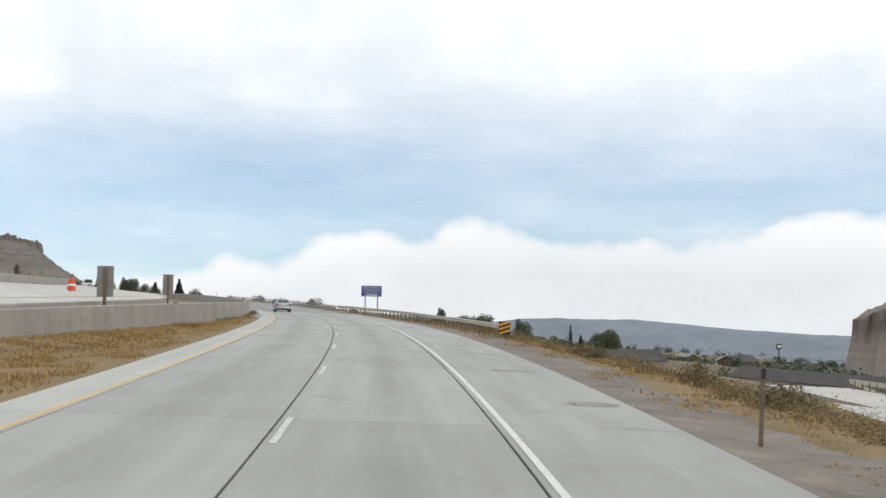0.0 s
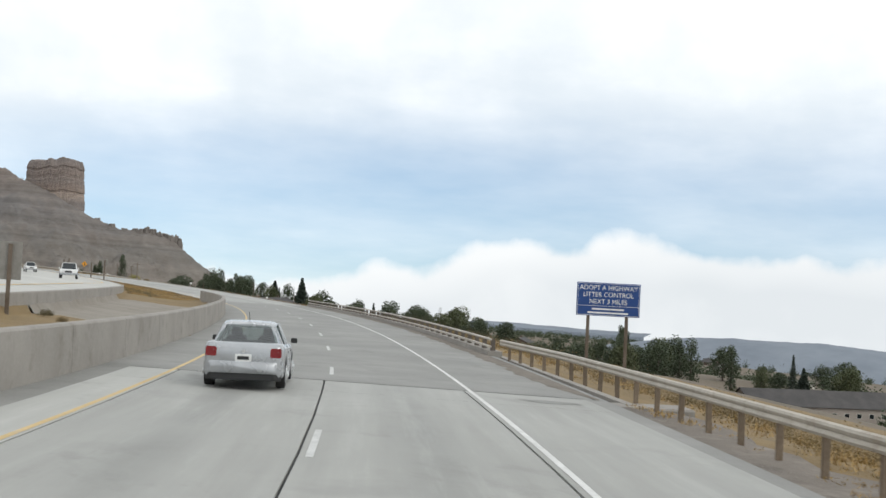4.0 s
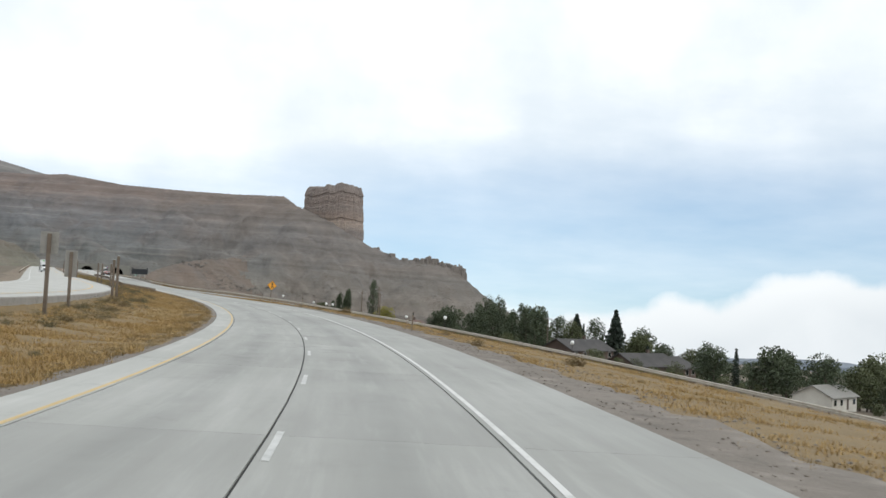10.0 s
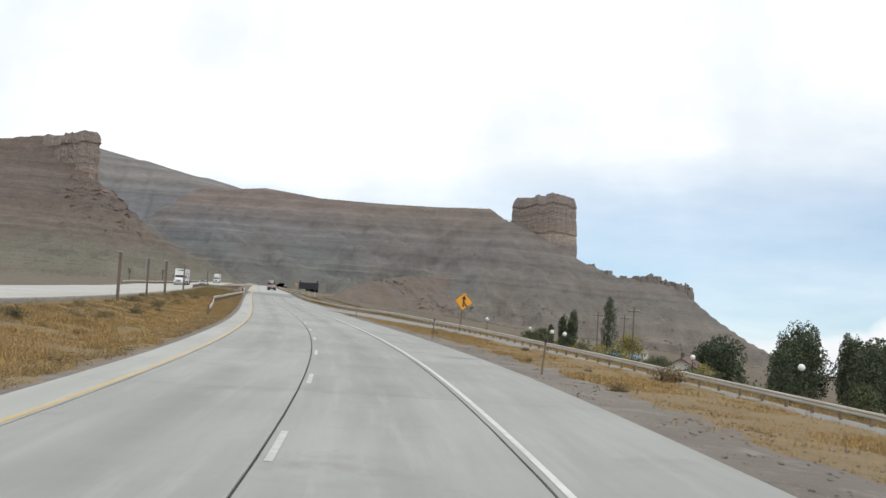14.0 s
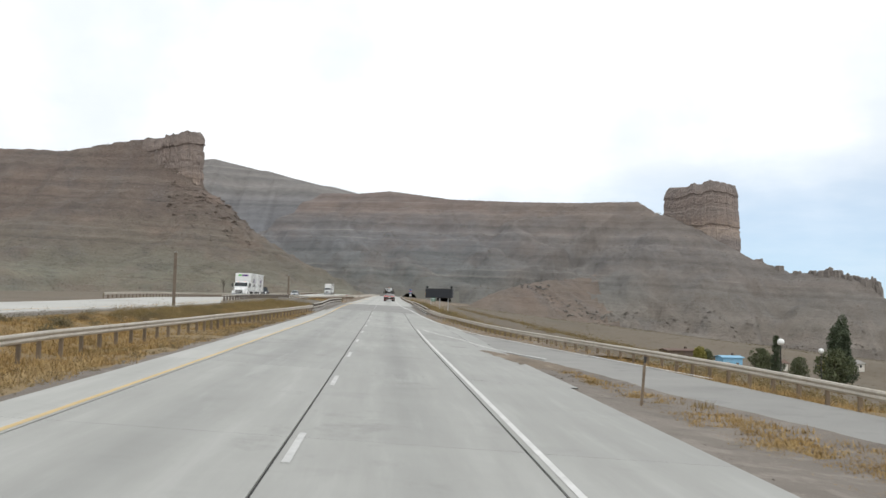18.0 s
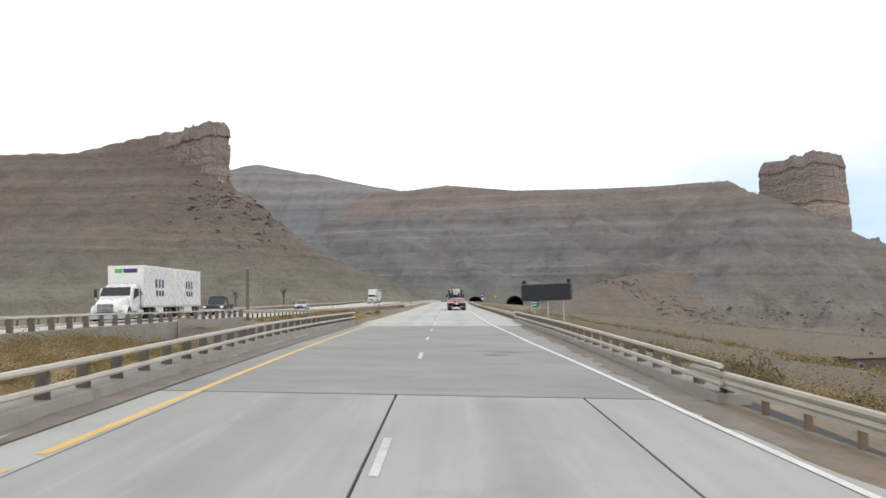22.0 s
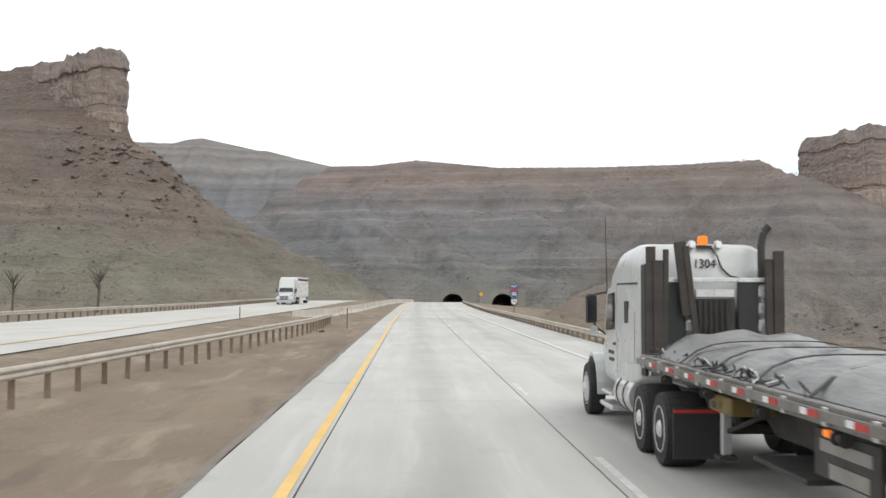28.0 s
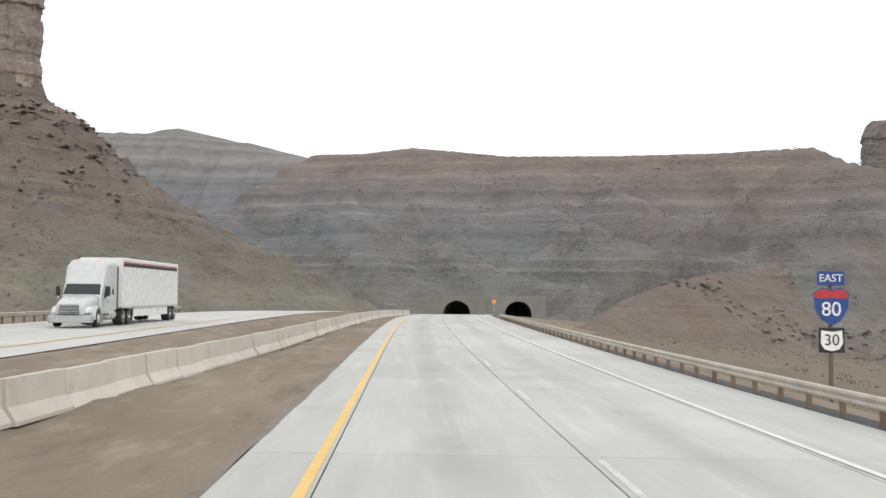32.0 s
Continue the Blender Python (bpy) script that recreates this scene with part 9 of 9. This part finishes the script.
def car(m, label, paint, kind="sedan", name="car", group=""):
    """A car heading along +y, standing on its wheels; the origin is under its middle."""
    t = thing(name, label, "car", m, group)
    if kind == "sedan":
        L, W, belt, top = 4.35, 0.865, 0.88, 1.42
        low = [(-2.17, 0.74, 0.34, 0.88, 0.12, 0.14), (-2.10, 0.81, 0.26, 0.985, 0.12, 0.12), (-1.75, 0.855, 0.22, 1.0, 0.12, 0.12), (-1.0, W, 0.20, 0.95, 0.10, 0.12), (0.9, W, 0.20, 0.89, 0.08, 0.10), (1.6, 0.84, 0.22, 0.80, 0.10, 0.14), (2.05, 0.76, 0.26, 0.68, 0.12, 0.14), (2.17, 0.60, 0.34, 0.58, 0.10, 0.10)]
        glass = [(-1.80, 0.70, 0.66, 0.92, 0.985), (-1.05, 0.77, 0.55, 0.88, top - 0.045), (-0.4, 0.79, 0.575, 0.87, top), (0.25, 0.79, 0.565, 0.86, top - 0.03), (1.0, 0.74, 0.66, 0.82, 0.90)]
        roof = [(-1.14, 0, 0.535, 0, top - 0.075), (-0.95, 0, 0.555, 0, top - 0.03), (-0.4, 0, 0.575, 0, top), (0.28, 0, 0.56, 0, top - 0.035)]
        ax = (-1.30, 1.27)
        r = 0.315
    else:
        L, W, belt, top = 5.3, 0.98, 1.12, 1.86
        low = [(-2.65, 0.93, 0.52, 1.05, 0.06, 0.06), (-2.5, 0.96, 0.48, 1.12, 0.06, 0.05), (0.9, W, 0.42, 1.13, 0.06, 0.08), (1.1, W, 0.42, 1.12, 0.06, 0.12), (2.3, 0.95, 0.44, 1.06, 0.10, 0.12), (2.62, 0.88, 0.50, 1.0, 0.10, 0.10)]
        rear = -0.75 if kind == "pickup" else -2.3
        glass = [(rear - 0.08, 0.86, 0.68, 1.08, top - 0.10), (rear + 0.15, 0.88, 0.70, 1.08, top - 0.02), (0.35, 0.88, 0.70, 1.08, top), (1.10, 0.86, 0.80, 1.04, 1.15)]
        roof = [(rear - 0.06, 0, 0.68, 0, top - 0.09), (rear + 0.3, 0, 0.70, 0, top), (0.44, 0, 0.69, 0, top - 0.01)]
        ax = (-1.65, 1.75)
        r = 0.40
    body = part("body", hull(low, 5), M[paint], t, smooth=True)
    gl = part("glasshouse", cabin(glass), M["carglass" if kind == "sedan" else "glass"], t, "tinted glass windows")
    part("roof", cabin(roof, True), M[paint], t)
    g0, g1 = glass[0], glass[-1]
    for sg in (-1, 1):
        for sec in glass[1:-1]:
            part("pillar", Geo().path([(sg * (sec[1] - 0.005), sec[0], sec[3] + 0.02), (sg * (sec[2] + 0.005), sec[0], sec[4] - 0.04)], 0.032), M[paint], t)
        part("pillar", Geo().path([(sg * g1[2], g1[0], g1[4]), (sg * (glass[-2][2] + 0.005), glass[-2][0] + 0.02, glass[-2][4] - 0.03)], 0.03), M[paint], t)
        q = glass[1]
        part("rear_pillar", Geo().add([(sg * (g0[1] + 0.012), g0[0] + 0.12, g0[3]), (sg * (q[1] + 0.012), q[0] + 0.12, q[3]), (sg * (q[2] + 0.012), q[0] + 0.16, q[4] - 0.03), (sg * (q[2] + 0.008), q[0] - 0.10, q[4] - 0.05), (sg * (g0[1] - 0.05), g0[0] + 0.12, g0[3]), (sg * (q[1] - 0.05), q[0] + 0.12, q[3]), (sg * (q[2] - 0.05), q[0] + 0.16, q[4] - 0.03), (sg * (q[2] - 0.06), q[0] - 0.10, q[4] - 0.05)],
                                      [(0, 1, 2, 3), (4, 5, 6, 7), (0, 1, 5, 4), (1, 2, 6, 5), (2, 3, 7, 6), (3, 0, 4, 7)]), M[paint], t)
        mir = part("mirror", hull([(-0.06, 0.075, 0, 0.12, 0.03, 0.04), (0.06, 0.06, 0.01, 0.11, 0.03, 0.04)]), M["black" if kind == "sedan" else paint], t)
        mir.location = (sg * (W + 0.06), g1[0] - 0.22, belt + 0.03)
        for y in (-0.55, 0.45) if kind == "sedan" else (0.1,):
            part("door_handle", Geo().box(min(sg * (W - 0.02), sg * (W + 0.018)), max(sg * (W - 0.02), sg * (W + 0.018)), y - 0.08, y + 0.08, belt - 0.14, belt - 0.11, 0.006), M["black"], t)
        for y in ax:
            part("wheel_arch", Geo().loft([[(sg * k, y + (r + o) * math.cos(a), r + (r + o) * math.sin(a)) for k, o in ((W - 0.25, 0.02), (W + 0.003, 0.02), (W + 0.003, 0.07), (W - 0.25, 0.07))] for a in [radians(v) for v in range(-15, 200, 20)]]), M["black"], t)
            wheel(t, sg * (W + 0.006), y, r, 0.20)
        zt = 0.85 if kind == "sedan" else 0.92
        tl = part("tail_lamp", hull([(low[0][0] - 0.012, 0.115, zt - 0.15, zt + 0.05, 0.03, 0.04), (low[0][0] + 0.16, 0.135, zt - 0.15, zt + 0.07, 0.03, 0.04)]), M["tail_red"], t, "dark red tail lamp")
        tl.location = (sg * (low[0][1] - 0.06), 0.01, 0)
        hl = part("headlamp", hull([(low[-1][0] - 0.24, 0.17, 0.52 if kind == "sedan" else 0.76, 0.66 if kind == "sedan" else 0.96, 0.03, 0.04), (low[-1][0] + 0.005, 0.12, 0.50 if kind == "sedan" else 0.76, 0.61 if kind == "sedan" else 0.95, 0.03, 0.04)]), M["headlamp"], t, "clear headlamp")
        hl.location = (sg * (low[-1][1] - 0.08), 0, 0)
    y0, y1 = low[0][0], low[-1][0]
    zb = 0.30 if kind == "sedan" else 0.50
    if kind == "sedan":
        part("bumper_cover", hull([(y0 - 0.07, 0.68, 0.36, 0.60, 0.06, 0.06), (y0 + 0.14, low[1][1] + 0.02, 0.34, 0.62, 0.06, 0.06), (y0 + 0.4, low[2][1] + 0.01, 0.34, 0.60, 0.06, 0.06)]), M[paint], t, smooth=True)
        for sg in (-1, 1):
            part("front_seat", hull([(-0.10, 0.24, 0.40, 1.05, 0.06, 0.10), (0.05, 0.24, 0.40, 1.10, 0.06, 0.12), (0.12, 0.22, 0.40, 0.95, 0.06, 0.10)]), M["black"], t).location = (0.36 * sg, 0, 0)
            part("headrest", hull([(-0.05, 0.12, 1.08, 1.26, 0.04, 0.06), (0.05, 0.12, 1.08, 1.26, 0.04, 0.06)]), M["black"], t).location = (0.36 * sg, 0, 0)
        part("rear_seat", hull([(-1.25, 0.60, 0.5, 0.98, 0.06, 0.10), (-1.05, 0.60, 0.5, 1.02, 0.06, 0.10)]), M["black"], t)
        part("dashboard", hull([(0.55, 0.66, 0.5, 0.90, 0.06, 0.08), (0.95, 0.64, 0.5, 0.86, 0.06, 0.08)]), M["black"], t)
    part("rear_bumper", hull([(y0 - 0.05, 0.66, zb - 0.08, zb + 0.07, 0.04, 0.04), (y0 + 0.14, low[1][1] + 0.01, zb - 0.10, zb + 0.08, 0.04, 0.04)]), M["black" if kind == "sedan" else "silver"], t, "dark rear bumper strip")
    part("front_bumper", hull([(y1 - 0.2, low[-2][1] + 0.01, zb - 0.06, zb + 0.18, 0.05, 0.05), (y1 + 0.06, low[-1][1], zb - 0.02, zb + 0.16, 0.05, 0.05)]), M["black" if kind == "sedan" else "silver"], t)
    part("grille", Geo().box(-0.38, 0.38, y1 - 0.05, y1 + 0.012, zb + 0.20, zb + (0.30 if kind == "sedan" else 0.44), 0.015), M["black"], t)
    pl = part("number_plate", Geo().box(-0.17, 0.17, y0 - 0.022, y0 + 0.01, zb + 0.30, zb + 0.46, 0.005), M["whitetape"], t)
    part("plate_bar", Geo().box(-0.12, 0.12, y0 - 0.028, y0 - 0.023, zb + 0.345, zb + 0.415), M["ink"], pl)
    part("badge", Geo().lathe([(y0 - 0.02, 0.04), (y0 + 0.02, 0.04)], 16, "y", (0, 0, zb + 0.52)), M["alloy"], t)
    part("antenna", Geo().rod((0, -0.95, top - 0.03), (0, -1.25, top + 0.22), 0.008, 0.005, 6), M["black"], t)
    if kind == "pickup":
        part("bed_well", Geo().box(-0.80, 0.80, -2.45, -0.95, 1.08, 1.142), M["black"], t)
    return t


car(parked(128.9, -1.68), "silver four-door saloon with red tail lamps", "silver")


def oncoming(s, u):
    return parked(s, u, float(opp_at(np.array(float(s)), np.array(float(u)))) + 0.06, 180)


car(oncoming(240, -20.3), "white pickup truck on the far carriageway", "wpaint", "pickup", "pickup_truck", "oncoming cars")
car(oncoming(332, -22.6), "white high-fronted pickup truck beside a median post", "wpaint", "pickup", "pickup_truck", "oncoming cars")
car(oncoming(652, -21.5), "dark pickup truck on the far carriageway", "blackpaint", "pickup", "pickup_truck", "oncoming cars")
car(oncoming(697, -19.3), "silver two-door coupe on the far carriageway", "silver", "sedan", group="oncoming cars")
fedm = oncoming(614 + 13.3, -20.9)
tractor(fedm, "white day-cab truck tractor pulling two box trailers", roof=2.6, back=9.0, group="oncoming trucks")
van_trailer(fedm, "white box trailer with plain dark markings", 0.3, 8.6, 3.85, marks=True, group="oncoming trucks")
van_trailer(fedm, "second white box trailer with plain dark markings", -8.8, -0.5, 3.85, marks=True, group="oncoming trucks")
semi = oncoming(847 + 13.3, -20.5)
tractor(semi, "silver-grey long-haul truck tractor with tall sleeper", "cabpaint", roof=3.75, group="oncoming trucks")
van_trailer(semi, "white box trailer with a dark and red stripe", -7.4, 7.4, 3.9, stripe=True, group="oncoming trucks")


# ---- the slabs of the pavement ----
COLUMNS = ((-4.82, -3.60), (-3.60, 0.0), (0.0, 3.52), (3.52, 6.70))
s_ = -52.0
while s_ < 1222:
    in_bridge = any(a - 0.1 <= s_ < b for a, b in BRIDGES)
    nxt = s_ + 15.0
    for a, b in BRIDGES:
        for edge in (a, b):
            if s_ < edge < nxt:
                nxt = edge
    if in_bridge:
        slab("deck_slab", s_, nxt - 0.02, -5.5, float(right_edge(np.array(s_))) + 0.25, M["bridge"])
    else:
        for u0, u1 in COLUMNS:
            if u0 > 3 and s_ >= 470:
                u1 = float(right_edge(np.array((s_ + nxt) / 2)))
            slab("slab", s_, nxt - 0.012, u0, u1, M["concrete_new" if s_ > 605 else "concrete_edge" if u0 < -4 else "concrete"], 0.013 if s_ > 605 else 0.022)
    s_ = nxt
band("shoulder_flare", 482, 545, 3, [lambda s: 6.0 + 0 * s, lambda s: np.minimum(np.interp(s, [482, 490, 497, 510, 530], [6.7, 6.75, 7.3, 6.8, 6.65]), outer_u(s) + 0.35)], [-0.005, -0.006], M["ramp"], parent=road)
